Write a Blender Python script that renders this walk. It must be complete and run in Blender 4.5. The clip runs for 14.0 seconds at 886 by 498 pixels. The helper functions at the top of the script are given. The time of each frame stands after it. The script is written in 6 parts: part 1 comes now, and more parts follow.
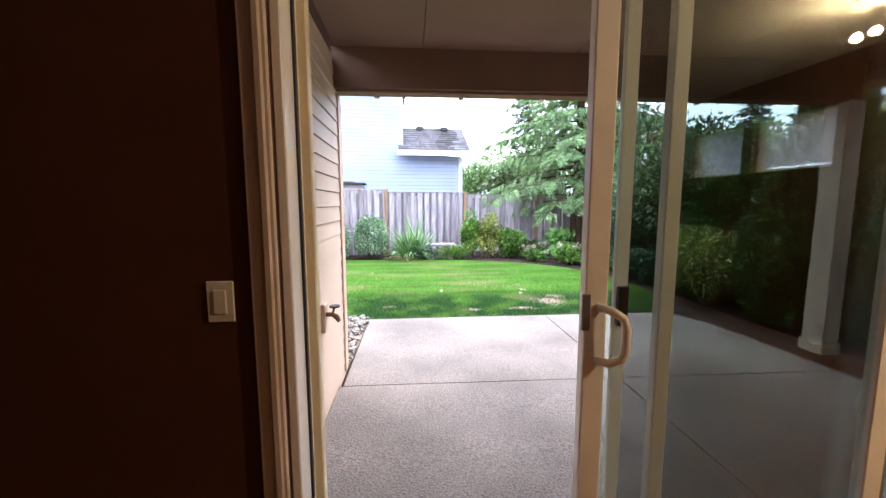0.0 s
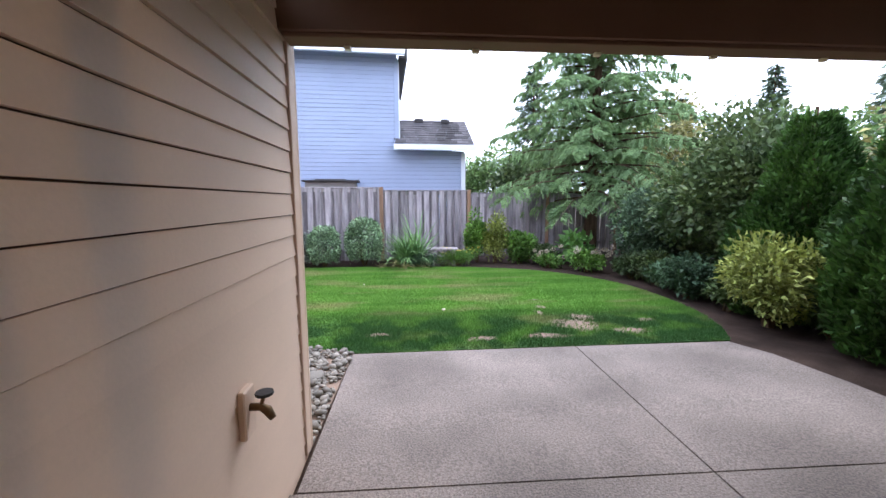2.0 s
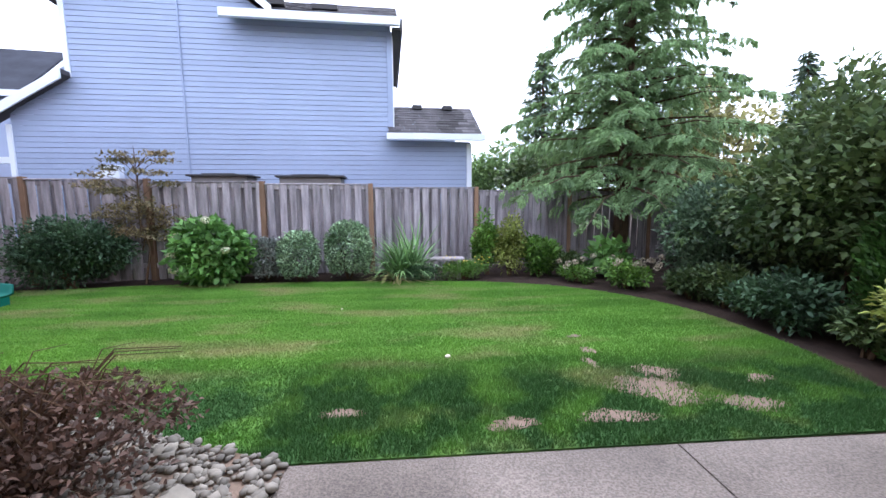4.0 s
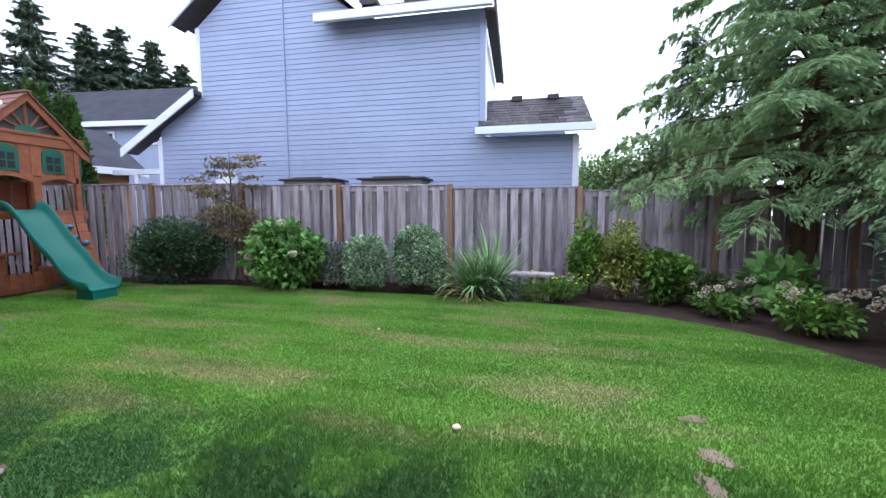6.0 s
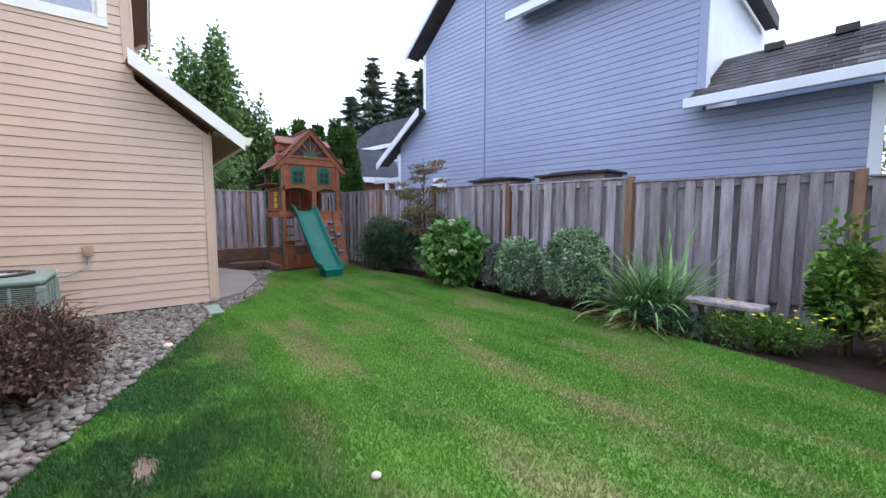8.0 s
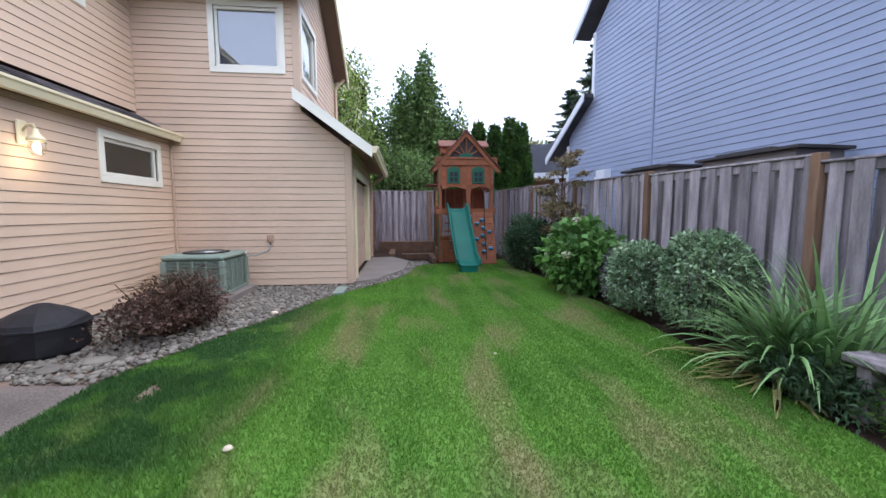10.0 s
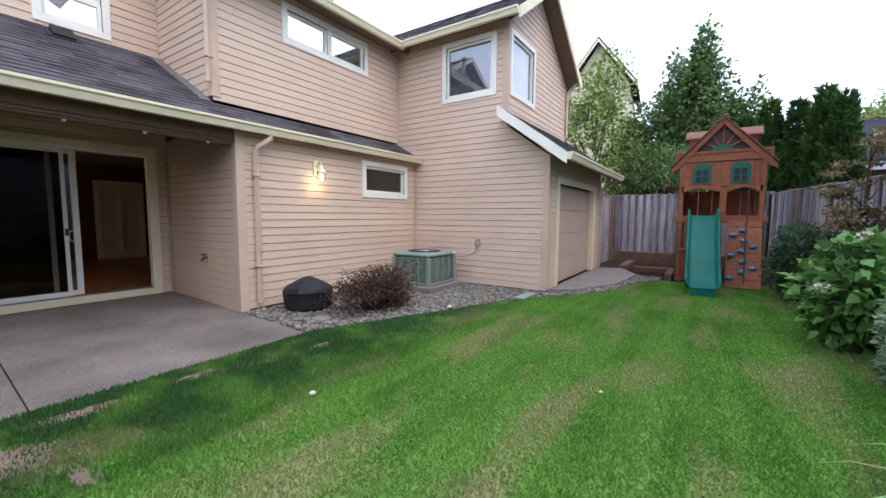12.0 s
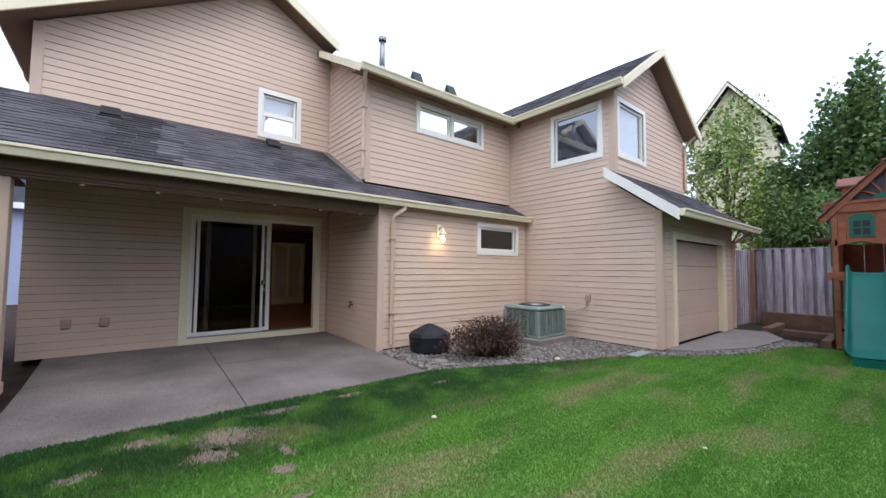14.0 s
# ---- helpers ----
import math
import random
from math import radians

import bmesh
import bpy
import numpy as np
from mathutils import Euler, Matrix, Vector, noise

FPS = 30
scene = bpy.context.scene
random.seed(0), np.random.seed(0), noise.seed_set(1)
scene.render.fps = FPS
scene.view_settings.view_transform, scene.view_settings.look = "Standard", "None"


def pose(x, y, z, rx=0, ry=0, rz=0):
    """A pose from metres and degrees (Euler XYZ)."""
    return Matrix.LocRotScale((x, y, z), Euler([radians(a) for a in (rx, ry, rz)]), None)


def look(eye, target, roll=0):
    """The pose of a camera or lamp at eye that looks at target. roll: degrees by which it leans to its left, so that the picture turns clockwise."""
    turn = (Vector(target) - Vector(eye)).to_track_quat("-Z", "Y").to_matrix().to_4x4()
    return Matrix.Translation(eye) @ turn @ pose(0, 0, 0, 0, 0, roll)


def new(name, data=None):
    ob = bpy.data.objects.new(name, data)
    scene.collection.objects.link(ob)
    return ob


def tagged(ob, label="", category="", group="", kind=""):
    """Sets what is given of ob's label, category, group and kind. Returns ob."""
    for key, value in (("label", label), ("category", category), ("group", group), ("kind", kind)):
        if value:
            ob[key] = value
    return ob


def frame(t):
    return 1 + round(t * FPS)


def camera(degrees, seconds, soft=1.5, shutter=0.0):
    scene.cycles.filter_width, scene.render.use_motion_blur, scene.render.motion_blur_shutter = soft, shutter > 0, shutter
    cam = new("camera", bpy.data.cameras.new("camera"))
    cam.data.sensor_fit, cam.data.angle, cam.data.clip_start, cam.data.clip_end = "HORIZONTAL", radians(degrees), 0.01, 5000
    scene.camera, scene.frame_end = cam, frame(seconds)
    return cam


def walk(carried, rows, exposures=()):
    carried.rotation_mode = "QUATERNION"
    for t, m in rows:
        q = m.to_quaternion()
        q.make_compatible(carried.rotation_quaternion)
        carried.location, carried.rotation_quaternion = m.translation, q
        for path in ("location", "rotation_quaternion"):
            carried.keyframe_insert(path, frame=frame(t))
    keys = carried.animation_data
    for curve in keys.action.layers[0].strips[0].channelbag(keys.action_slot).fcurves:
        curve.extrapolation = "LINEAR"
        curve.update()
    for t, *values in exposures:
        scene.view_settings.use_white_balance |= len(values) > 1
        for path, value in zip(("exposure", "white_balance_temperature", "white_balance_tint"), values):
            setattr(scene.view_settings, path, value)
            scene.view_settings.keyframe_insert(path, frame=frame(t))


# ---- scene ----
cam = camera(97.1, 14.0)
PATH = [
    (0, (-0.152, 0.364, 1.448), (0.009, 2.344, 1.216), -0.1),
    (0.5, (-0.13, 0.554, 1.464), (0.031, 2.534, 1.232), -0.1),
    (1, (-0.127, 0.819, 1.48), (0.04, 2.798, 1.243), -0.1),
    (1.5, (-0.107, 1.172, 1.481), (0.058, 3.151, 1.242), -0.2),
    (2, (-0.091, 1.52, 1.497), (0.068, 3.499, 1.253), -0.3),
    (4.5, (0.115, 3.68, 1.39), (0.258, 5.663, 1.168), -0.6),
    (5, (0.247, 3.959, 1.343), (0.274, 5.948, 1.142), -0.6),
    (5.5, (0.518, 4.342, 1.295), (0.294, 6.321, 1.112), -0.6),
    (6, (0.86, 4.701, 1.264), (0.367, 6.631, 1.094), -0.3),
    (6.5, (1.247, 5.002, 1.284), (0.479, 6.841, 1.115), -0.3),
    (7, (1.563, 5.302, 1.306), (0.497, 6.986, 1.136), -0.2),
    (7.5, (1.855, 5.652, 1.293), (0.52, 7.131, 1.125), -0.0),
    (7.7, (1.948, 5.816, 1.284), (0.513, 7.199, 1.115), 0.0),
    (10, (2.615, 8.017, 1.296), (0.635, 8.223, 1.11), -0.1),
    (10.5, (2.629, 8.47, 1.364), (0.646, 8.296, 1.171), 0.5),
    (11, (2.395, 8.849, 1.349), (0.481, 8.3, 1.161), 0.5),
    (11.5, (2.278, 9.263, 1.345), (0.483, 8.399, 1.167), 0.2),
    (12, (2.286, 9.545, 1.354), (0.631, 8.435, 1.188), 0.3),
    (12.5, (2.45, 9.724, 1.38), (0.932, 8.429, 1.247), 0.3),
    (13, (2.595, 9.864, 1.379), (1.164, 8.467, 1.339), 0.3),
    (13.5, (2.697, 9.987, 1.389), (1.354, 8.506, 1.422), 0.4),
    (14, (2.789, 10.073, 1.387), (1.519, 8.531, 1.492), 0.5),
]
# stops along the way, as the clip's camera adapts from indoors to open sky
EXPOSURES = [(0, 3.1), (1, 2.55), (2, 1.98), (4.5, 1.77), (7.5, 1.37), (10, 1.11), (12, 1.07), (14, 0.98)]
walk(cam, [(t, look(eye, target, roll)) for t, eye, target, roll in PATH], EXPOSURES)

# ---- world, sun and sky ----
world = bpy.data.worlds.new("sky")
scene.world = world
world.use_nodes = True
wn = world.node_tree.nodes
wl = world.node_tree.links
wn.clear()
w_out = wn.new("ShaderNodeOutputWorld")
w_bg = wn.new("ShaderNodeBackground")
w_sky = wn.new("ShaderNodeTexSky")
w_sky.sky_type = "NISHITA"
w_sky.sun_disc = False
w_sky.sun_elevation = radians(58)
w_sky.sun_rotation = radians(20)
w_sky.air_density, w_sky.dust_density, w_sky.ozone_density = 1.0, 2.0, 1.0
# a thin bright overcast over the clear sky
w_mix = wn.new("ShaderNodeMix")
w_mix.data_type = "RGBA"
w_mix.inputs["Factor"].default_value = 0.8
w_mix.inputs["B"].default_value = (7.7, 8.8, 11.6, 1)
wl.new(w_sky.outputs["Color"], w_mix.inputs["A"])
wl.new(w_mix.outputs["Result"], w_bg.inputs["Color"])
w_bg.inputs["Strength"].default_value = 0.115
wl.new(w_bg.outputs["Background"], w_out.inputs["Surface"])
sun = new("sun", bpy.data.lights.new("sun", "SUN"))
sun.data.energy, sun.data.angle, sun.data.color = 0.7, radians(50), (1.0, 0.95, 0.9)
sun.matrix_world = look((0, 0, 20), (-4.3, -11.7, 0))

# ---- helpers of this scene ----


def srgb(r, g, b):
    """Linear colour from 0-255 screen values."""
    return tuple((v / 255 / 12.92) if v <= 10 else ((v / 255 + 0.055) / 1.055) ** 2.4 for v in (r, g, b))


def mat(name, col, rough=0.7, var=0.15, scale=3.0, fine=40.0, bump=0.15, metal=0.0, rand="", amount=0.2, col2=None, stretch=(1, 1, 1), spec=0.4, cover=0.5, trans=0.0, grains=(0.0, 1.0)):
    """A procedural surface: two scales of colour change, fine relief, and a change of tone from piece to piece."""
    m = bpy.data.materials.new(name)
    m.use_nodes = True
    nt = m.node_tree
    n, l = nt.nodes, nt.links
    b = n["Principled BSDF"]
    geo = n.new("ShaderNodeNewGeometry")
    mp = n.new("ShaderNodeMapping")
    mp.inputs["Scale"].default_value = stretch
    l.new(geo.outputs["Position"], mp.inputs["Vector"])
    big = n.new("ShaderNodeTexNoise")
    big.inputs["Scale"].default_value, big.inputs["Detail"].default_value = scale, 5
    small = n.new("ShaderNodeTexNoise")
    small.inputs["Scale"].default_value, small.inputs["Detail"].default_value = fine, 4
    l.new(mp.outputs["Vector"], big.inputs["Vector"])
    l.new(mp.outputs["Vector"], small.inputs["Vector"])
    ramp = n.new("ShaderNodeValToRGB")
    lo, hi = ramp.color_ramp.elements
    lo.position, hi.position = max(0.0, cover - 0.2), min(1.0, cover + 0.2)
    dark = tuple(c * (1 - var) for c in col)
    light = tuple(min(1, c * (1 + var)) for c in (col2 or col))
    lo.color, hi.color = (*dark, 1), (*light, 1)
    l.new(big.outputs["Fac"], ramp.inputs["Fac"])
    grain = n.new("ShaderNodeMapRange")
    grain.inputs["From Min"].default_value, grain.inputs["From Max"].default_value = grains
    grain.inputs["To Min"].default_value, grain.inputs["To Max"].default_value = 1 - var, 1 + var
    l.new(small.outputs["Fac"], grain.inputs["Value"])
    mul = n.new("ShaderNodeVectorMath")
    mul.operation = "SCALE"
    l.new(ramp.outputs["Color"], mul.inputs[0])
    l.new(grain.outputs["Result"], mul.inputs["Scale"])
    out = mul.outputs["Vector"]
    if rand:
        tone = n.new("ShaderNodeMapRange")
        tone.inputs["To Min"].default_value, tone.inputs["To Max"].default_value = 1 - amount, 1 + amount
        if rand == "object":
            l.new(n.new("ShaderNodeObjectInfo").outputs["Random"], tone.inputs["Value"])
        else:
            l.new(geo.outputs["Random Per Island"], tone.inputs["Value"])
        mul2 = n.new("ShaderNodeVectorMath")
        mul2.operation = "SCALE"
        l.new(out, mul2.inputs[0])
        l.new(tone.outputs["Result"], mul2.inputs["Scale"])
        out = mul2.outputs["Vector"]
    l.new(out, b.inputs["Base Color"])
    rr = n.new("ShaderNodeMapRange")
    rr.inputs["To Min"].default_value, rr.inputs["To Max"].default_value = max(0.02, rough - 0.12), min(1, rough + 0.12)
    l.new(small.outputs["Fac"], rr.inputs["Value"])
    l.new(rr.outputs["Result"], b.inputs["Roughness"])
    b.inputs["Metallic"].default_value = metal
    b.inputs["Specular IOR Level"].default_value = spec
    if bump:
        bp = n.new("ShaderNodeBump")
        bp.inputs["Strength"].default_value, bp.inputs["Distance"].default_value = bump, 0.01
        l.new(small.outputs["Fac"], bp.inputs["Height"])
        l.new(bp.outputs["Normal"], b.inputs["Normal"])
    if trans:
        tr = n.new("ShaderNodeBsdfTranslucent")
        l.new(out, tr.inputs["Color"])
        mx = n.new("ShaderNodeMixShader")
        mx.inputs["Fac"].default_value = trans
        l.new(b.outputs["BSDF"], mx.inputs[1])
        l.new(tr.outputs["BSDF"], mx.inputs[2])
        l.new(mx.outputs["Shader"], n["Material Output"].inputs["Surface"])
    return m


def pane_mat(name, tint, ior=0.05, gain=1.0):
    """Window glass: clear, with a mirror gloss that grows at a slant."""
    m = bpy.data.materials.new(name)
    m.use_nodes = True
    n, l = m.node_tree.nodes, m.node_tree.links
    n.remove(n["Principled BSDF"])
    clear, gloss, fr, mx = (n.new("ShaderNodeBsdfTransparent"), n.new("ShaderNodeBsdfGlossy"), n.new("ShaderNodeLayerWeight"), n.new("ShaderNodeMixShader"))
    clear.inputs["Color"].default_value = (*tint, 1)
    gloss.inputs["Roughness"].default_value = 0.01
    power = n.new("ShaderNodeMath")
    power.operation = "POWER"
    power.inputs[1].default_value = 4.0
    l.new(fr.outputs["Facing"], power.inputs[0])
    base = n.new("ShaderNodeMapRange")
    base.inputs["To Min"].default_value = ior
    l.new(power.outputs["Value"], base.inputs["Value"])
    g = n.new("ShaderNodeMath")
    g.operation, g.use_clamp = "MULTIPLY", True
    g.inputs[1].default_value = gain
    l.new(base.outputs["Result"], g.inputs[0])
    l.new(g.outputs["Value"], mx.inputs["Fac"])
    l.new(clear.outputs["BSDF"], mx.inputs[1])
    l.new(gloss.outputs["BSDF"], mx.inputs[2])
    l.new(mx.outputs["Shader"], n["Material Output"].inputs["Surface"])
    return m


def glow_mat(name, col, strength):
    m = bpy.data.materials.new(name)
    m.use_nodes = True
    b = m.node_tree.nodes["Principled BSDF"]
    b.inputs["Base Color"].default_value = (*col, 1)
    b.inputs["Emission Color"].default_value = (*col, 1)
    b.inputs["Emission Strength"].default_value = strength
    return m


class Geo:
    """Collects points and faces of one mesh."""

    def __init__(self):
        self.v, self.f = [], []

    def add(self, verts, faces):
        k = len(self.v)
        self.v += [tuple(p) for p in verts]
        self.f += [tuple(i + k for i in f) for f in faces]
        return self

    def box(self, a, b, bev=0.0, m=None):
        (x0, y0, z0), (x1, y1, z1) = [min(p) for p in zip(a, b)], [max(p) for p in zip(a, b)]
        if bev <= 0:
            vs = [(x, y, z) for x in (x0, x1) for y in (y0, y1) for z in (z0, z1)]
            fs = [(0, 1, 3, 2), (4, 6, 7, 5), (0, 4, 5, 1), (2, 3, 7, 6), (0, 2, 6, 4), (1, 5, 7, 3)]
        else:
            bev = min(bev, (x1 - x0) * 0.45, (y1 - y0) * 0.45, (z1 - z0) * 0.45)
            bm = bmesh.new()
            bmesh.ops.create_cube(bm, size=1)
            for q in bm.verts:
                q.co = Vector((x1 if q.co.x > 0 else x0, y1 if q.co.y > 0 else y0, z1 if q.co.z > 0 else z0))
            bmesh.ops.bevel(bm, geom=bm.edges[:], offset=bev, segments=1, affect="EDGES", profile=0.5)
            bm.verts.index_update()
            vs = [tuple(q.co) for q in bm.verts]
            fs = [tuple(q.index for q in f.verts) for f in bm.faces]
            bm.free()
        if m is not None:
            vs = [tuple(m @ Vector(p)) for p in vs]
        return self.add(vs, fs)

    def prism(self, poly, axis, a, b):
        """A polygon (pairs) pushed along axis from a to b. axis x: pairs are (y, z); y: (x, z); z: (x, y)."""
        n = len(poly)
        put = {"x": lambda p, s: (s, p[0], p[1]), "y": lambda p, s: (p[0], s, p[1]), "z": lambda p, s: (p[0], p[1], s)}[axis]
        vs = [put(p, a) for p in poly] + [put(p, b) for p in poly]
        fs = [tuple(range(n))[::-1], tuple(range(n, 2 * n))] + [(i, (i + 1) % n, n + (i + 1) % n, n + i) for i in range(n)]
        return self.add(vs, fs)

    def tube(self, path, radii, sides=8):
        """A round tube along points; radii: one number or one a point."""
        pts = [Vector(p) for p in path]
        rs = [radii] * len(pts) if isinstance(radii, (int, float)) else radii
        k = len(self.v)
        side = None
        for i, p in enumerate(pts):
            d = (pts[min(i + 1, len(pts) - 1)] - pts[max(i - 1, 0)]).normalized()
            if side is None:
                side = d.cross(Vector((0, 0, 1)) if abs(d.z) < 0.9 else Vector((1, 0, 0))).normalized()
            side = (side - d * side.dot(d)).normalized()
            up = d.cross(side)
            for s in range(sides):
                a = 2 * math.pi * s / sides
                self.v.append(tuple(p + (side * math.cos(a) + up * math.sin(a)) * rs[i]))
        for i in range(len(pts) - 1):
            for s in range(sides):
                a, b = k + i * sides + s, k + i * sides + (s + 1) % sides
                self.f.append((a, b, b + sides, a + sides))
        self.f.append(tuple(k + s for s in range(sides))[::-1])
        self.f.append(tuple(k + (len(pts) - 1) * sides + s for s in range(sides)))
        return self

    def lathe(self, centre, profile, sides=20, squash=1.0):
        """Rings of (radius, height) about a standing axis."""
        cx, cy, cz = centre
        k = len(self.v)
        for r, z in profile:
            for s in range(sides):
                a = 2 * math.pi * s / sides
                self.v.append((cx + r * math.cos(a), cy + squash * r * math.sin(a), cz + z))
        for i in range(len(profile) - 1):
            for s in range(sides):
                a, b = k + i * sides + s, k + i * sides + (s + 1) % sides
                self.f.append((a, b, b + sides, a + sides))
        self.f.append(tuple(k + s for s in range(sides))[::-1])
        self.f.append(tuple(k + (len(profile) - 1) * sides + s for s in range(sides)))
        return self

    def moved(self, m):
        self.v = [tuple(m @ Vector(p)) for p in self.v]
        return self

    def mesh(self, name, material, smooth=False):
        me = bpy.data.meshes.new(name)
        me.from_pydata(self.v, [], self.f)
        me.materials.append(material)
        if smooth:
            me.shade_smooth()
        me.update()
        return me


def part(name, geo, material, parent=None, label="", smooth=False, at=None):
    ob = new(name, geo.mesh(name, material, smooth) if isinstance(geo, Geo) else geo)
    if parent is not None:
        ob.parent = parent
    if at is not None:
        ob.matrix_basis = at
    if label:
        tagged(ob, label)
    return ob


def thing(name, label, category, group="", kind="", at=None):
    ob = new(name)
    ob.empty_display_size = 0.1
    if at is not None:
        ob.matrix_world = at
    return tagged(ob, label, category, group, kind)


def raw_mesh(name, verts, faces, material, smooth=False):
    """A mesh from number arrays with faces of one size."""
    me = bpy.data.meshes.new(name)
    verts, faces = np.asarray(verts, np.float32), np.asarray(faces, np.int32)
    k = faces.shape[1]
    me.vertices.add(len(verts))
    me.vertices.foreach_set("co", verts.ravel())
    me.loops.add(faces.size)
    me.loops.foreach_set("vertex_index", faces.ravel())
    me.polygons.add(len(faces))
    me.polygons.foreach_set("loop_start", np.arange(len(faces), dtype=np.int32) * k)
    me.polygons.foreach_set("loop_total", np.full(len(faces), k, np.int32))
    me.materials.append(material)
    me.update(calc_edges=True)
    me.validate()
    return me


# ---- materials ----
M_SIDING = mat("tan_lap_siding", srgb(217, 190, 167), 0.65, 0.05, 1.2, 70, 0.08, rand="object", amount=0.02)
M_TRIM = mat("tan_trim_paint", srgb(208, 181, 158), 0.6, 0.05, 2, 60, 0.05)
M_CREAM = mat("cream_trim_paint", srgb(236, 224, 190), 0.55, 0.04, 2, 60, 0.05)
M_WHITE = mat("white_vinyl", srgb(242, 238, 226), 0.4, 0.03, 3, 80, 0.02)
# Ceiling, soffit and beam tan is darkened here to carry the shade under the roof.
M_SOFFIT = mat("shade_darkened_tan_soffit", srgb(122, 98, 82), 0.75, 0.06, 2, 60, 0.05)
M_BEAM = mat("shade_darkened_tan_beam", srgb(120, 92, 74), 0.7, 0.07, 2, 60, 0.06)
# Core coloured dark so that the board gaps draw shadow lines under the laps.
M_WALLCORE = mat("wall_core_shadow_brown", srgb(84, 64, 54), 0.9, 0.08)
M_FARROOF = mat("dark_slate_shingle", srgb(60, 61, 68), 0.95, 0.2, 1.5, 30, 0.4, spec=0.08)
M_SHINGLE = mat("grey_asphalt_shingle", srgb(84, 81, 84), 0.95, 0.22, 2.5, 90, 0.6, rand="island", amount=0.42, spec=0.08, grains=(0.3, 0.7))
M_METAL = mat("dull_grey_metal", srgb(150, 150, 150), 0.45, 0.1, 8, 60, 0.05, metal=0.8)
M_DARK = mat("black_metal", srgb(35, 35, 38), 0.5, 0.1, 8, 60, 0.05)
M_BRASS = mat("weathered_brass", srgb(120, 95, 70), 0.45, 0.2, 20, 90, 0.1, metal=0.7)
M_GLASS = pane_mat("window_glass", (0.95, 0.97, 0.97), 0.10, 1.0)
M_DOORGLASS = pane_mat("door_glass", (0.80, 0.85, 0.83), 0.07, 0.9)
M_MIRRORY = pane_mat("reflective_window_glass", (0.62, 0.65, 0.70), 0.22, 1.0)
M_SCREEN = pane_mat("insect_screen", (0.58, 0.58, 0.58), 0.0, 0.03)
M_BLIND = mat("white_blind", srgb(246, 246, 248), 0.6, 0.03, 5, 60, 0.02, trans=0.3)
M_BLUE = mat("grey_blue_lap_siding", srgb(158, 168, 192), 0.65, 0.05, 1.0, 60, 0.08, rand="object", amount=0.03)
M_BLUETRIM = mat("white_house_trim", srgb(232, 234, 240), 0.55, 0.04, 2, 60, 0.04)
M_CONCRETE = mat("exposed_aggregate_concrete", srgb(122, 112, 106), 0.85, 0.3, 1.1, 75, 1.0, spec=0.3, grains=(0.36, 0.64))
M_PAD = mat("smooth_concrete", srgb(132, 124, 120), 0.85, 0.12, 1.5, 90, 0.2)
M_SOIL = mat("dark_bark_soil", srgb(60, 48, 42), 0.95, 0.35, 4, 60, 0.8, spec=0.1)
M_DIRT = mat("bare_dry_earth", srgb(128, 110, 98), 0.95, 0.22, 6, 70, 0.6, spec=0.1)
M_FENCE = mat("weathered_grey_cedar", srgb(158, 148, 152), 0.9, 0.34, 2.5, 30, 0.5, rand="object", amount=0.32, stretch=(6, 6, 0.7), spec=0.15)
M_POST = mat("orange_cedar_post", srgb(140, 110, 90), 0.85, 0.2, 3, 30, 0.3, rand="object", amount=0.15, stretch=(6, 6, 0.7), spec=0.2)
M_CEDAR = mat("stained_playset_cedar", srgb(146, 86, 58), 0.7, 0.18, 3, 40, 0.2, rand="object", amount=0.1, stretch=(3, 3, 3))
M_GREENPAINT = mat("dark_green_paint", srgb(24, 92, 72), 0.5, 0.08, 4, 60, 0.05)
M_SLIDE = mat("teal_green_plastic", srgb(10, 98, 86), 0.5, 0.06, 2, 50, 0.03, spec=0.25)
M_HOLD = mat("blue_plastic_hold", srgb(70, 130, 160), 0.45, 0.08, 6, 50, 0.05)
M_YELLOW = mat("yellow_plastic", srgb(225, 190, 60), 0.5, 0.05, 6, 50, 0.02)
M_AC = mat("grey_green_enamel", srgb(132, 148, 138), 0.45, 0.07, 4, 60, 0.04)
M_COVER = mat("black_fabric_cover", srgb(32, 32, 38), 0.65, 0.2, 6, 90, 0.3)
M_STONE = mat("grey_river_pebble", srgb(124, 118, 110), 0.8, 0.15, 12, 80, 0.2, rand="island", amount=0.4)
M_STONEP = mat("river_pebble", srgb(124, 118, 110), 0.8, 0.15, 12, 80, 0.2, rand="object", amount=0.4)
M_BROWNWALL = mat("dark_brown_wall_paint", srgb(88, 52, 34), 0.7, 0.06, 2, 80, 0.06)
M_INWHITE = mat("interior_cream_paint", srgb(214, 198, 178), 0.6, 0.03, 2, 60, 0.03)
M_FLOORWOOD = mat("brown_wood_floor", srgb(140, 92, 58), 0.35, 0.15, 3, 40, 0.1, stretch=(1, 8, 1), rand="object", amount=0.12)
M_CEIL = mat("white_ceiling", srgb(215, 205, 190), 0.8, 0.03, 2, 60, 0.05)
M_BARK = mat("brown_bark", srgb(92, 74, 60), 0.95, 0.3, 4, 30, 0.8, stretch=(3, 3, 0.8), spec=0.1)
M_PLAYROOF = mat("playset_roof_panel", srgb(124, 82, 70), 0.75, 0.14, 3, 40, 0.2, rand="object", amount=0.1)
M_TIMBER = mat("old_timber_edging", srgb(110, 84, 68), 0.9, 0.2, 4, 40, 0.4)
M_TARP = mat("dark_shed_roof", srgb(70, 66, 66), 0.8, 0.1, 3, 40, 0.2)
M_GREYBOX = mat("tan_meter_box", srgb(190, 158, 136), 0.6, 0.05, 4, 60, 0.05)
M_GARAGE = mat("tan_garage_door", srgb(206, 178, 158), 0.55, 0.05, 2, 60, 0.05)
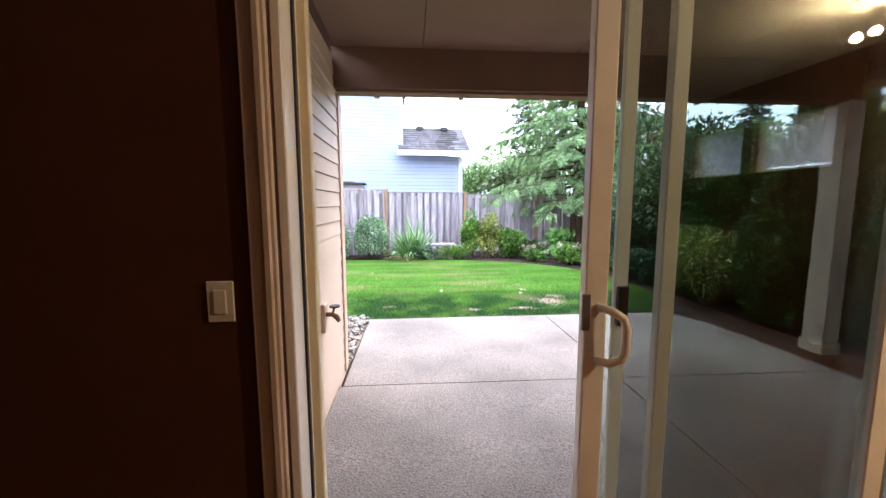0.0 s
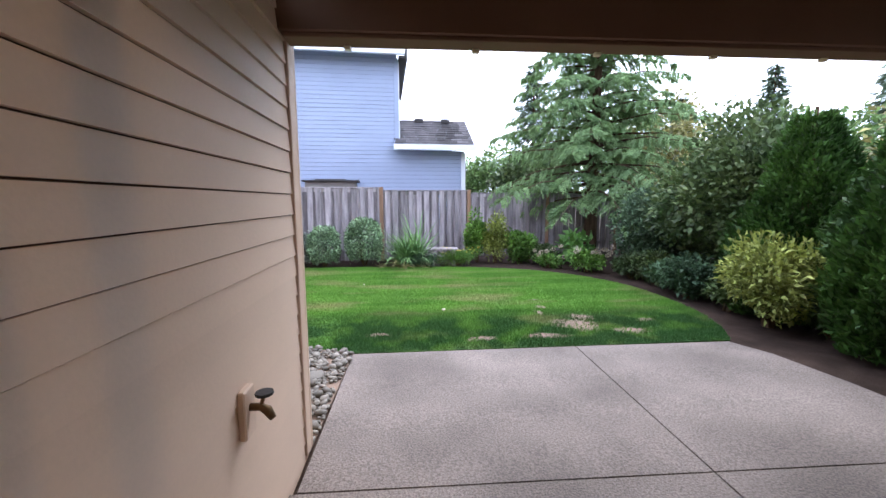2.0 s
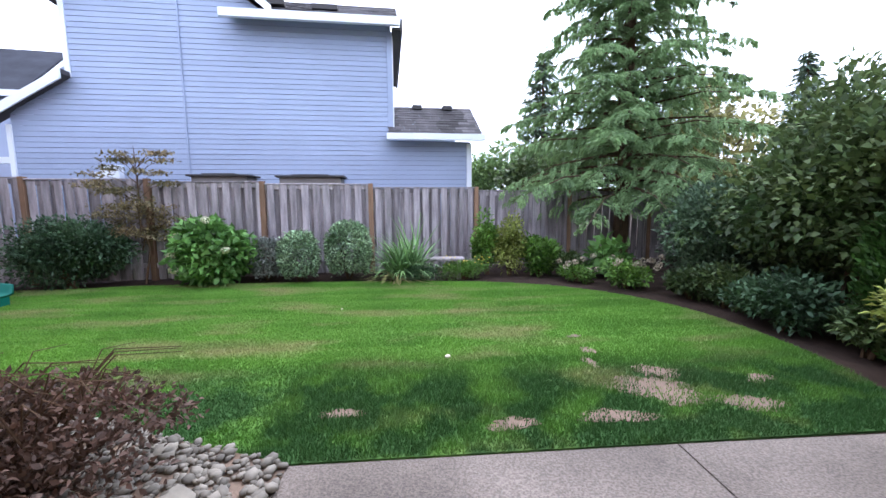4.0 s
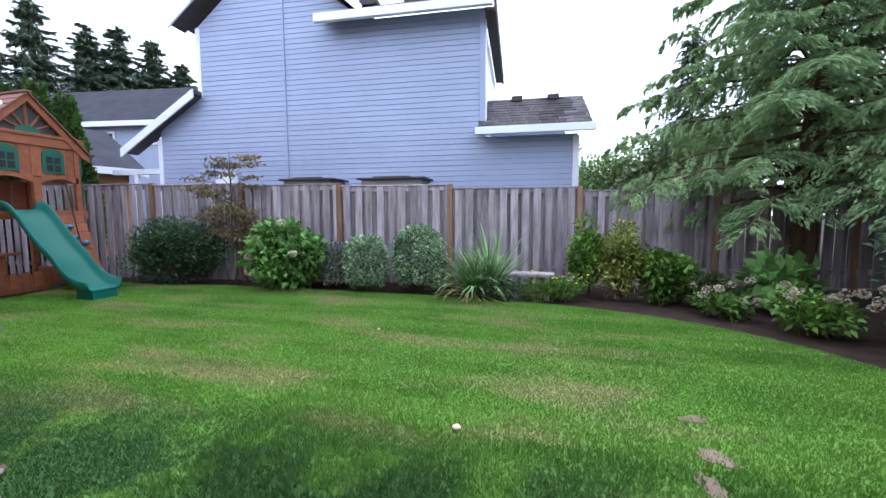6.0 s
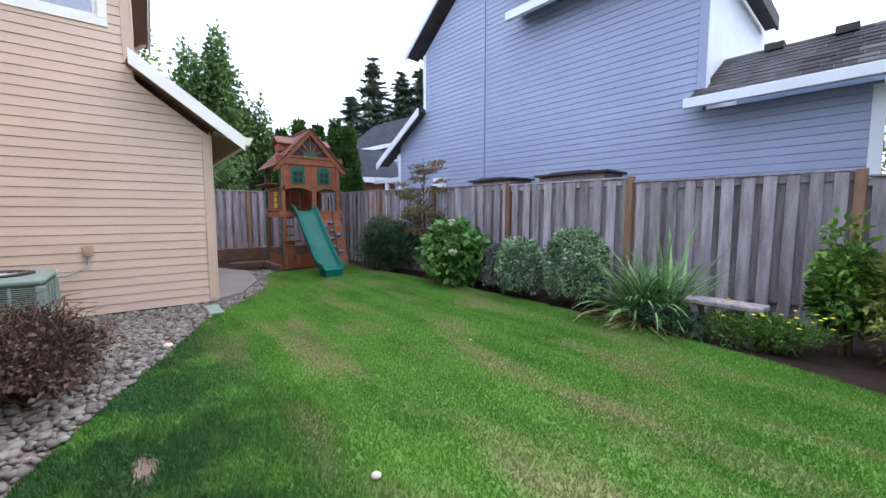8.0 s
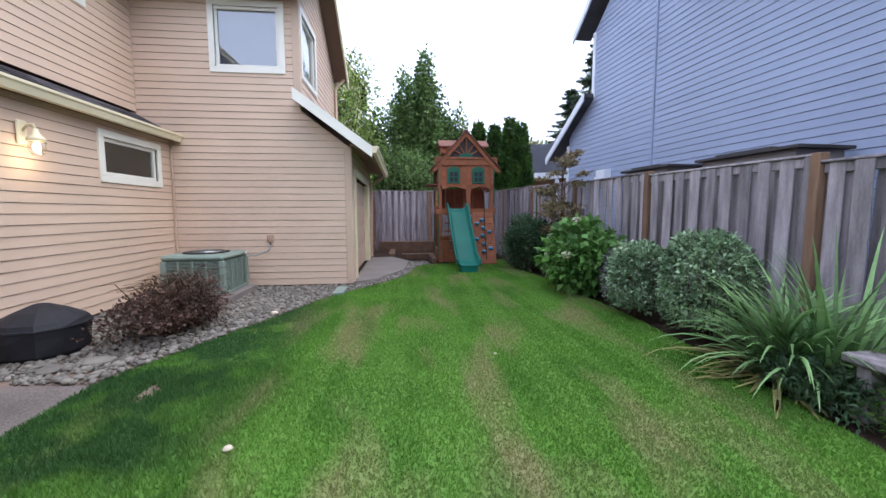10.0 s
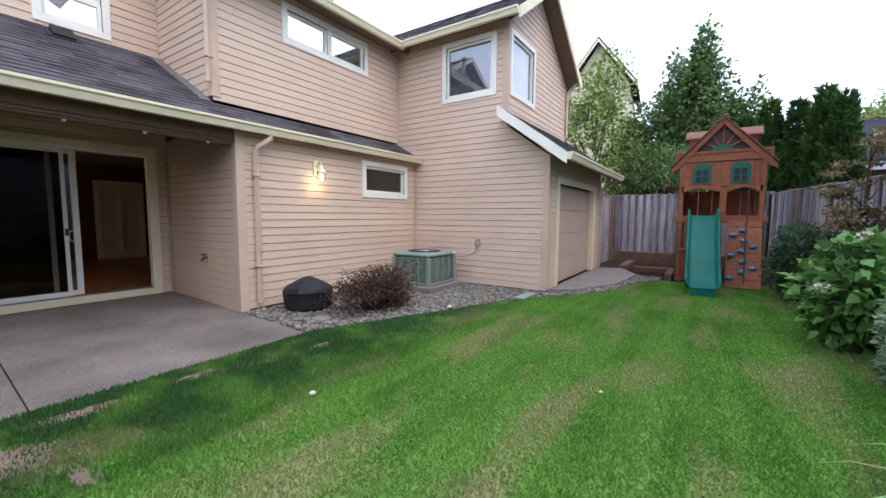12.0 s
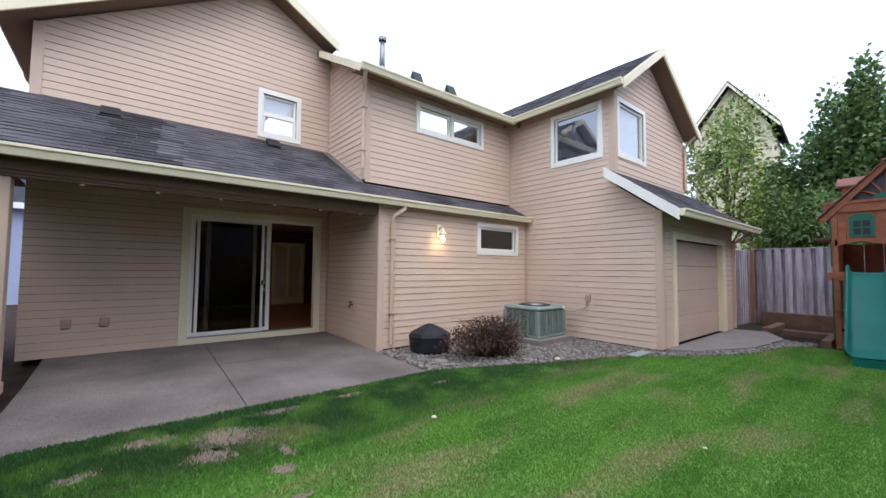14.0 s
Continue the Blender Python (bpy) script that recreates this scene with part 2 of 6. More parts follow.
M_LAMPGLOW = glow_mat("lamp_bulb", (1.0, 0.82, 0.6), 8.0)
M_INLAMP = glow_mat("ceiling_lamp_glow", (1.0, 0.72, 0.42), 3.0)

# ---- builders for walls, windows and roofs ----


def cells(za, zb, span, holes):
    """Stretches of a wall between two heights, as (u at the lower end, u at the upper end) pairs, left clear of the holes."""
    lo, hi = span(za + 1e-4), span(zb - 1e-4)
    runs = [(lo[0], lo[1], hi[0], hi[1])]
    for h0, h1, hz0, hz1 in holes:
        if hz0 < zb - 1e-4 and hz1 > za + 1e-4:
            nxt = []
            for a0, a1, b0, b1 in runs:
                if h1 <= min(a0, b0) or h0 >= max(a1, b1):
                    nxt.append((a0, a1, b0, b1))
                    continue
                if h0 > max(a0, b0):
                    nxt.append((a0, h0, b0, h0))
                if h1 < min(a1, b1):
                    nxt.append((h1, a1, h1, b1))
            runs = nxt
    return [r for r in runs if r[1] - r[0] > 0.004 or r[3] - r[2] > 0.004]


def put_cell(g, O, U, N, run, za, zb, fa, fb, back):
    a0, a1, b0, b1 = run
    a1, b1 = max(a0, a1), max(b0, b1)
    P = lambda u, z, d: (O[0] + U[0] * u + N[0] * d, O[1] + U[1] * u + N[1] * d, z)  # noqa: E731
    vs = [P(a0, za, fa), P(a1, za, fa), P(b1, zb, fb), P(b0, zb, fb), P(a0, za, back), P(a1, za, back), P(b1, zb, back), P(b0, zb, back)]
    fs = [(0, 1, 2, 3), (5, 4, 7, 6), (4, 5, 1, 0), (3, 2, 6, 7), (4, 0, 3, 7), (1, 5, 6, 2)]
    g.add(vs, fs)


def lap_wall(name, label, O, U, N, z0, z1, span, holes=(), breaks=(), material=None, exposure=0.121, thick=0.16, core=None, first=None):
    """A wall with real openings, and its lapped boards, one object a course."""
    material = material or M_SIDING
    levels = sorted({z0, z1, *[z for h in holes for z in h[2:]], *breaks})
    levels = [z for z in levels if z0 <= z <= z1]
    g = Geo()
    for a, b in zip(levels, levels[1:]):
        for run in cells(a, b, span, holes):
            put_cell(g, O, U, N, run, a, b, 0.0, 0.0, -thick)
    wall = part(name, g, core or M_WALLCORE)
    tagged(wall, label, "wall", kind="structure")
    z = z0 if first is None else first
    while z < z1 - 0.01:
        zt = min(z + exposure, z1)
        cut = sorted({z, zt, *[q for q in levels if z < q < zt]})
        g = Geo()
        for a, b in zip(cut, cut[1:]):
            off = lambda q, z=z: 0.008 + 0.010 * (z + exposure - q) / exposure  # noqa: E731
            for run in cells(a, b, span, holes):
                # the gap below each lap bares the dark core as a painted shadow line
                put_cell(g, O, U, N, run, a, b - (0.006 if b == zt and zt < z1 else 0), off(a), off(b), 0.0005)
        if g.v:
            part("board", g, material, wall)
        z += exposure
    return wall


def strip(g, O, U, N, u0, u1, z0, z1, d0, d1, bev=0.004):
    """A bevelled board that lies on a wall, between two depths from it."""
    m = Matrix(((U[0], N[0], 0, O[0]), (U[1], N[1], 0, O[1]), (0, 0, 1, 0), (0, 0, 0, 1)))
    return g.box((u0, d0, z0), (u1, d1, z1), bev, m)


def window_unit(name, label, O, U, N, u0, u1, z0, z1, trim=0.1, split=0, trim_mat=None, blind=0.0, glass=None, sash=0.05, group="windows of the house"):
    """A window: outer trim boards, vinyl frame, panes, and blinds that cover a share from the top. split: 0 none, 1 two lights side by side, 2 one over the other."""
    t = thing(name, label, "window", group, "structure")
    tm = trim_mat or M_WHITE
    for nm, q in (("head_trim", (u0, u1, z1 - trim, z1)), ("sill_trim", (u0, u1, z0, z0 + trim)), ("side_trim", (u0, u0 + trim, z0 + trim, z1 - trim)), ("side_trim", (u1 - trim, u1, z0 + trim, z1 - trim))):
        part(nm, strip(Geo(), O, U, N, *q, -0.02, 0.035), tm, t)
    a, b, c, d = u0 + trim, u1 - trim, z0 + trim, z1 - trim
    lights = [(a, b, c, d)]
    if split == 1:
        lights = [(a, (a + b) / 2 - 0.03, c, d), ((a + b) / 2 + 0.03, b, c, d)]
        part("mullion", strip(Geo(), O, U, N, (a + b) / 2 - 0.03, (a + b) / 2 + 0.03, c, d, -0.06, 0.02), tm, t)
    if split == 2:
        lights = [(a, b, c, (c + d) / 2), (a, b, (c + d) / 2, d)]
    for k, (a0, b0, c0, d0) in enumerate(lights):
        g = Geo()
        dd = -0.02 * (k % 2 if split else 0)
        for q in ((a0, b0, d0 - sash, d0), (a0, b0, c0, c0 + sash), (a0, a0 + sash, c0 + sash, d0 - sash), (b0 - sash, b0, c0 + sash, d0 - sash)):
            strip(g, O, U, N, *q, -0.06 + dd, -0.005 + dd)
        fr = part("sash", g, M_WHITE, t)
        pn = part("pane", strip(Geo(), O, U, N, a0 + sash, b0 - sash, c0 + sash, d0 - sash, -0.04 + dd, -0.034 + dd, 0), glass or M_GLASS, fr)
        pn.visible_shadow = False
    if blind:
        top = d - 0.02
        low = d - (d - c) * blind
        n = max(2, int((top - low) / 0.032))
        g = Geo()
        for i in range(n):
            z = top - (i + 0.5) * (top - low) / n
            P = lambda u, dz, dd: (O[0] + U[0] * u + N[0] * dd, O[1] + U[1] * u + N[1] * dd, z + dz)  # noqa: E731
            g.add([P(a + 0.03, -0.018, -0.09), P(b - 0.03, -0.018, -0.09), P(b - 0.03, 0.018, -0.10), P(a + 0.03, 0.018, -0.10)], [(0, 1, 2, 3)])
        part("blind", g, M_BLIND, t, "white horizontal slatted blind")
    return t


def roof_slope(name, label, corner, along, up, length, run, material=None, course=0.14, thick=0.12, skew0=0.0, skew1=0.0, under=None, seed=1, tab=0.3):
    """A pitched roof surface from its eave corner. along, up: unit vectors in the slope; skew: how far the ends lean in towards the top."""
    material = material or M_SHINGLE
    A, B = Vector(along), Vector(up)
    N = A.cross(B)
    if N.z < 0:
        N = -N
    C = Vector(corner)
    P = lambda s, r, h: tuple(C + A * s + B * r + N * h)  # noqa: E731
    g = Geo()
    g.add([P(0, 0, -thick), P(length, 0, -thick), P(length - skew1, run, -thick), P(skew0, run, -thick), P(0, 0, -0.002), P(length, 0, -0.002), P(length - skew1, run, -0.002), P(skew0, run, -0.002)],
          [(0, 3, 2, 1), (4, 5, 6, 7), (0, 1, 5, 4), (1, 2, 6, 5), (2, 3, 7, 6), (3, 0, 4, 7)])
    roof = part(name, g, under or M_SOFFIT)
    tagged(roof, label, "roof", kind="structure")
    rng = random.Random(seed)
    n = max(1, int(run / course))
    for i in range(n):
        r0, r1 = i * run / n, (i + 1.06) * run / n
        r1 = min(r1, run)
        e0 = skew0 * r0 / run
        e1 = length - skew1 * r0 / run
        g = Geo()
        s = e0 - rng.uniform(0, tab)
        while s < e1:
            w = tab * rng.uniform(0.7, 1.3)
            a, b = max(s, e0), min(s + w - 0.004, e1)
            s += w
            if b - a < 0.02:
                continue
            h = rng.choice((0.009, 0.012, 0.016))
            dr = rng.choice((0, 0, -0.012))
            ra = max(-0.02, r0 + dr)
            g.add([P(a, ra, 0), P(b, ra, 0), P(b, r1, 0), P(a, r1, 0), P(a, ra, h), P(b, ra, h), P(b, r1, 0.003), P(a, r1, 0.003)], [(4, 5, 6, 7), (0, 1, 5, 4), (1, 2, 6, 5), (3, 0, 4, 7)])
        part("shingle_course", g, material, roof)
    return roof


def gutter(name, label, a, b, material, drop=0.12, deep=0.11, out=(0, 1, 0)):
    """A fascia with a K-shaped gutter along an eave; a and b are the ends at its top back edge."""
    a, b, o = Vector(a), Vector(b), Vector(out)
    prof = [(0, 0), (deep, 0), (deep, -0.03), (deep * 0.82, -0.05), (deep * 0.62, -drop), (0, -drop)]
    vs = [tuple(p + o * d + Vector((0, 0, z))) for p in (a, b) for d, z in prof]
    n = len(prof)
    g = Geo().add(vs, [tuple(range(n)), tuple(range(n, 2 * n))[::-1]] + [(i, n + i, n + (i + 1) % n, (i + 1) % n) for i in range(n)])
    return tagged(part(name, g, material), label, "gutter", kind="structure")


def board_along(name, label, a, b, z_tall, thick_vec, material, parent=None):
    """A board with a standing face between two points, such as a rake or fascia; hangs z_tall below the line."""
    a, b, t = Vector(a), Vector(b), Vector(thick_vec)
    d = Vector((0, 0, -z_tall))
    vs = [a, b, b + d, a + d, a + t, b + t, b + d + t, a + d + t]
    g = Geo().add([tuple(v) for v in vs], [(0, 1, 2, 3), (7, 6, 5, 4), (0, 4, 5, 1), (1, 5, 6, 2), (2, 6, 7, 3), (3, 7, 4, 0)])
    ob = part(name, g, material, parent)
    if parent is None:
        tagged(ob, label, "trim", kind="structure")
    return ob


# ---- our house: walls ----
XR, XE = -0.78, 3.92          # recess wall, end of the house
YD, YM, YB, XG, YG, YU = 1.68, 3.93, 3.42, -4.92, 7.07, 6.2
DX0, DX1, DZ1 = -0.53, 1.83, 2.36   # sliding door opening
ROOF = 0.563                   # lower roof's rise
z_low = lambda y: 2.645 + ROOF * (4.07 - y)  # noqa: E731

def span_gable(z):
    u0, u1 = 0.0, XE - XR
    if z > 5.1:
        u0 = max(0.0, 0.0 + 0)
        u1 = min(u1, XE - XR - (z - 5.1) / 0.6)
    if z > 6.28:
        u0 = (z - 6.28) / 0.55
    return (u0, max(u0, u1))


lap_wall("wall_1", "tan lap-sided house wall behind the covered patio", (XR, YD), (1, 0), (0, 1), 0.0, 6.95, span_gable,
         holes=[(DX0 - XR, DX1 - XR, -0.1, DZ1), (-0.10 + 0.1 - XR, 0.67 - XR, 4.14, 4.95)], breaks=(5.1, 6.28))
lap_wall("wall_2", "tan lap-sided side wall of the patio recess with a hose tap", (XR, YD), (0, 1), (1, 0), -0.1025, 2.62, lambda z: (0.024, YM - YD - 0.0), exposure=0.1175)
lap_wall("wall_3", "tan lap-sided back wall with a small window and a lit lamp", (XG, YM), (1, 0), (0, 1), -0.1, 2.64, lambda z: (0, XR - XG), first=-0.04,
         holes=[(-4.50 - XG, -3.32 - XG, 1.82, 2.34)])
lap_wall("wall_4", "tan lap-sided upper wall under the eave with a double window", (XG, YB), (1, 0), (0, 1), 3.05, 5.22, lambda z: (0, -0.74 - XG),
         holes=[(-3.82 - XG, -2.01 - XG, 4.38, 4.86)])
lap_wall("wall_5", "tan lap-sided short upper side wall", (-0.74, YD), (0, 1), (1, 0), 3.1, 6.2, lambda z: (0.024, (YB - YD) if z < 5.16 else max(0.03, YB - YD - (z - 5.16) / 0.55)), breaks=(5.16,))


def span_wing(z):
    top = YG if z < 2.5 else min(YG, max(YU, YG - (z - 2.5) / 0.74))
    return (0.0, (top if z < 3.15 else YU) - YB)


lap_wall("wall_6", "tan lap-sided wing wall beside the air conditioner", (XG, YB), (0, 1), (1, 0), -0.1, 5.2, span_wing, first=-0.05,
         holes=[(4.79 - YB, 5.87 - YB, 3.86, 4.89)], breaks=(2.5, 3.15))
lap_wall("wall_7", "tan lap-sided gable wall above the garage door", (-8.62, YU), (1, 0), (0, 1), 3.1, 6.2,
         lambda z: (max(0.0, (z - 4.95) / 0.68), max(0.0, 3.70 - max(0, z - 5.1) / 0.68)), holes=[(-6.23 + 8.62, -5.11 + 8.62, 3.84, 4.92)], breaks=(4.95, 5.1))
lap_wall("wall_8", "tan lap-sided garage front wall", (-9.15, YG), (1, 0), (0, 1), -0.03, 2.55, lambda z: (0, XG + 9.15), holes=[(-8.42 + 9.15, -5.52 + 9.15, -0.05, 2.02)], first=-0.03)

# plain walls that close the house
g = Geo()
SIDE_LIGHTS = ((-2.40, -1.55), (-1.42, -0.55))
x0, x1, y1 = XE - 0.16, XE - 0.001, YD - 0.161
g.box((x0, -4.6, 0.0), (x1, y1, 1.78)).box((x0, -4.6, 2.34), (x1, y1, 5.1))
g.box((x0, -4.6, 1.78), (x1, SIDE_LIGHTS[0][0], 2.34)).box((x0, SIDE_LIGHTS[0][1], 1.78), (x1, SIDE_LIGHTS[1][0], 2.34)).box((x0, SIDE_LIGHTS[1][1], 1.78), (x1, y1, 2.34))
g.box((-4.9, -4.6, 0), (XE, -4.75, 5.2))
g.box((-9.15, -4.6, 0), (-9.0, 6.9, 3.0))
g.box((-8.62, -4.6, 3.0), (-8.5, YU - 0.17, 5.0))
g.box((-9.0, -4.75, 0), (-4.9, -4.6, 5.0))
tagged(part("wall_9", g, M_TRIM), "plain tan painted outer walls of the house", "wall", kind="structure")

# corner boards
def corner_board(label, x, y, z0, z1, sx, sy, w=0.1):
    t = thing("trim", label, "corner trim", "corner boards", "structure")
    g = Geo()
    g.box((x - sx * w, y + sy * 0.002, z0), (x + sx * 0.03, y + sy * 0.03, z1), 0.004)
    part("corner_board", g, M_TRIM, t)
    g = Geo()
    g.box((x + sx * 0.002, y - sy * w, z0), (x + sx * 0.029, y + sy * 0.0015, z1), 0.004)
    part("corner_board", g, M_TRIM, t)


corner_board("tan corner boards at the end of the recess wall", XR, YM, -0.07, 2.56, 1, 1)
corner_board("tan corner boards of the garage wing", XG, YG, -0.03, 2.5, 1, 1)
corner_board("tan corner boards at the upper bay", -0.74, YB, 3.1, 5.06, 1, 1)
corner_board("tan corner boards of the upper wing", XG, YU, 3.35, 5.12, 1, 1)
corner_board("tan corner boards at the upper end of the house", XE, YD, 3.9, 5.1, 1, 1)
g = Geo().box((XG + 0.024, YM + 0.024, 0), (XG + 0.05, YM + 0.05, 2.6), 0.004)
tagged(part("trim", g, M_TRIM), "narrow tan inside corner strip", "corner trim", "corner boards", "structure")
g = Geo().box((XR + 0.024, YD + 0.024, 0), (XR + 0.05, YD + 0.05, 2.66), 0.004)
tagged(part("trim", g, M_TRIM), "narrow tan inside corner strip", "corner trim", "corner boards", "structure")

# ---- windows of our house ----
F = ((0, 0), (1, 0), (0, 1))
window_unit("window_1", "small white slider window in the back wall", (0, YM), (1, 0), (0, 1), -4.60, -3.22, 1.72, 2.44, glass=M_DOORGLASS)
window_unit("window_2", "wide white double window under the eave", (0, YB), (1, 0), (0, 1), -3.92, -1.91, 4.28, 4.96, split=1)
window_unit("window_3", "white sash window above the patio roof", (0, YD), (1, 0), (0, 1), -0.10, 0.77, 4.04, 5.05, split=2, blind=0.5)
window_unit("window_4", "square white window with lowered blinds in the wing", (XG, 0), (0, 1), (1, 0), 4.69, 5.97, 3.76, 4.99, blind=0.97, glass=M_MIRRORY)
window_unit("window_5", "white gable window with closed white blinds", (0, YU), (1, 0), (0, 1), -6.33, -5.01, 3.74, 5.02, blind=1.0, trim_mat=M_WHITE)

# ---- roofs ----
cs = 1 / math.hypot(1, ROOF)
up_low = (0, -cs, ROOF * cs)
roof_slope("roof_1", "grey shingled low roof over the covered patio", (4.32, 4.07, 2.645), (-1, 0, 0), up_low, 4.32 + 0.74, (4.07 - YD - 0.02) / cs, seed=3)
roof_slope("roof_2", "grey shingled low roof strip over the back wall", (-0.74, 4.07, 2.645), (-1, 0, 0), up_low, 4.22, (4.07 - YB - 0.02) / cs, seed=4)
gutter("gutter_1", "cream metal gutter along the patio roof", (4.34, 4.07, 2.66), (-4.90, 4.07, 2.66), M_CREAM)
cs2 = 1 / math.hypot(1, 0.55)
roof_slope("roof_3", "grey shingled upper roof above the bay", (-0.42, 3.8, 5.10), (-1, 0, 0), (0, -cs2, 0.55 * cs2), 4.6, 5.0 / cs2, seed=5)
gutter("gutter_2", "cream metal gutter along the upper eave", (-0.40, 3.8, 5.11), (-4.62, 3.8, 5.11), M_CREAM)
board_along("rake_1", "cream rake board beside the upper bay", (-0.41, 3.8, 5.11), (-0.41, 1.9, 6.16), 0.16, (0.03, 0, 0), M_CREAM)
# wing roof, ridge along the yard
sl = math.hypot(1.9, 1.32)
roof_slope("roof_4", "grey shingled wing roof slope above the bay side", (-4.6, -1.5, 5.12), (0, 1, 0), (-1.9 / sl, 0, 1.32 / sl), 8.05, sl, seed=6)
sr = math.hypot(2.25, 1.51)
roof_slope("roof_5", "grey shingled wing roof slope facing the side fence", (-8.75, 6.55, 4.93), (0, -1, 0), (2.25 / sr, 0, 1.51 / sr), 8.05, sr, seed=7)
gutter("gutter_3", "cream metal gutter of the wing roof", (-4.6, 3.9, 5.13), (-4.6, 6.56, 5.13), M_CREAM, out=(1, 0, 0))
board_along("rake_2", "cream rake board of the wing gable", (-4.58, 6.56, 5.13), (-6.5, 6.56, 6.46), 0.2, (0, 0.035, 0), M_CREAM)
board_along("rake_3", "cream rake board of the wing gable", (-6.5, 6.56, 6.46), (-8.8, 6.56, 4.92), 0.2, (0, 0.035, 0), M_CREAM)
# skirt roof above the garage door
ss = math.hypot(1.3, 0.95)
roof_slope("roof_6", "grey shingled skirt roof above the garage door", (-4.6, 7.5, 2.46), (-1, 0, 0), (0, -1.3 / ss, 0.95 / ss), 5.0, ss, seed=8)
gutter("gutter_4", "cream metal gutter above the garage door", (-4.58, 7.5, 2.475), (-9.62, 7.5, 2.475), M_CREAM)
board_along("rake_4", "cream rake board of the garage skirt roof", (-4.6, 7.5, 2.475), (-4.6, 6.15, 3.46), 0.2, (0.035, 0, 0), M_WHITE)
# main gable roof over the patio wing
sg = math.hypot(3.6, 2.12)
roof_slope("roof_7", "grey shingled main gable roof slope", (4.35, -3.5, 5.02), (0, 1, 0), (-3.6 / sg, 0, 2.12 / sg), 5.6, sg, seed=9)
board_along("rake_5", "cream rake board of the main gable", (4.4, 2.1, 5.0), (0.72, 2.1, 7.2), 0.2, (0, 0.035, 0), M_CREAM)
board_along("rake_6", "cream rake board of the main gable", (0.72, 2.1, 7.2), (-0.75, 2.1, 6.36), 0.2, (0, 0.035, 0), M_CREAM)
sh = math.hypot(1.5, 0.85)
roof_slope("roof_8", "grey shingled main gable roof slope", (-0.78, 2.1, 6.33), (0, -1, 0), (1.5 / sh, 0, 0.85 / sh), 5.6, sh, seed=10)

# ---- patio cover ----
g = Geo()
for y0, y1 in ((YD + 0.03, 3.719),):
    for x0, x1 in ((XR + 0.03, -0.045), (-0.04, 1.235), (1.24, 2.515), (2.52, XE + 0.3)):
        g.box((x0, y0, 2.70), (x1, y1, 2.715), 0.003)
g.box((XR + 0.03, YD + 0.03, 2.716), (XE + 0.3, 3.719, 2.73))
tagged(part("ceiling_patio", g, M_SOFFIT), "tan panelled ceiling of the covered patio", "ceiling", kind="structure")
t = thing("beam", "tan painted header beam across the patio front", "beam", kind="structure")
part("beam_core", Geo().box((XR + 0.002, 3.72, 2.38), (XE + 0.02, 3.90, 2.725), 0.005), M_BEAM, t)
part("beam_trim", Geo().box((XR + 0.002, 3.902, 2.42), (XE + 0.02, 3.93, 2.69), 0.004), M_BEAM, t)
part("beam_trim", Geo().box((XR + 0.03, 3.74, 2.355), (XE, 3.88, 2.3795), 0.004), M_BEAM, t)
for i in range(6):
    part("clip", Geo().box((-0.45 + i * 0.72, 3.84, 2.335), (-0.41 + i * 0.72, 3.872, 2.3545), 0.003), M_CREAM, t, "small pale shade clip")
t = thing("post", "painted square post at the patio corner", "post", kind="structure")
part("shaft", Geo().box((3.74, 3.66, 0.0), (3.91, 3.86, 2.352), 0.006), M_TRIM, t)
part("base_trim", Geo().box((3.725, 3.645, 0.0), (3.925, 3.875, 0.12), 0.006), M_TRIM, t)
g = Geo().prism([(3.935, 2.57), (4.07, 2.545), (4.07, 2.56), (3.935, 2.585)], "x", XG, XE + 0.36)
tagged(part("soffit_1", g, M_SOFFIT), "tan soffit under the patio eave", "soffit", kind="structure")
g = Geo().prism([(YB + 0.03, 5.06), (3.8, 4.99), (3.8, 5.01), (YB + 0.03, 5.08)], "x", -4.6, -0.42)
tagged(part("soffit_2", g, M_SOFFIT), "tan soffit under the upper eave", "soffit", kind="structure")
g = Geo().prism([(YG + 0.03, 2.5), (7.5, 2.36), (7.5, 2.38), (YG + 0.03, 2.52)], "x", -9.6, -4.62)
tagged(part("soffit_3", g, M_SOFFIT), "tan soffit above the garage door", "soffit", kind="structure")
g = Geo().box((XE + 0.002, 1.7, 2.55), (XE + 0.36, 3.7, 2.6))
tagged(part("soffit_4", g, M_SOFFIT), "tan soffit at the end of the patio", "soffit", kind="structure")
# the roof's end over the patio
g = Geo().prism([(4.06, 2.53), (4.06, 2.62), (YD, z_low(YD) - 0.02), (YD, 2.53)], "x", 4.2, 4.3)
tagged(part("gable_end", g, M_TRIM), "tan gable end of the patio roof", "wall", kind="structure")

# ---- downspouts ----
def downspout(label, pts, w=0.07):
    t = thing("downspout", label, "downspout", "downspouts", "structure")
    g = Geo()
    g.tube(pts, w / 2 * 1.2, 4)
    part("pipe", g, M_TRIM, t)
    for k in (len(pts) - 2,):
        p, q = Vector(pts[k]), Vector(pts[k + 1])
        for f in (0.15, 0.75):
            c = p + (q - p) * f
            part("strap", Geo().box((c.x - 0.055, c.y - 0.055, c.z - 0.012), (c.x + 0.055, c.y + 0.05, c.z + 0.012), 0.003), M_TRIM, t)
    return t


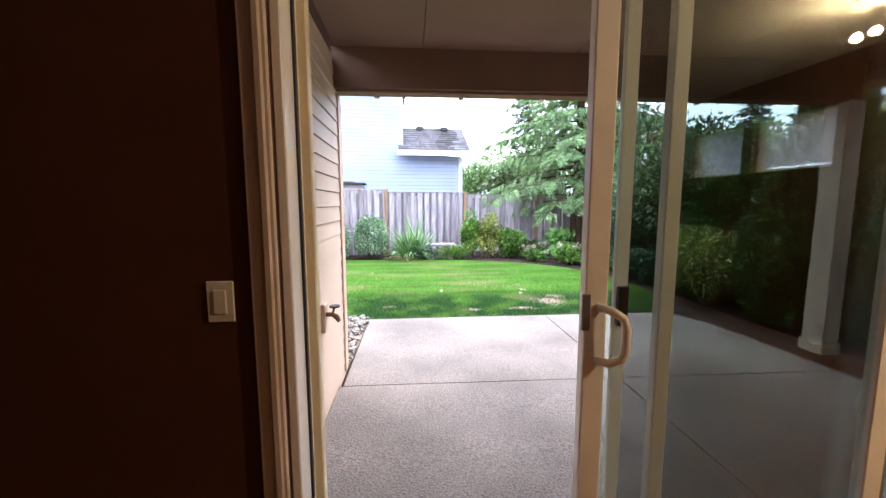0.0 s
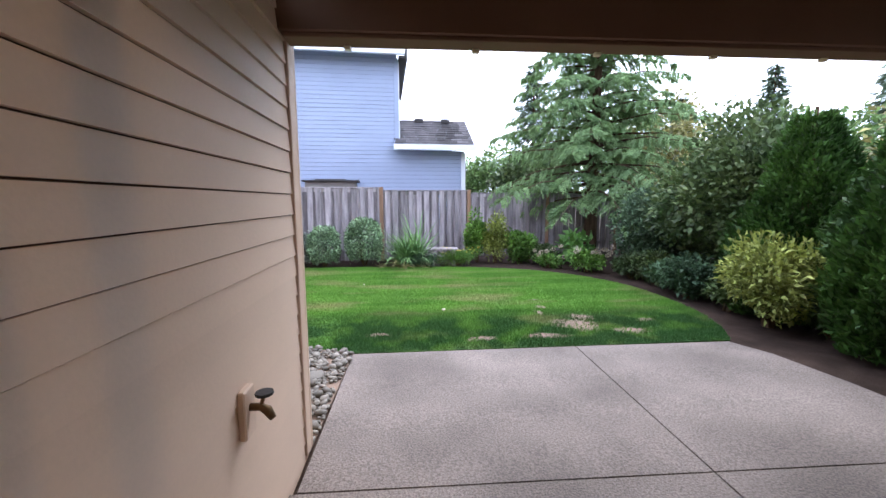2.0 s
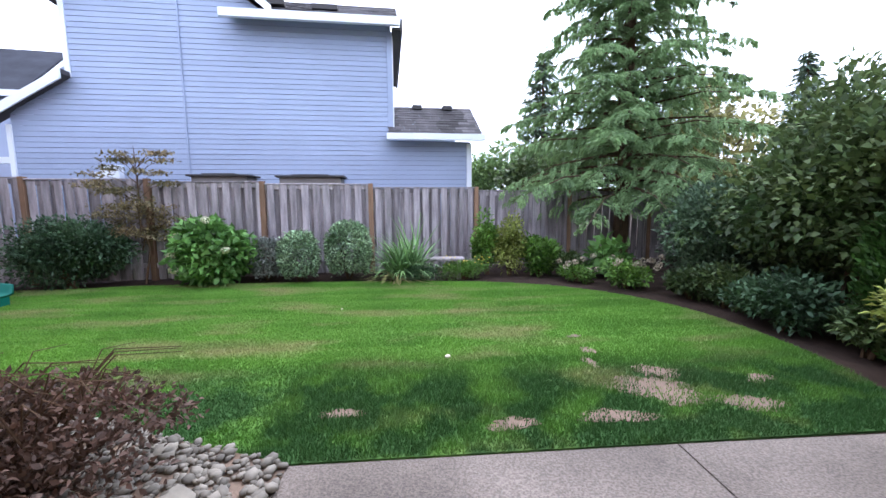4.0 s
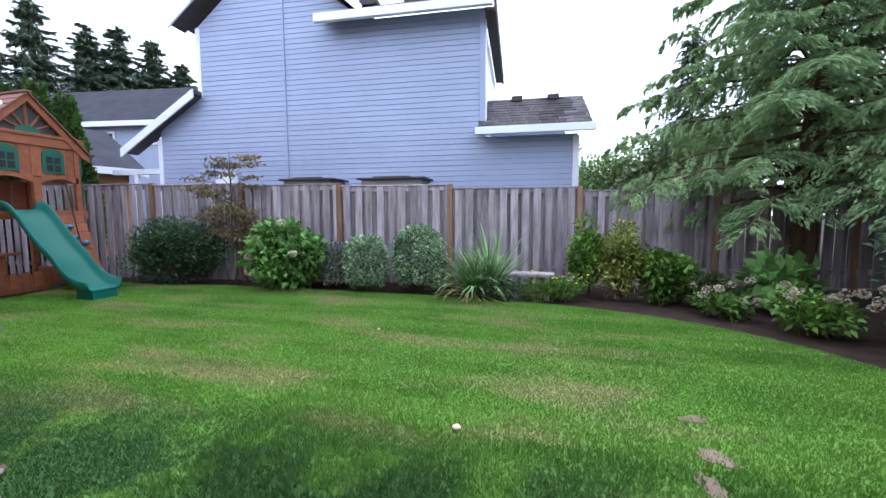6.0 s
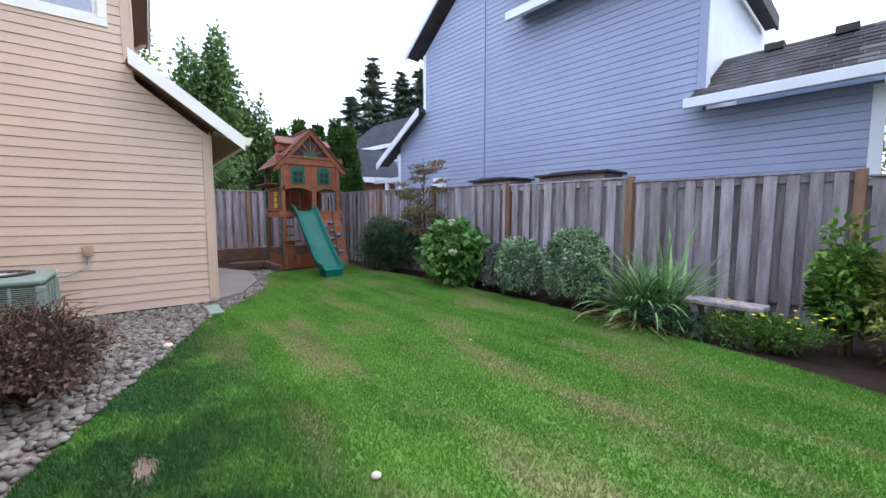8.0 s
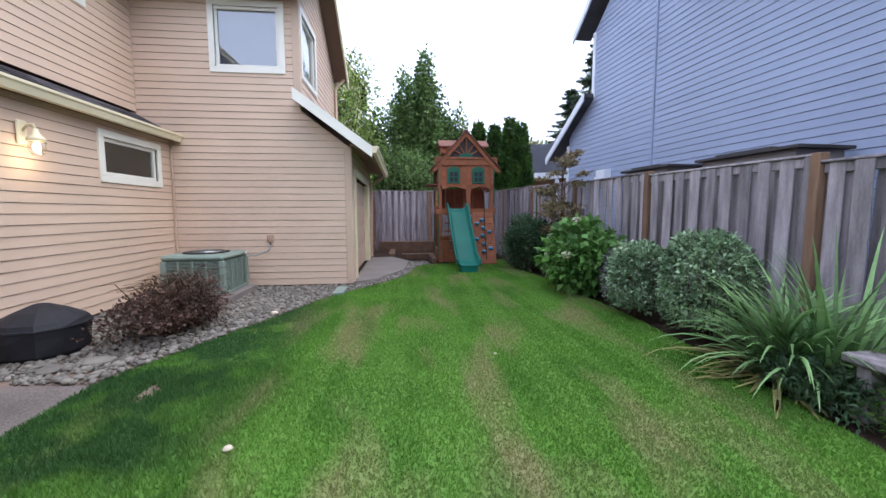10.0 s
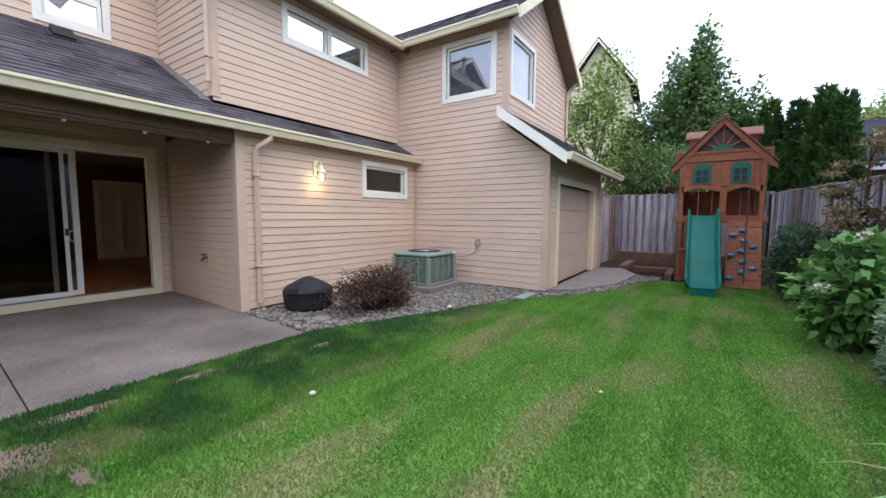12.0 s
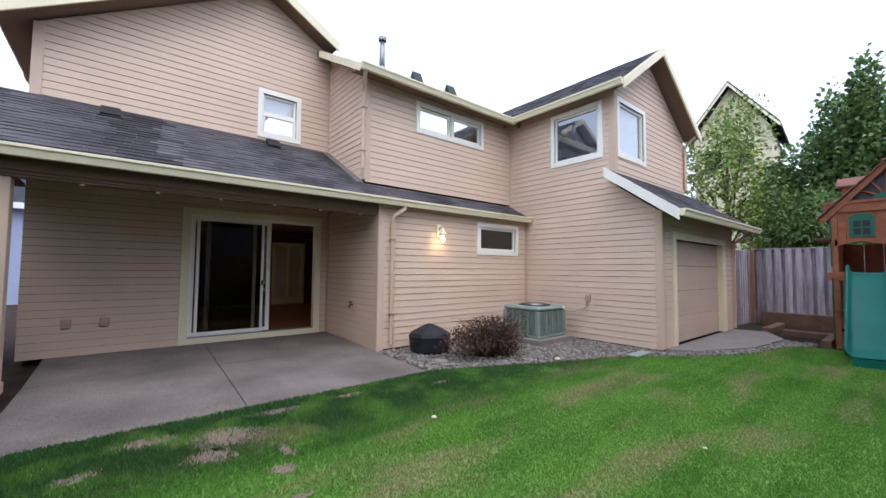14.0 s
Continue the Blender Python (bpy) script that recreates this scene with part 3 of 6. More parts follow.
downspout("tan metal downspout on the back wall", [(-1.2, 4.13, 2.56), (-1.2, 4.12, 2.48), (-1.05, 4.02, 2.36), (-1.03, 4.0, 2.28), (-1.03, 4.0, 0.04)])
downspout("tan metal downspout at the upper bay", [(-0.52, 3.84, 5.03), (-0.52, 3.78, 4.94), (-0.665, 3.50, 4.76), (-0.665, 3.49, 4.66), (-0.665, 3.49, 3.28)])
downspout("tan metal downspout on the wing gable", [(-8.62, 6.5, 4.9), (-8.6, 6.3, 4.7), (-8.58, 6.26, 4.6), (-8.58, 6.26, 3.5)])
downspout("tan metal downspout beside the garage", [(-9.5, 7.5, 2.4), (-9.3, 7.3, 2.25), (-9.11, 7.14, 2.1), (-9.1, 7.12, 0.0)])

# step flashing at the foot of the short upper wall
g = Geo()
for i in range(9):
    y = 1.8 + i * 0.18
    g.prism([(y, z_low(y) + 0.012), (y + 0.17, z_low(y + 0.17) + 0.012), (y + 0.17, z_low(y + 0.17) + 0.03), (y, z_low(y) + 0.034)], "x", -0.715, -0.56)
tagged(part("flashing", g, M_METAL), "grey metal step flashing on the roof", "flashing", kind="structure")

# roof vents and flue
def roof_vent(label, x, y, z, slope, tall=0.10):
    t = thing("roof_vent", label, "vent", "roof vents", "structure", at=pose(x, y, z, -math.degrees(math.atan(slope)), 0, 0))
    part("base", Geo().box((-0.16, -0.14, -0.01), (0.16, 0.14, 0.015), 0.004), M_DARK, t)
    part("hood", Geo().prism([(-0.12, 0.015), (0.10, 0.015), (0.10, tall * 0.4), (-0.12, tall)], "x", -0.12, 0.12), M_DARK, t)


roof_vent("dark low roof vent on the patio roof", 0.55, 2.05, z_low(2.05) + 0.012, ROOF)
roof_vent("dark low roof vent on the patio roof", 3.0, 2.1, z_low(2.1) + 0.012, ROOF)
roof_vent("dark low roof vent on the upper roof", -2.2, 3.0, 5.10 + 0.55 * 0.8 + 0.01, 0.55, 0.26)
roof_vent("dark low roof vent on the upper roof", -3.2, 3.0, 5.10 + 0.55 * 0.8 + 0.01, 0.55, 0.26)
t = thing("flue_pipe", "galvanised flue pipe with a cap on the upper roof", "flue", kind="structure")
part("pipe", Geo().lathe((-1.32, 3.0, 5.48), [(0.06, 0), (0.06, 0.62), (0.05, 0.63), (0.05, 0.80)], 14), M_METAL, t, smooth=True)
part("cap", Geo().lathe((-1.32, 3.0, 6.22), [(0.085, 0), (0.09, 0.02), (0.09, 0.07), (0.05, 0.09)], 14), M_METAL, t)
part("flashing_cone", Geo().lathe((-1.32, 3.0, 5.46), [(0.14, 0.05), (0.07, 0.2)], 14), M_METAL, t)

# ---- garage door ----
t = thing("door_1", "tan panelled garage door with cream trim, closed", "garage door", kind="structure")
O, U, N = (0, YG), (1, 0), (0, 1)
for q in ((-8.55, -5.38, 2.02, 2.155), (-5.52, -5.38, -0.03, 2.02), (-8.55, -8.42, -0.03, 2.02)):
    part("door_trim", strip(Geo(), O, U, N, *q, -0.04, 0.04), M_CREAM, t)
for i in range(4):
    z = -0.03 + i * 0.512
    panel = part("door_panel", strip(Geo(), O, U, N, -8.42, -5.52, z, z + 0.503, -0.14, -0.09, 0.008), M_GARAGE, t)
    part("raised_rail", strip(Geo(), O, U, N, -8.36, -5.58, z + 0.14, z + 0.36, -0.0895, -0.083, 0.006), M_GARAGE, panel)
part("door_jamb", strip(Geo(), O, U, N, -5.53, -5.50, -0.03, 2.02, -0.15, -0.04), M_CREAM, t)
part("door_jamb", strip(Geo(), O, U, N, -8.419, -8.34, -0.03, 2.02, -0.088, 0.03), M_CREAM, t)

# ---- sliding glass door ----
t = thing("door_2", "white sliding glass patio door, half open, with an insect screen", "sliding door", kind="structure")
O = (0, YD)
for nm, q in (("outer_trim", (-0.605, 1.96, DZ1, DZ1 + 0.11)), ("outer_trim", (-0.605, DX0 + 0.06, 0.11, DZ1)), ("outer_trim", (DX1, 1.96, 0.11, DZ1)), ("outer_sill", (-0.605, 1.96, 0.0, 0.11))):
    part(nm, strip(Geo(), O, U, N, *q, 0.001, 0.045), M_CREAM, t)
g = Geo()
for q in ((DX0, DX1, DZ1 - 0.045, DZ1), (DX0, DX0 + 0.03, 0.13, DZ1 - 0.045), (DX1 - 0.029, DX1, 0.13, DZ1 - 0.045)):
    strip(g, O, U, N, *q, -0.16, 0.02)
part("door_frame", g, M_WHITE, t)
part("weatherstrip", strip(Geo(), O, U, N, DX0 + 0.0305, DX0 + 0.038, 0.14, DZ1 - 0.05, -0.06, -0.04, 0.002), M_DARK, t, "black rubber weatherstrip")
part("threshold", strip(Geo(), O, U, N, DX0, DX1, 0.08, 0.13, -0.17, 0.03), M_METAL, t, "grey metal sill track")


def sliding_panel(nm, x0, x1, d0, d1, stile, material, glass, label):
    g = Geo()
    za, zb = 0.131, DZ1 - 0.046
    for q in ((x0, x0 + stile, za, zb), (x1 - stile, x1, za, zb), (x0 + stile, x1 - stile, zb - 0.06, zb), (x0 + stile, x1 - stile, za, za + 0.07)):
        strip(g, O, U, N, *q, d0, d1)
    p = part(nm, g, material, t, label)
    pn = part("pane", strip(Geo(), O, U, N, x0 + stile, x1 - stile, za + 0.07, zb - 0.06, (d0 + d1) / 2 - 0.003, (d0 + d1) / 2 + 0.003, 0), glass, p)
    pn.visible_shadow = False
    return p


fixed = sliding_panel("fixed_panel", 0.69, DX1 - 0.03, -0.075, -0.035, 0.055, M_WHITE, M_DOORGLASS, "fixed glass door panel")
slider = sliding_panel("sliding_panel", 0.402, 1.552, -0.13, -0.085, 0.075, M_WHITE, M_DOORGLASS, "sliding glass door panel, open")
screen = sliding_panel("screen_panel", 0.555, 1.72, -0.025, -0.003, 0.05, M_WHITE, M_SCREEN, "grey insect screen panel")
g = Geo()
g.tube([(0.445, YD - 0.13, 1.115), (0.475, YD - 0.165, 1.11), (0.505, YD - 0.18, 1.09), (0.515, YD - 0.183, 1.06), (0.515, YD - 0.183, 0.985), (0.505, YD - 0.18, 0.955), (0.475, YD - 0.165, 0.94), (0.445, YD - 0.13, 0.935)], 0.014, 8)
part("handle", g, M_WHITE, slider, "white D-shaped pull handle", smooth=True)
part("latch", Geo().box((0.389, YD - 0.14, 1.04), (0.417, YD - 0.1301, 1.16), 0.003), M_METAL, slider, "steel latch plate")
part("latch", Geo().box((0.56, YD - 0.045, 1.02), (0.60, YD - 0.0255, 1.16), 0.004), M_DARK, screen, "black screen latch")
part("latch", Geo().box((0.56, YD - 0.0025, 1.04), (0.595, YD + 0.015, 1.14), 0.004), M_DARK, screen, "black screen latch")

# ---- the room behind the door ----
YI = YD - 0.161
g = Geo()
holes = [(DX0 - XR, DX1 - XR, -0.1, DZ1)]
gi = Geo()
for a, b in ((0.1, DZ1), (DZ1, 2.75)):
    for run in cells(a, b, lambda z: (-2.4, XE - XR - 0.16), holes):
        put_cell(gi, (XR, YI), (1, 0), (0, -1), run, a, b, 0.012, 0.012, 0.0)
tagged(part("wall_10", gi, M_BROWNWALL), "dark brown painted room wall around the patio door", "wall", kind="structure")
g = Geo()
g.box((-3.2, -4.6, 0.1), (-3.12, YI, 2.75))
for q0, q1, za, zb in ((-4.6, YI - 0.02, 0.1, 1.78), (-4.6, YI - 0.02, 2.34, 2.75), (-4.6, SIDE_LIGHTS[0][0], 1.78, 2.34), (SIDE_LIGHTS[0][1], SIDE_LIGHTS[1][0], 1.78, 2.34), (SIDE_LIGHTS[1][1], YI - 0.02, 1.78, 2.34)):
    g.box((XE - 0.25, q0, za), (XE - 0.17, q1, zb))
for q0, q1 in SIDE_LIGHTS:
    window_unit("window_6", "high side window of the room with lowered white blinds", (XE, 0), (0, 1), (1, 0), q0 - 0.06, q1 + 0.06, 1.72, 2.40, trim=0.06, sash=0.04, blind=0.9)
g.box((-3.1, -4.6, 0.1), (XE - 0.26, -4.5, 2.75))
tagged(part("wall_11", g, M_BROWNWALL), "dark brown painted walls of the room", "wall", kind="structure")
fl = tagged(part("floor", Geo().box((-3.2, -4.6, 0.0), (XE - 0.17, YI, 0.095)), M_DARK), "brown wooden plank floor of the room", "floor", kind="structure")
for i in range(44):
    x = -3.1 + i * 0.155
    part("plank", Geo().box((x, -4.5, 0.0955), (x + 0.1535, YI - 0.012, 0.108), 0.002), M_FLOORWOOD, fl)
tagged(part("ceiling", Geo().box((-3.2, -4.6, 2.75), (XE - 0.17, YI, 2.82)), M_CEIL), "pale painted room ceiling", "ceiling", kind="structure")
# casing inside
t = thing("trim", "cream moulded casing inside the patio door", "door casing", kind="structure")
OI, NI = (0, YI), (0, -1)
for q in ((DX0 - 0.075, DX0 + 0.0, 0.1, DZ1 + 0.12), (DX1, DX1 + 0.12, 0.1, DZ1 + 0.12), (DX0, DX1, DZ1, DZ1 + 0.12)):
    part("casing", strip(Geo(), OI, U, NI, *q, 0.012, 0.03), M_INWHITE, t)
part("casing_bead", strip(Geo(), OI, U, NI, DX0 - 0.035, DX0 - 0.01, 0.1, DZ1, 0.03, 0.042, 0.006), M_INWHITE, t)
t = thing("light_switch", "white rocker light switch on the brown wall", "switch")
part("plate", strip(Geo(), OI, U, NI, -0.733, -0.658, 1.11, 1.23, 0.0125, 0.019, 0.003), M_WHITE, t)
part("rocker", strip(Geo(), OI, U, NI, -0.713, -0.678, 1.135, 1.205, 0.0192, 0.024, 0.003), M_WHITE, t)
# white glazed door deep in the room
t = thing("door_3", "white glazed inner door on the far side of the room", "door", kind="structure")
ON = (0, -4.498)
for q in ((-2.5, -2.38, 0.1, 2.3), (-1.48, -1.36, 0.1, 2.3), (-2.38, -1.48, 2.18, 2.3), (-2.38, -1.48, 0.1, 0.35), (-1.97, -1.89, 0.35, 2.18)):
    part("door_rail", strip(Geo(), ON, U, N, *q, 0.002, 0.06), M_WHITE, t)
part("pane", strip(Geo(), ON, U, N, -2.38, -1.48, 0.35, 2.18, 0.002, 0.02, 0), M_BLIND, t, "bright frosted glazing")
t = thing("ceiling_light", "round lit ceiling light in the room", "ceiling light")
part("base", Geo().lathe((2.72, 0.45, 2.70), [(0.10, 0.0), (0.10, 0.05)], 20), M_METAL, t)
part("shade", Geo().lathe((2.72, 0.45, 2.62), [(0.02, 0.04), (0.045, 0.05), (0.06, 0.08)], 20), M_INLAMP, t, smooth=True)
bulb = new("room_bulb", bpy.data.lights.new("room_bulb", "POINT"))
bulb.data.energy, bulb.data.color, bulb.data.shadow_soft_size = 12.0, (1.0, 0.72, 0.45), 0.025
bulb.location = (2.72, 0.45, 2.5)

# the small room behind the slider window
g = Geo().box((-4.88, 2.0, 0.1), (-3.0, 2.06, 2.75)).box((-3.0, 2.0, 0.1), (-2.94, 3.76, 2.75)).box((-4.88, 2.06, 2.70), (-3.0, 3.76, 2.75)).box((-4.88, 2.06, 0.1), (-4.84, 3.76, 2.7))
tagged(part("wall_15", g, M_BROWNWALL), "dark brown walls of the small room", "wall", kind="structure")
t = thing("pendant_lamp", "small lit pendant lamp inside the window", "lamp")
part("cord", Geo().tube([(-4.1, 2.7, 2.7), (-4.1, 2.7, 2.28)], 0.006, 6), M_DARK, t)
part("shade", Geo().lathe((-4.1, 2.7, 2.18), [(0.13, 0.0), (0.11, 0.03), (0.03, 0.1)], 16), M_INWHITE, t, smooth=True)
part("bulb", Geo().lathe((-4.1, 2.7, 2.16), [(0.015, -0.03), (0.045, 0.0), (0.04, 0.03)], 12), M_INLAMP, t, smooth=True)

# ---- fittings on the walls ----
def hose_tap(label, at):
    t = thing("hose_tap", label, "tap", at=at)
    part("plate", Geo().box((-0.05, 0.0, -0.12), (0.05, 0.03, 0.08), 0.006), M_TRIM, t)
    part("body", Geo().tube([(0, 0.03, 0), (0, 0.07, 0), (0, 0.095, -0.015), (0, 0.115, -0.05)], [0.016, 0.016, 0.02, 0.014], 10), M_BRASS, t, smooth=True)
    part("stem", Geo().tube([(0, 0.07, 0), (0, 0.085, 0.05)], 0.008, 8), M_BRASS, t)
    part("handle_wheel", Geo().lathe((0, 0.087, 0.05), [(0.034, 0), (0.036, 0.006), (0.034, 0.012), (0.012, 0.012)], 14), M_DARK, t)


hose_tap("brass hose tap on a tan block of the recess wall", pose(XR + 0.012, 3.04, 0.69, 0, 0, -90))
# wall lantern
t = thing("wall_lantern", "lit outdoor wall lantern with a clear glass shade", "lantern", at=pose(-2.13, YM + 0.02, 2.05))
part("backplate", Geo().box((-0.06, 0, -0.02), (0.06, 0.025, 0.24), 0.01), M_CREAM, t)
part("arm", Geo().tube([(0, 0.02, 0.13), (0, 0.07, 0.19), (0, 0.13, 0.20), (0, 0.15, 0.15)], 0.013, 8), M_CREAM, t, smooth=True)
part("cap", Geo().lathe((0, 0.15, 0.02), [(0.085, 0.0), (0.075, 0.035), (0.035, 0.075), (0.02, 0.13)], 16), M_CREAM, t, smooth=True)
part("shade", Geo().lathe((0, 0.15, -0.13), [(0.045, 0), (0.07, 0.04), (0.08, 0.15)], 16), M_GLASS, t, smooth=True).visible_shadow = False
part("bulb", Geo().lathe((0, 0.15, -0.1), [(0.012, 0), (0.032, 0.03), (0.034, 0.06), (0.015, 0.11)], 12), M_LAMPGLOW, t, smooth=True)
lamp = new("lantern_bulb", bpy.data.lights.new("lantern_bulb", "POINT"))
lamp.data.energy, lamp.data.color, lamp.data.shadow_soft_size = 1.2, (1.0, 0.8, 0.55), 0.05
lamp.location = (-2.13, YM + 0.2, 1.86)


def outlet_box(label, O, U, N, u, z):
    t = thing("outlet_box", label, "outlet", "outdoor outlets")
    part("cover", strip(Geo(), O, U, N, u - 0.06, u + 0.06, z - 0.07, z + 0.07, 0.02, 0.05, 0.008), M_GREYBOX, t)
    part("lid", strip(Geo(), O, U, N, u - 0.045, u + 0.045, z - 0.03, z + 0.05, 0.0502, 0.06, 0.005), M_GREYBOX, t)


outlet_box("tan outlet cover low on the patio wall", (0, YD), (1, 0), (0, 1), 2.95, 0.5)
outlet_box("tan outlet cover low on the patio wall", (0, YD), (1, 0), (0, 1), 3.4, 0.5)
outlet_box("tan disconnect box above the air conditioner", (XG, 0), (0, 1), (1, 0), 5.6, 0.82)
t = thing("power_cable", "grey flexible conduit from the wall box to the air conditioner", "cable")
part("conduit", Geo().tube([(XG + 0.05, 5.6, 0.75), (XG + 0.12, 5.6, 0.62), (XG + 0.25, 5.4, 0.53), (XG + 0.42, 5.15, 0.55), (XG + 0.55, 5.0, 0.55)], 0.014, 8), M_METAL, t, smooth=True)

# ---- ground, patio, lawn, gravel ----
tagged(part("ground", Geo().box((-400, -400, -0.6), (400, 400, -0.10)), M_SOIL), "dark bark-covered soil of the beds and land around", "ground", kind="structure")


def smooth_line(pts, n=8):
    """A rounded curve through points."""
    out = []
    P = [Vector((*p, 0)) for p in pts]
    for i in range(len(P) - 1):
        a, b, c, d = P[max(i - 1, 0)], P[i], P[i + 1], P[min(i + 2, len(P) - 1)]
        for k in range(n):
            t = k / n
            q = 0.5 * ((2 * b) + (c - a) * t + (2 * a - 5 * b + 4 * c - d) * t * t + (3 * b - a - 3 * c + d) * t ** 3)
            out.append((q.x, q.y))
    out.append(tuple(pts[-1]))
    return out


def inside(px, py, poly):
    """Which of the points lie in the polygon."""
    hit = np.zeros(len(px), bool)
    n = len(poly)
    for i in range(n):
        (x0, y0), (x1, y1) = poly[i], poly[(i + 1) % n]
        if y0 == y1:
            continue
        cross = ((y0 > py) != (y1 > py)) & (px < (x1 - x0) * (py - y0) / (y1 - y0) + x0)
        hit ^= cross
    return hit


BED = smooth_line([(-8.6, 11.0), (-7.6, 10.85), (-6.4, 10.85), (-5.2, 11.0), (-3.8, 11.0), (-2.5, 11.03), (-1.2, 10.97), (0.0, 10.87), (1.4, 10.65), (2.5, 10.2), (3.4, 9.4), (3.9, 8.4), (4.0, 7.3), (3.9, 6.5), (3.7, 5.9), (3.5, 5.53)])
STONY = smooth_line([(-0.72, 5.53), (-1.8, 5.95), (-2.8, 6.38), (-3.8, 6.78), (-4.75, 7.4), (-5.8, 8.02), (-7.2, 8.35), (-7.75, 8.75), (-7.9, 9.4), (-8.2, 10.2), (-8.6, 11.0)])
LAWN = BED + STONY[:-1]
LAWN_Z = -0.073

# lawn turf, with mown bands and dry patches
M_LAWN = bpy.data.materials.new("mown_lawn")
M_LAWN.use_nodes = True
n_, l_ = M_LAWN.node_tree.nodes, M_LAWN.node_tree.links
b_ = n_["Principled BSDF"]
geo_ = n_.new("ShaderNodeNewGeometry")


def noise_node(scale, detail=4, stretch=(1, 1, 1)):
    mp = n_.new("ShaderNodeMapping")
    mp.inputs["Scale"].default_value = stretch
    l_.new(geo_.outputs["Position"], mp.inputs["Vector"])
    q = n_.new("ShaderNodeTexNoise")
    q.inputs["Scale"].default_value, q.inputs["Detail"].default_value = scale, detail
    l_.new(mp.outputs["Vector"], q.inputs["Vector"])
    return q.outputs["Fac"]


def range_node(sock, a, b, c, d):
    q = n_.new("ShaderNodeMapRange")
    for k, v in zip(("From Min", "From Max", "To Min", "To Max"), (a, b, c, d)):
        q.inputs[k].default_value = v
    l_.new(sock, q.inputs["Value"])
    return q.outputs["Result"]


def mix_node(fac, a, b):
    q = n_.new("ShaderNodeMix")
    q.data_type = "RGBA"
    l_.new(fac, q.inputs["Factor"])
    for sock, v in (("A", a), ("B", b)):
        if isinstance(v, tuple):
            q.inputs[sock].default_value = (*v, 1)
        else:
            l_.new(v, q.inputs[sock])
    return q.outputs["Result"]


green = mix_node(range_node(noise_node(1.1, 3), 0.35, 0.65, 0, 1), (0.108, 0.250, 0.040), (0.160, 0.335, 0.054))
bands = range_node(noise_node(1.0, 3, (0.25, 3.4, 1)), 0.44, 0.58, 0, 0.6)
green = mix_node(bands, green, (0.195, 0.370, 0.074))
dry = range_node(noise_node(1.0, 6, (0.55, 1.8, 1)), 0.50, 0.68, 0, 0.75)
green = mix_node(dry, green, (0.38, 0.33, 0.17))
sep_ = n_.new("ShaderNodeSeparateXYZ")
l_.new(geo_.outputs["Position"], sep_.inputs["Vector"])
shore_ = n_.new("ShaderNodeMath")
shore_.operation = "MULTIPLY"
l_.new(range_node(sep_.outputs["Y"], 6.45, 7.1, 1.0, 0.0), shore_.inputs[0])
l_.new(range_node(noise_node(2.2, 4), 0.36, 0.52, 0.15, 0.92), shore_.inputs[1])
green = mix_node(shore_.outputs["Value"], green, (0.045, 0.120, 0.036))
tone = range_node(geo_.outputs["Random Per Island"], 0, 1, 0.84, 1.16)
sc_ = n_.new("ShaderNodeVectorMath")
sc_.operation = "SCALE"
l_.new(green, sc_.inputs[0])
l_.new(tone, sc_.inputs["Scale"])
l_.new(sc_.outputs["Vector"], b_.inputs["Base Color"])
b_.inputs["Roughness"].default_value = 0.7
b_.inputs["Specular IOR Level"].default_value = 0.2
tr_ = n_.new("ShaderNodeBsdfTranslucent")
l_.new(sc_.outputs["Vector"], tr_.inputs["Color"])
mx_ = n_.new("ShaderNodeMixShader")
mx_.inputs["Fac"].default_value = 0.25
l_.new(b_.outputs["BSDF"], mx_.inputs[1])
l_.new(tr_.outputs["BSDF"], mx_.inputs[2])
l_.new(mx_.outputs["Shader"], n_["Material Output"].inputs["Surface"])

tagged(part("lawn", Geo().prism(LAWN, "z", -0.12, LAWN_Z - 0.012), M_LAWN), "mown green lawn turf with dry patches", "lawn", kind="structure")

# bare patches of earth near the slab
BARE = [(1.98, 6.22, 0.32, 0.26), (2.18, 6.52, 0.16, 0.16), (1.69, 6.78, 0.06, 0.11), (1.84, 7.5, 0.08, 0.05), (1.81, 7.07, 0.08, 0.09), (-0.5, 6.06, 0.14, 0.07), (0.7, 5.82, 0.2, 0.07), (1.45, 5.85, 0.24, 0.1), (2.55, 5.94, 0.26, 0.12), (2.98, 6.32, 0.14, 0.08)]
for i, (x, y, rx, ry) in enumerate(BARE):
    rng = random.Random(40 + i)
    ph = [rng.uniform(0, 6.28) for _ in range(4)]
    ring = []
    for k in range(36):
        a = 2 * math.pi * k / 36
        r = 1 + 0.22 * math.sin(2 * a + ph[0]) + 0.14 * math.sin(3 * a + ph[1]) + 0.1 * math.sin(7 * a + ph[2]) + 0.06 * math.sin(11 * a + ph[3])
        ring.append((x + rx * r * math.cos(a), y + ry * r * math.sin(a)))
    tagged(part("bare_patch", Geo().prism(ring, "z", LAWN_Z - 0.03, LAWN_Z - 0.006), M_DIRT), "bare dry earth patch worn into the lawn", "bare earth", "bare patches in the lawn", "structure")

# grass blades
rng = np.random.default_rng(7)
N_BLADE = 420000
bx, by = rng.uniform(-8.6, 4.1, N_BLADE * 2), rng.uniform(5.5, 11.1, N_BLADE * 2)
ok = inside(bx, by, LAWN)
keep = np.ones(len(bx), bool)
for x, y, rx, ry in BARE:
    keep &= ((bx - x) / rx) ** 2 + ((by - y) / ry) ** 2 > rng.uniform(0.15, 1.3, len(bx))
lone = rng.uniform(0, 1, len(bx)) < 0.16
bx, by = bx[ok & (keep | lone)], by[ok & (keep | lone)]
near = np.hypot(bx - 2.0, by - 7.0)
thin = rng.uniform(0, 1, len(bx)) < np.clip(1.25 - near / 14, 0.35, 1)
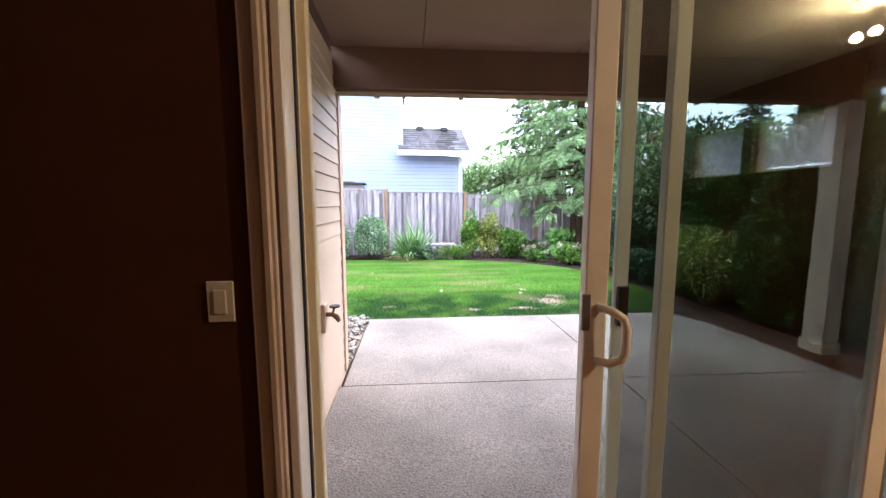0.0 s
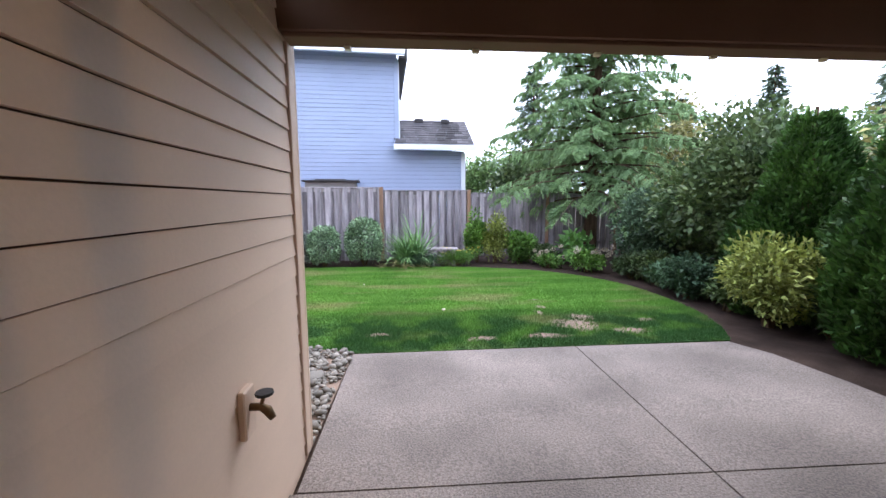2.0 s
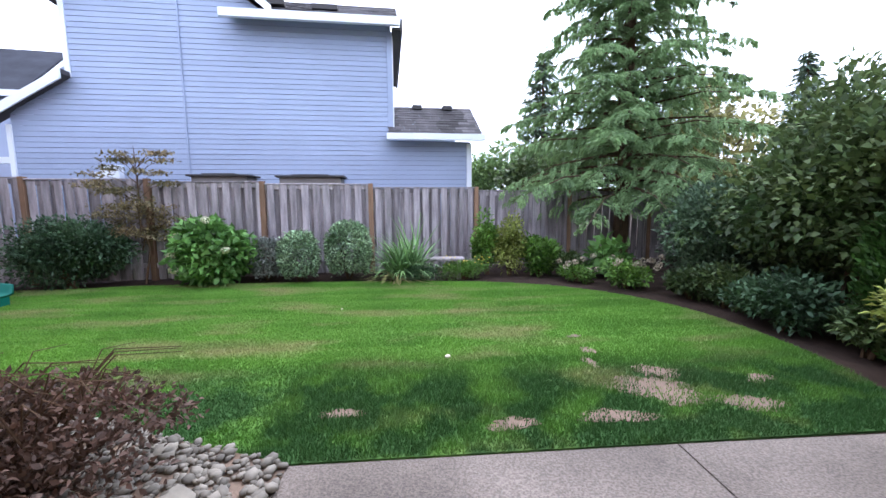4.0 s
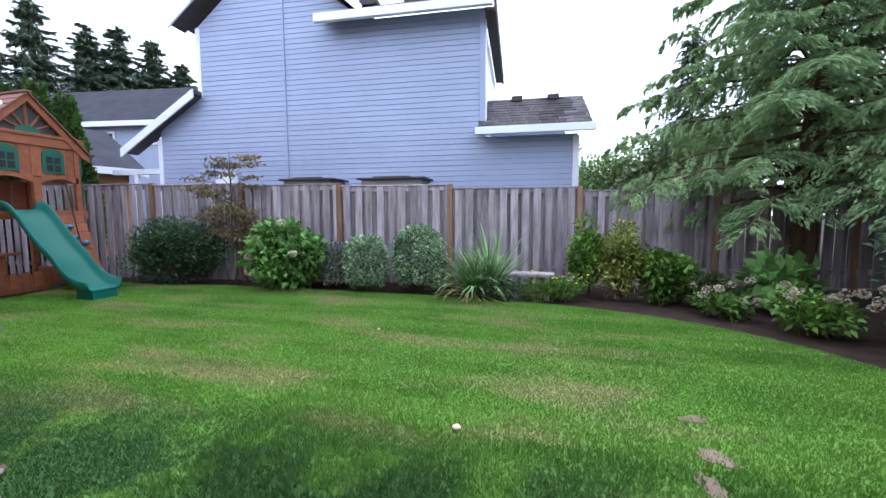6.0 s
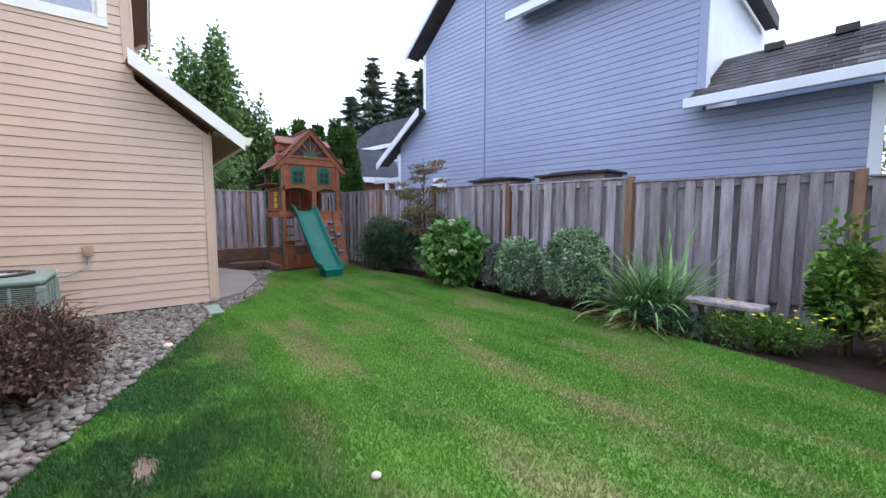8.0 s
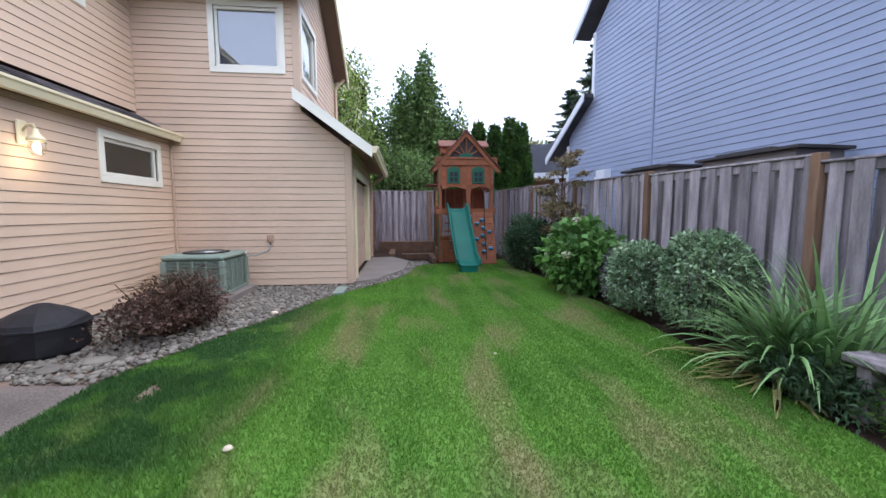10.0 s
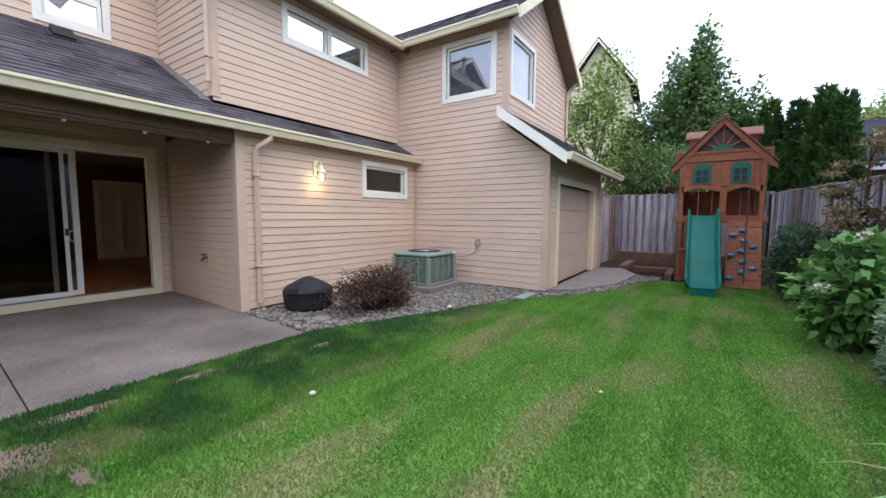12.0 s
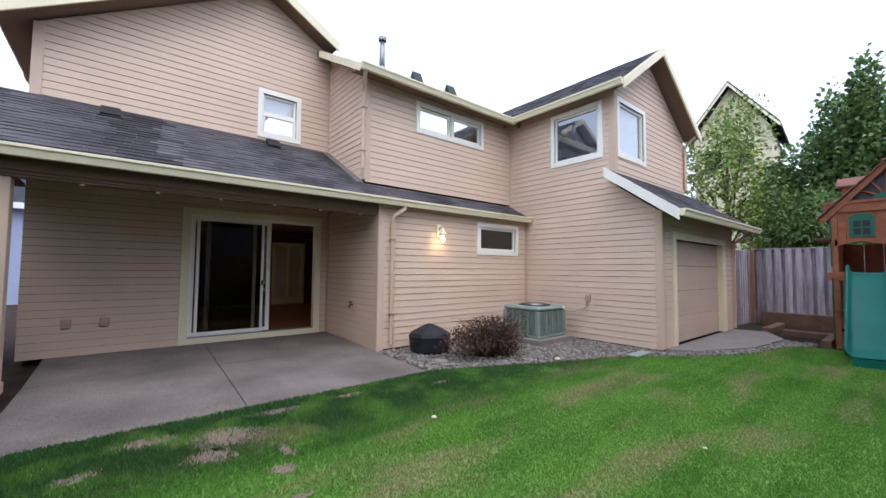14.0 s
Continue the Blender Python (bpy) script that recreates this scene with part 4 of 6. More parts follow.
bx, by = bx[thin][:N_BLADE], by[thin][:N_BLADE]
k = len(bx)
rough_edge = np.clip(1.15 - np.abs(by - 6.2) * 0.9, 0, 1) * (bx > -1)
h = rng.uniform(0.014, 0.030, k) * (1 + 0.9 * rough_edge)
w = rng.uniform(0.003, 0.0065, k) * (1 + near[thin][:N_BLADE] * 0.05)
ang, lean = rng.uniform(0, 6.283, k), rng.uniform(0.1, 1.1, k)
lay = rng.uniform(0, 6.283, k)
base = np.stack([bx, by, np.full(k, LAWN_Z - 0.013)], 1)
side = np.stack([np.cos(ang), np.sin(ang), np.zeros(k)], 1) * w[:, None]
tip = base + np.stack([np.cos(lay) * h * lean * 0.7, np.sin(lay) * h * lean * 0.7, h * np.cos(lean * 0.8)], 1)
vv = np.stack([base - side, base + side, tip], 1).reshape(-1, 3)
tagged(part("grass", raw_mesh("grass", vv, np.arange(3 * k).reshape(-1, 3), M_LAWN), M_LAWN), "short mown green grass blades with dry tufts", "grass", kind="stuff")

# patio slab in four pours, joints between
t = tagged(part("patio", Geo().box((XR - 0.0, YD - 0.16, -0.2), (3.62, 5.5, -0.105)), M_PAD), "exposed aggregate concrete patio with control joints", "patio", kind="structure")


def slab(pts):
    g = Geo().prism(pts, "z", -0.09, 0.0)
    g.v = [(x, y, z - 0.024 * (y - YD)) for x, y, z in g.v]
    part("slab", g, M_CONCRETE, t)


jx = lambda y: 1.545 + (y - YD) * 0.036  # noqa: E731
slab([(XR + 0.025, YD + 0.002), (jx(YD) - 0.006, YD + 0.002), (jx(3.46) - 0.006, 3.44), (XR + 0.025, 3.476)])
slab([(jx(YD) + 0.006, YD + 0.002), (3.62, YD + 0.002), (3.62, 3.405), (jx(3.46) + 0.006, 3.44)])
slab([(-0.72, 3.488), (jx(3.46) - 0.006, 3.452), (jx(5.5) - 0.006, 5.52), (-0.72, 5.52)])
slab([(jx(3.46) + 0.006, 3.452), (3.62, 3.417), (3.64, 4.4), (3.6, 5.1), (3.45, 5.5), (jx(5.5) + 0.006, 5.52)])
pad = thing("pavement", "smooth concrete pad in front of the garage door", "pavement", kind="structure")
part("slab", Geo().prism([(-5.0, 7.06), (-9.1, 7.06), (-9.3, 7.7), (-8.2, 8.2), (-6.6, 8.05), (-5.3, 7.5)], "z", -0.12, -0.035), M_PAD, pad)

# river pebbles between house and lawn
g = Geo().prism([(-0.76, 3.9), (-4.9, 3.9), (-4.9, 7.06), (-5.3, 7.5), (-6.6, 8.05), (-8.2, 8.2), (-8.2, 8.7), (-7.75, 8.75)] + STONY[::-1][24:], "z", -0.12, -0.085)
tagged(part("gravel_bed", g, M_DIRT), "dark earth under the river pebbles", "gravel bed", kind="structure")
STRIP = [(-0.76, 3.97), (-4.88, 3.97), (-4.88, 7.1), (-5.3, 7.5), (-6.6, 8.05), (-8.2, 8.2), (-8.3, 8.7), (-7.75, 8.75)] + STONY[::-1][24:]


def pebble_shape(seed):
    r = random.Random(seed)
    bm = bmesh.new()
    bmesh.ops.create_icosphere(bm, subdivisions=1, radius=1)
    for v in bm.verts:
        v.co *= r.uniform(0.82, 1.1)
        v.co.z *= 0.55
        v.co.y *= 0.8
    bm.verts.index_update()
    out = [tuple(v.co) for v in bm.verts], [tuple(q.index for q in f.verts) for f in bm.faces]
    bm.free()
    return out


SHAPES = [pebble_shape(s) for s in range(6)]
PEBBLES = [Geo().add(*s).mesh("pebble", M_STONEP, True) for s in SHAPES]
rng = np.random.default_rng(11)
sx, sy = rng.uniform(-8.4, -0.7, 48000), rng.uniform(3.9, 8.8, 48000)
ok = inside(sx, sy, STRIP)
sx, sy = sx[ok], sy[ok]
gx, gy = sx[:7600], sy[:7600]
bed_ob = bpy.data.objects["gravel_bed"]
vs, fs, kk = [], [], 0
for i, (x, y) in enumerate(zip(gx, gy)):
    r = float(rng.choice((0.02, 0.027, 0.036, 0.052), p=(0.35, 0.35, 0.22, 0.08)))
    v, f = SHAPES[i % 6]
    m = np.array(Euler((rng.uniform(-0.4, 0.4), rng.uniform(-0.4, 0.4), rng.uniform(0, 6.28))).to_matrix())
    vs.append(np.array(v) @ m.T * r + (x, y, -0.08 + r * 0.35))
    fs.append(np.array(f) + kk)
    kk += len(v)
tagged(part("pebbles", raw_mesh("pebbles", np.concatenate(vs), np.concatenate(fs), M_STONE, True), M_STONE), "grey and tan river pebbles beside the house", "pebbles", kind="stuff")
count = 0
for x, y in zip(sx[7600:], sy[7600:]):
    if -3.2 < x < -0.75 and y > 4.3 and count < 260:
        r = float(rng.uniform(0.02, 0.042))
        part("pebble", PEBBLES[count % 6], M_STONEP, bed_ob, at=Matrix.LocRotScale((x, y, -0.075 + r * 0.4), Euler((0, 0, rng.uniform(0, 6.28))), (r, r, r)))
        count += 1
for x, y, r in ((-1.2, 5.2, 0.17), (-1.0, 4.95, 0.14), (-1.9, 5.95, 0.1), (-1.5, 5.7, 0.1)):
    part("flat_stone", PEBBLES[1], M_STONEP, bed_ob, "flat grey stepping stone", at=Matrix.LocRotScale((x, y, -0.06), Euler((0, 0, x * 9)), (r, r, r * 0.4)))
part("splash_tray", Geo().box((-4.55, 6.84, -0.075), (-3.98, 7.02, -0.035), 0.01), M_AC, bed_ob, "green plastic drain tray", at=None)
# a pale mushroom in the lawn and another near the stones
for x, y, s in ((0.354, 7.0, 0.55), (-2.75, 6.3, 0.9), (-1.0, 8.9, 0.35)):
    q = thing("mushroom", "small pale mushroom cap in the grass", "mushroom", "mushrooms in the lawn", at=Matrix.LocRotScale((x, y, LAWN_Z - 0.01), None, (s, s, s)))
    part("cap", Geo().lathe((0, 0, 0.035), [(0.05, 0), (0.052, 0.012), (0.035, 0.03), (0.006, 0.036)], 14), M_INWHITE, q, smooth=True)
    part("stem", Geo().lathe((0, 0, 0), [(0.014, 0), (0.012, 0.036)], 8), M_INWHITE, q, smooth=True)

# ---- fences ----
def fence_run(label, pts, tops, low=-0.08, seed=1, skip_post=False):
    """Weathered board fence: posts at the points, boards set alternately in front of and behind the rails."""
    t = thing("fence", label, "fence", "fences", "structure")
    rng = random.Random(seed)
    for i in range(len(pts)):
        top = max(tops[min(i, len(tops) - 1)], tops[max(i - 1, 0)])
        x, y = pts[i]
        part("post", Geo().box((x - 0.05, y - 0.06, low), (x + 0.05, y + 0.045, top + 0.01), 0.006), M_POST, t, "orange-brown cedar post")
    meshes = {}
    for i in range(len(pts) - 1):
        a, b = Vector((*pts[i], 0)), Vector((*pts[i + 1], 0))
        d = (b - a).normalized()
        nrm = Vector((d.y, -d.x, 0))
        L = (b - a).length
        ang = math.degrees(math.atan2(d.y, d.x))
        top = tops[i]
        for z in (low + 0.3, top - 0.075):
            part("rail", Geo().box((0.05, -0.02, z - 0.045), (L - 0.05, 0.02, z + 0.045), 0.004), M_FENCE, t, at=pose(a.x, a.y, 0, 0, 0, ang))
        part("cap_rail", Geo().box((-0.02, -0.055, top - 0.02), (L + 0.02, 0.055, top + 0.005), 0.005), M_FENCE, t, at=pose(a.x, a.y, 0, 0, 0, ang))
        n = max(2, int(L / 0.105))
        for k in range(n):
            key = (round(top, 2), k % 2, rng.randrange(3))
            if key not in meshes:
                w = (0.066, 0.07, 0.062)[key[2]]
                zt = top - (0.022 if k % 2 else 0.035)
                meshes[key] = Geo().box((-w, -0.009, low + 0.02), (w, 0.009, zt), 0.004).mesh("board", M_FENCE)
            off = -0.032 if k % 2 else 0.032
            p = a + d * ((k + 0.5) * L / n + rng.uniform(-0.008, 0.008)) + Vector((d.y, -d.x, 0)) * (-off)
            part("board", meshes[key], M_FENCE, t, at=pose(p.x, p.y, 0, rng.uniform(-0.5, 0.5), rng.uniform(-0.5, 0.5), ang))
    return t


fence_run("weathered grey cedar board fence behind the flower bed", [(-11.5, 11.0), (-9.4, 11.2), (-7.3, 11.4), (-5.2, 11.6), (-3.06, 11.77), (-0.88, 12.1), (1.52, 12.5), (3.9, 12.85), (6.2, 13.2), (8.4, 13.4)],
          [2.0, 1.98, 1.95, 1.90, 1.86, 1.79, 1.72, 1.70, 1.70], seed=2)
fence_run("weathered grey cedar board fence behind the play set", [(-11.5, 7.0), (-11.5, 9.0), (-11.5, 11.0)], [2.06, 2.06], seed=3)
fence_run("weathered grey cedar board fence beside the garage", [(-9.25, 6.85), (-11.4, 6.9)], [2.0], seed=4)
fence_run("dark cedar board fence behind the shrubs", [(7.2, -2.0), (7.2, 1.0), (7.2, 4.0), (7.2, 7.0), (7.2, 10.0), (7.2, 13.2)], [1.8] * 5, seed=5)
t = thing("timber_edging", "old stacked timber edging in front of the fence", "edging", kind="structure")
part("sleeper", Geo().box((-11.42, 7.2, -0.1), (-11.25, 11.0, 0.28), 0.012), M_TIMBER, t)
part("sleeper", Geo().box((-10.9, 7.6, -0.1), (-9.3, 7.78, 0.05), 0.012), M_TIMBER, t)
part("sleeper", Geo().box((-9.3, 8.0, -0.1), (-9.1, 8.95, 0.06), 0.012), M_TIMBER, t)
part("sleeper", Geo().box((-9.1, 8.8, -0.1), (-7.95, 8.95, 0.06), 0.012), M_TIMBER, t)

# ---- grey-blue neighbour house ----
ba = 0.063
BU, BN = (math.cos(ba), math.sin(ba)), (math.sin(ba), -math.cos(ba))
BO = (-7.6, 13.1)


def bpt(u, d, z):
    """A place in the neighbour's frame: along its wall, out towards the yard, up."""
    return (BO[0] + BU[0] * u + BN[0] * d, BO[1] + BU[1] * u + BN[1] * d, z)


def span_blue(z):
    u0, u1 = 0.0, 9.17
    if z < 4.26:
        u0 = max(-1.25, min(0.0, -(4.26 - z) / 0.6))
    if z > 3.0:
        u1 = 7.17
    if z > 5.75:
        u0 = (z - 5.98) / 0.78 if z > 5.98 else 0.0
        u1 = max(u0, 4.45 - (z - 5.75) / 0.7)
    return (u0, u1)


lap_wall("wall_12", "grey-blue lap-sided wall of the neighbour house", BO, BU, BN, -0.1, 7.7, span_blue, breaks=(2.18, 3.0, 4.26, 5.75, 5.98), material=M_BLUE, exposure=0.119)
t = thing("conduit", "grey-blue vertical pipe on the neighbour's wall", "pipe", kind="structure")
part("pipe", Geo().tube([bpt(2.37, 0.03, 0), bpt(2.37, 0.03, 7.3)], 0.022, 8), M_BLUE, t)


def btrim(label, u0, u1, z0, z1, d0=0.0, d1=0.05, material=None):
    g = strip(Geo(), BO, BU, BN, u0, u1, z0, z1, d0, d1)
    return tagged(part("trim", g, material or M_BLUETRIM), label, "house trim", "neighbour house trim", "structure")


btrim("white corner board of the neighbour house", 9.07, 9.2, -0.1, 2.95, 0.003, 0.045)
btrim("grey-blue corner board of the neighbour house", 7.07, 7.2, 3.1, 5.6, 0.003, 0.045, M_BLUE)
btrim("white corner board of the neighbour house", 7.175, 7.22, 3.2, 5.55, -0.12, 0.04)
btrim("white corner post at the neighbour's porch", -1.345, -1.24, -0.1, 3.25, 0.003, 0.05)
btrim("white porch beam of the neighbour house", -2.9, -1.355, 2.40, 2.54, -0.12, 0.0)
btrim("white porch post of the neighbour house", -2.22, -2.10, -0.1, 2.396, -0.11, -0.01)
btrim("white corner board of the neighbour house", -0.05, 0.06, 4.3, 5.95, 0.003, 0.04)


def bslope(name, label, u0, u1, d_eave, z_eave, d_top, z_top, seed, drop=0.16):
    """A roof in the neighbour's frame with its eave along the wall, with a white fascia."""
    a, b, c = Vector(bpt(u0, d_eave, z_eave)), Vector(bpt(u1, d_eave, z_eave)), Vector(bpt(u0, d_top, z_top))
    roof_slope(name, label, tuple(a), tuple((b - a).normalized()), tuple((c - a).normalized()), (b - a).length, (c - a).length, seed=seed, course=0.16, under=M_BLUE)
    g = Geo()
    strip(g, BO, BU, BN, u0 - 0.03, u1 + 0.03, z_eave - drop, z_eave + 0.02, d_eave - 0.02, d_eave + 0.09)
    tagged(part("gutter", g, M_BLUETRIM), "white gutter of the neighbour house", "gutter", "neighbour house trim", "structure")


bslope("roof_9", "dark grey shingled low roof of the neighbour house", 7.05, 9.42, 0.42, 3.10, -1.2, 4.12, 21, 0.13)
bslope("roof_10", "dark grey shingled upper roof of the neighbour house", 3.45, 7.35, 0.45, 5.72, -1.6, 6.9, 22)
# gable rakes
def brake(label, u0, z0, u1, z1, d=0.35, tall=0.2, material=None):
    a, b = bpt(u0, d, z0), bpt(u1, d, z1)
    q = board_along("rake_board", label, a, b, tall, (BN[0] * 0.04, BN[1] * 0.04, 0), material or M_BLUETRIM)
    g = Geo()
    lo = [Vector(bpt(u0, d, z0)), Vector(bpt(u1, d, z1)), Vector(bpt(u1, -0.15, z1)), Vector(bpt(u0, -0.15, z0))]
    g.add([tuple(v) for v in lo] + [tuple(v + Vector((0, 0, -0.1))) for v in lo], [(0, 1, 2, 3), (7, 6, 5, 4), (0, 4, 5, 1), (1, 5, 6, 2), (2, 6, 7, 3), (3, 7, 4, 0)])
    tagged(part("roof_edge", g, M_SHINGLE), "dark grey shingled roof edge of the neighbour house", "roof", "neighbour house roofs", "structure")
    return q


brake("white rake board of the neighbour's gable", -0.5, 6.05, 2.0, 8.0)
brake("white rake board of the neighbour's gable", 2.0, 8.0, 4.5, 5.9)
brake("white rake board of the neighbour's low wing", 0.05, 4.40, -2.2, 3.03, 0.3, 0.21)
g = Geo()
for u, z, w in ((4.2, 6.2, 0.45), (5.3, 6.15, 0.6), (7.75, 4.02, 0.26), (8.6, 4.02, 0.26)):
    strip(g, BO, BU, BN, u, u + w, z, z + 0.12, -0.45 if z > 5 else -1.18, -0.2 if z > 5 else -0.98)
tagged(part("roof_vents", g, M_TARP), "dark roof vents of the neighbour house", "vent", "neighbour house trim", "structure")
# closing walls and roof masses of the neighbour house
g = Geo()
strip(g, BO, BU, BN, 9.0, 9.16, -0.1, 3.0, -2.2, -0.17, 0)
strip(g, BO, BU, BN, 7.17, 9.16, -0.1, 3.9, -2.4, -2.21, 0)
strip(g, BO, BU, BN, 0.0, 0.15, -0.1, 5.9, -8.0, -0.17, 0)
strip(g, BO, BU, BN, 0.0, 7.16, -0.1, 6.0, -8.2, -8.01, 0)
strip(g, BO, BU, BN, -1.25, -0.01, -0.1, 3.2, -3.0, -2.9, 0)
# side wall in white trim paint, to imitate the bright light falling on it
gs = strip(Geo(), BO, BU, BN, 7.0, 7.16, -0.1, 5.7, -8.0, -0.17, 0)
tagged(part("wall_14", gs, M_BLUETRIM), "side wall of the neighbour house, whitened for bright light", "wall", kind="structure")
tagged(part("wall_13", g, M_BLUE), "grey-blue side walls of the neighbour house", "wall", kind="structure")
g = Geo()
for (u0, z0), (u1, z1) in (((-0.4, 6.1), (2.0, 8.0)), ((2.0, 8.0), (4.6, 5.85))):
    lo = [Vector(bpt(u0, -0.15, z0)), Vector(bpt(u1, -0.15, z1)), Vector(bpt(u1, -8, z1)), Vector(bpt(u0, -8, z0))]
    g.add([tuple(v) for v in lo] + [tuple(v + Vector((0, 0, -0.1))) for v in lo], [(0, 1, 2, 3), (7, 6, 5, 4), (0, 4, 5, 1), (1, 5, 6, 2), (2, 6, 7, 3), (3, 7, 4, 0)])
tagged(part("roof_11", g, M_SHINGLE), "dark grey gable roof of the neighbour house", "roof", "neighbour house roofs", "structure")
# eave along the neighbour's side wall, running back from the corner
g = strip(Geo(), BO, BU, BN, 7.2, 7.42, 5.50, 5.56, -4.2, 0.40)
tagged(part("soffit_5", g, M_TARP), "dark soffit along the neighbour's side eave", "soffit", kind="structure")
g = strip(Geo(), BO, BU, BN, 7.40, 7.45, 5.44, 5.74, -4.2, 0.44)
tagged(part("fascia", g, M_TARP), "dark fascia along the neighbour's side eave", "house trim", "neighbour house trim", "structure")
# sheds roofs and meter box that show over the fence
def shed(label, u, w, z):
    t = thing("storage_shed", label, "shed", "sheds over the fence", "")
    part("body", strip(Geo(), BO, BU, BN, u, u + w, -0.1, z - 0.1, 0.15, 0.85), M_PAD, t)
    g = Geo()
    strip(g, BO, BU, BN, u - 0.08, u + w / 2, z - 0.1, z - 0.06, 0.1, 0.92)
    strip(g, BO, BU, BN, u + w / 2, u + w + 0.08, z - 0.1, z - 0.06, 0.1, 0.92)
    strip(g, BO, BU, BN, u + w * 0.2, u + w * 0.8, z - 0.06, z - 0.035, 0.1, 0.9)
    part("roof", g, M_TARP, t)


shed("low storage shed with a dark roof behind the fence", 2.75, 1.15, 2.16)
shed("low storage shed with a dark roof behind the fence", 4.6, 1.35, 2.14)
t = thing("meter_box", "white meter box on the neighbour's wall", "meter box", kind="structure")
part("case", strip(Geo(), BO, BU, BN, 0.55, 0.95, 2.05, 2.35, 0.02, 0.2, 0.01), M_BLUETRIM, t)
part("lid", strip(Geo(), BO, BU, BN, 0.4, 0.53, 2.05, 2.2, 0.02, 0.15, 0.01), M_BLUETRIM, t)

# ---- play set ----
XF, PY0, PY1 = -8.05, 9.05, 10.47
t = thing("play_set", "stained cedar play tower with green trim, slide and climbing wall", "play set")


def pbox(nm, a, b, m=None, parent=None, label="", bev=0.006):
    return part(nm, Geo().box(a, b, bev), m or M_CEDAR, parent or t, label)


XBk = XF - 1.35
for x in (XF, XBk):
    for y in (PY0, PY1):
        pbox("corner_post", (x - 0.045, y - 0.045, -0.08), (x + 0.045, y + 0.045, 2.6))
        for z0, z1 in ((0.1, 1.3), (1.5, 1.98), (2.06, 2.5)):
            pbox("green_guard", (x - 0.06, y + (0.046 if y > 10 else -0.066), z0), (x + 0.06, y + (0.066 if y > 10 else -0.046), z1), M_GREENPAINT, None, "dark green corner guard")
pbox("centre_post", (XF - 0.04, 9.76, 1.3), (XF + 0.045, 9.88, 2.0))
for i in range(11):
    x = XBk + 0.02 + i * 0.122
    pbox("deck_board", (x, PY0, 1.30), (x + 0.115, PY1, 1.335))
pbox("deck_beam", (XF - 0.02, PY0 - 0.12, 1.24), (XF + 0.05, PY1 + 0.12, 1.40))
pbox("deck_beam", (XBk - 0.04, PY0 - 0.05, 1.24), (XBk + 0.02, PY1 + 0.05, 1.40))
for y in (PY0, PY1):
    pbox("deck_beam", (XBk, y - 0.035, 1.24), (XF, y + 0.035, 1.38))
# front wall of the upper house
for i in range(8):
    y = PY0 - 0.02 + i * 0.183
    pbox("wall_board", (XF - 0.01, y, 2.02), (XF + 0.02, y + 0.179, 2.58), None, None, "", 0.004)
pbox("header", (XF - 0.015, PY0 - 0.14, 2.56), (XF + 0.05, PY1 + 0.14, 2.78))
pbox("header_board", (XF + 0.0505, PY0 - 0.1, 2.72), (XF + 0.07, PY1 + 0.1, 2.78))
for y0, y1 in ((PY0, 9.76), (9.88, PY1)):
    pts = [(y0, 2.03), (y1, 2.03)] + [(y1 + (y0 - y1) * k / 8, 1.90 + 0.09 * math.sin(math.pi * k / 8)) for k in range(9)]
    part("arched_header", Geo().prism(pts, "x", XF - 0.01, XF + 0.045), M_CEDAR, t)
# gable with spokes
mid, ridge = (PY0 + PY1) / 2, 3.42
# added dark sheet stands in for the dimness seen through the open gable
part("gable_back", Geo().prism([(PY0 + 0.05, 2.78), (PY1 - 0.05, 2.78), (mid, ridge - 0.1)], "x", XF - 0.03, XF - 0.015), M_TARP, t, "added dark grey sheet behind the open gable lattice")
for k, a in enumerate((26, 58, 90, 122, 154)):
    r = (0.52, 0.5, 0.55, 0.5, 0.52)[k]
    c, s = math.cos(radians(a)), math.sin(radians(a))
    g = Geo().box((0, -0.012, -0.016), (0.02, 0.012, 0.016), 0)
    p0, p1 = Vector((XF, mid, 2.79)), Vector((XF, mid + c * r, 2.79 + s * r))
    part("spoke", Geo().tube([tuple(p0), tuple(p1)], 0.022, 4), M_CEDAR, t)
part("sun_disc", Geo().prism([(mid + 0.19 * math.cos(math.pi * k / 12), 2.78 + 0.12 * math.sin(math.pi * k / 12)) for k in range(13)], "x", XF - 0.005, XF + 0.03), M_GREENPAINT, t, "green half-round gable ornament")
for s in (-1, 1):
    pts = [(mid, ridge + 0.04), (mid + s * 0.92, 2.44), (mid + s * 0.92, 2.35), (mid + s * 0.80, 2.42), (mid, ridge - 0.1)]
    part("barge_board", Geo().prism(pts if s > 0 else pts[::-1], "x", XF + 0.02, XF + 0.075), M_CEDAR, t)
    d = Vector((0, s * 0.92, -0.98)).normalized()
    n = Vector((0, s * d.z * -1, 0)).normalized()
    for i in range(8):
        q0, q1 = 0.01 + i * 0.165, 0.01 + i * 0.165 + 0.175
        nrm = Vector((0, s * 0.73, 0.68))
        base = Vector((0, mid, ridge + 0.03))
        vs = []
        for x in (XBk - 0.15, XF + 0.12):
            for q, h in ((q0, 0.0), (q1, 0.012), (q1, 0.032), (q0, 0.02)):
                p = base + d * q + nrm * h
                vs.append((x, p.y, p.z))
        part("roof_board", Geo().add(vs, [(0, 1, 2, 3), (7, 6, 5, 4), (0, 4, 5, 1), (1, 5, 6, 2), (2, 6, 7, 3), (3, 7, 4, 0)]), M_PLAYROOF, t)
pbox("ridge_cap", (XBk - 0.16, mid - 0.05, ridge + 0.04), (XF + 0.13, mid + 0.05, ridge + 0.075), M_PLAYROOF)
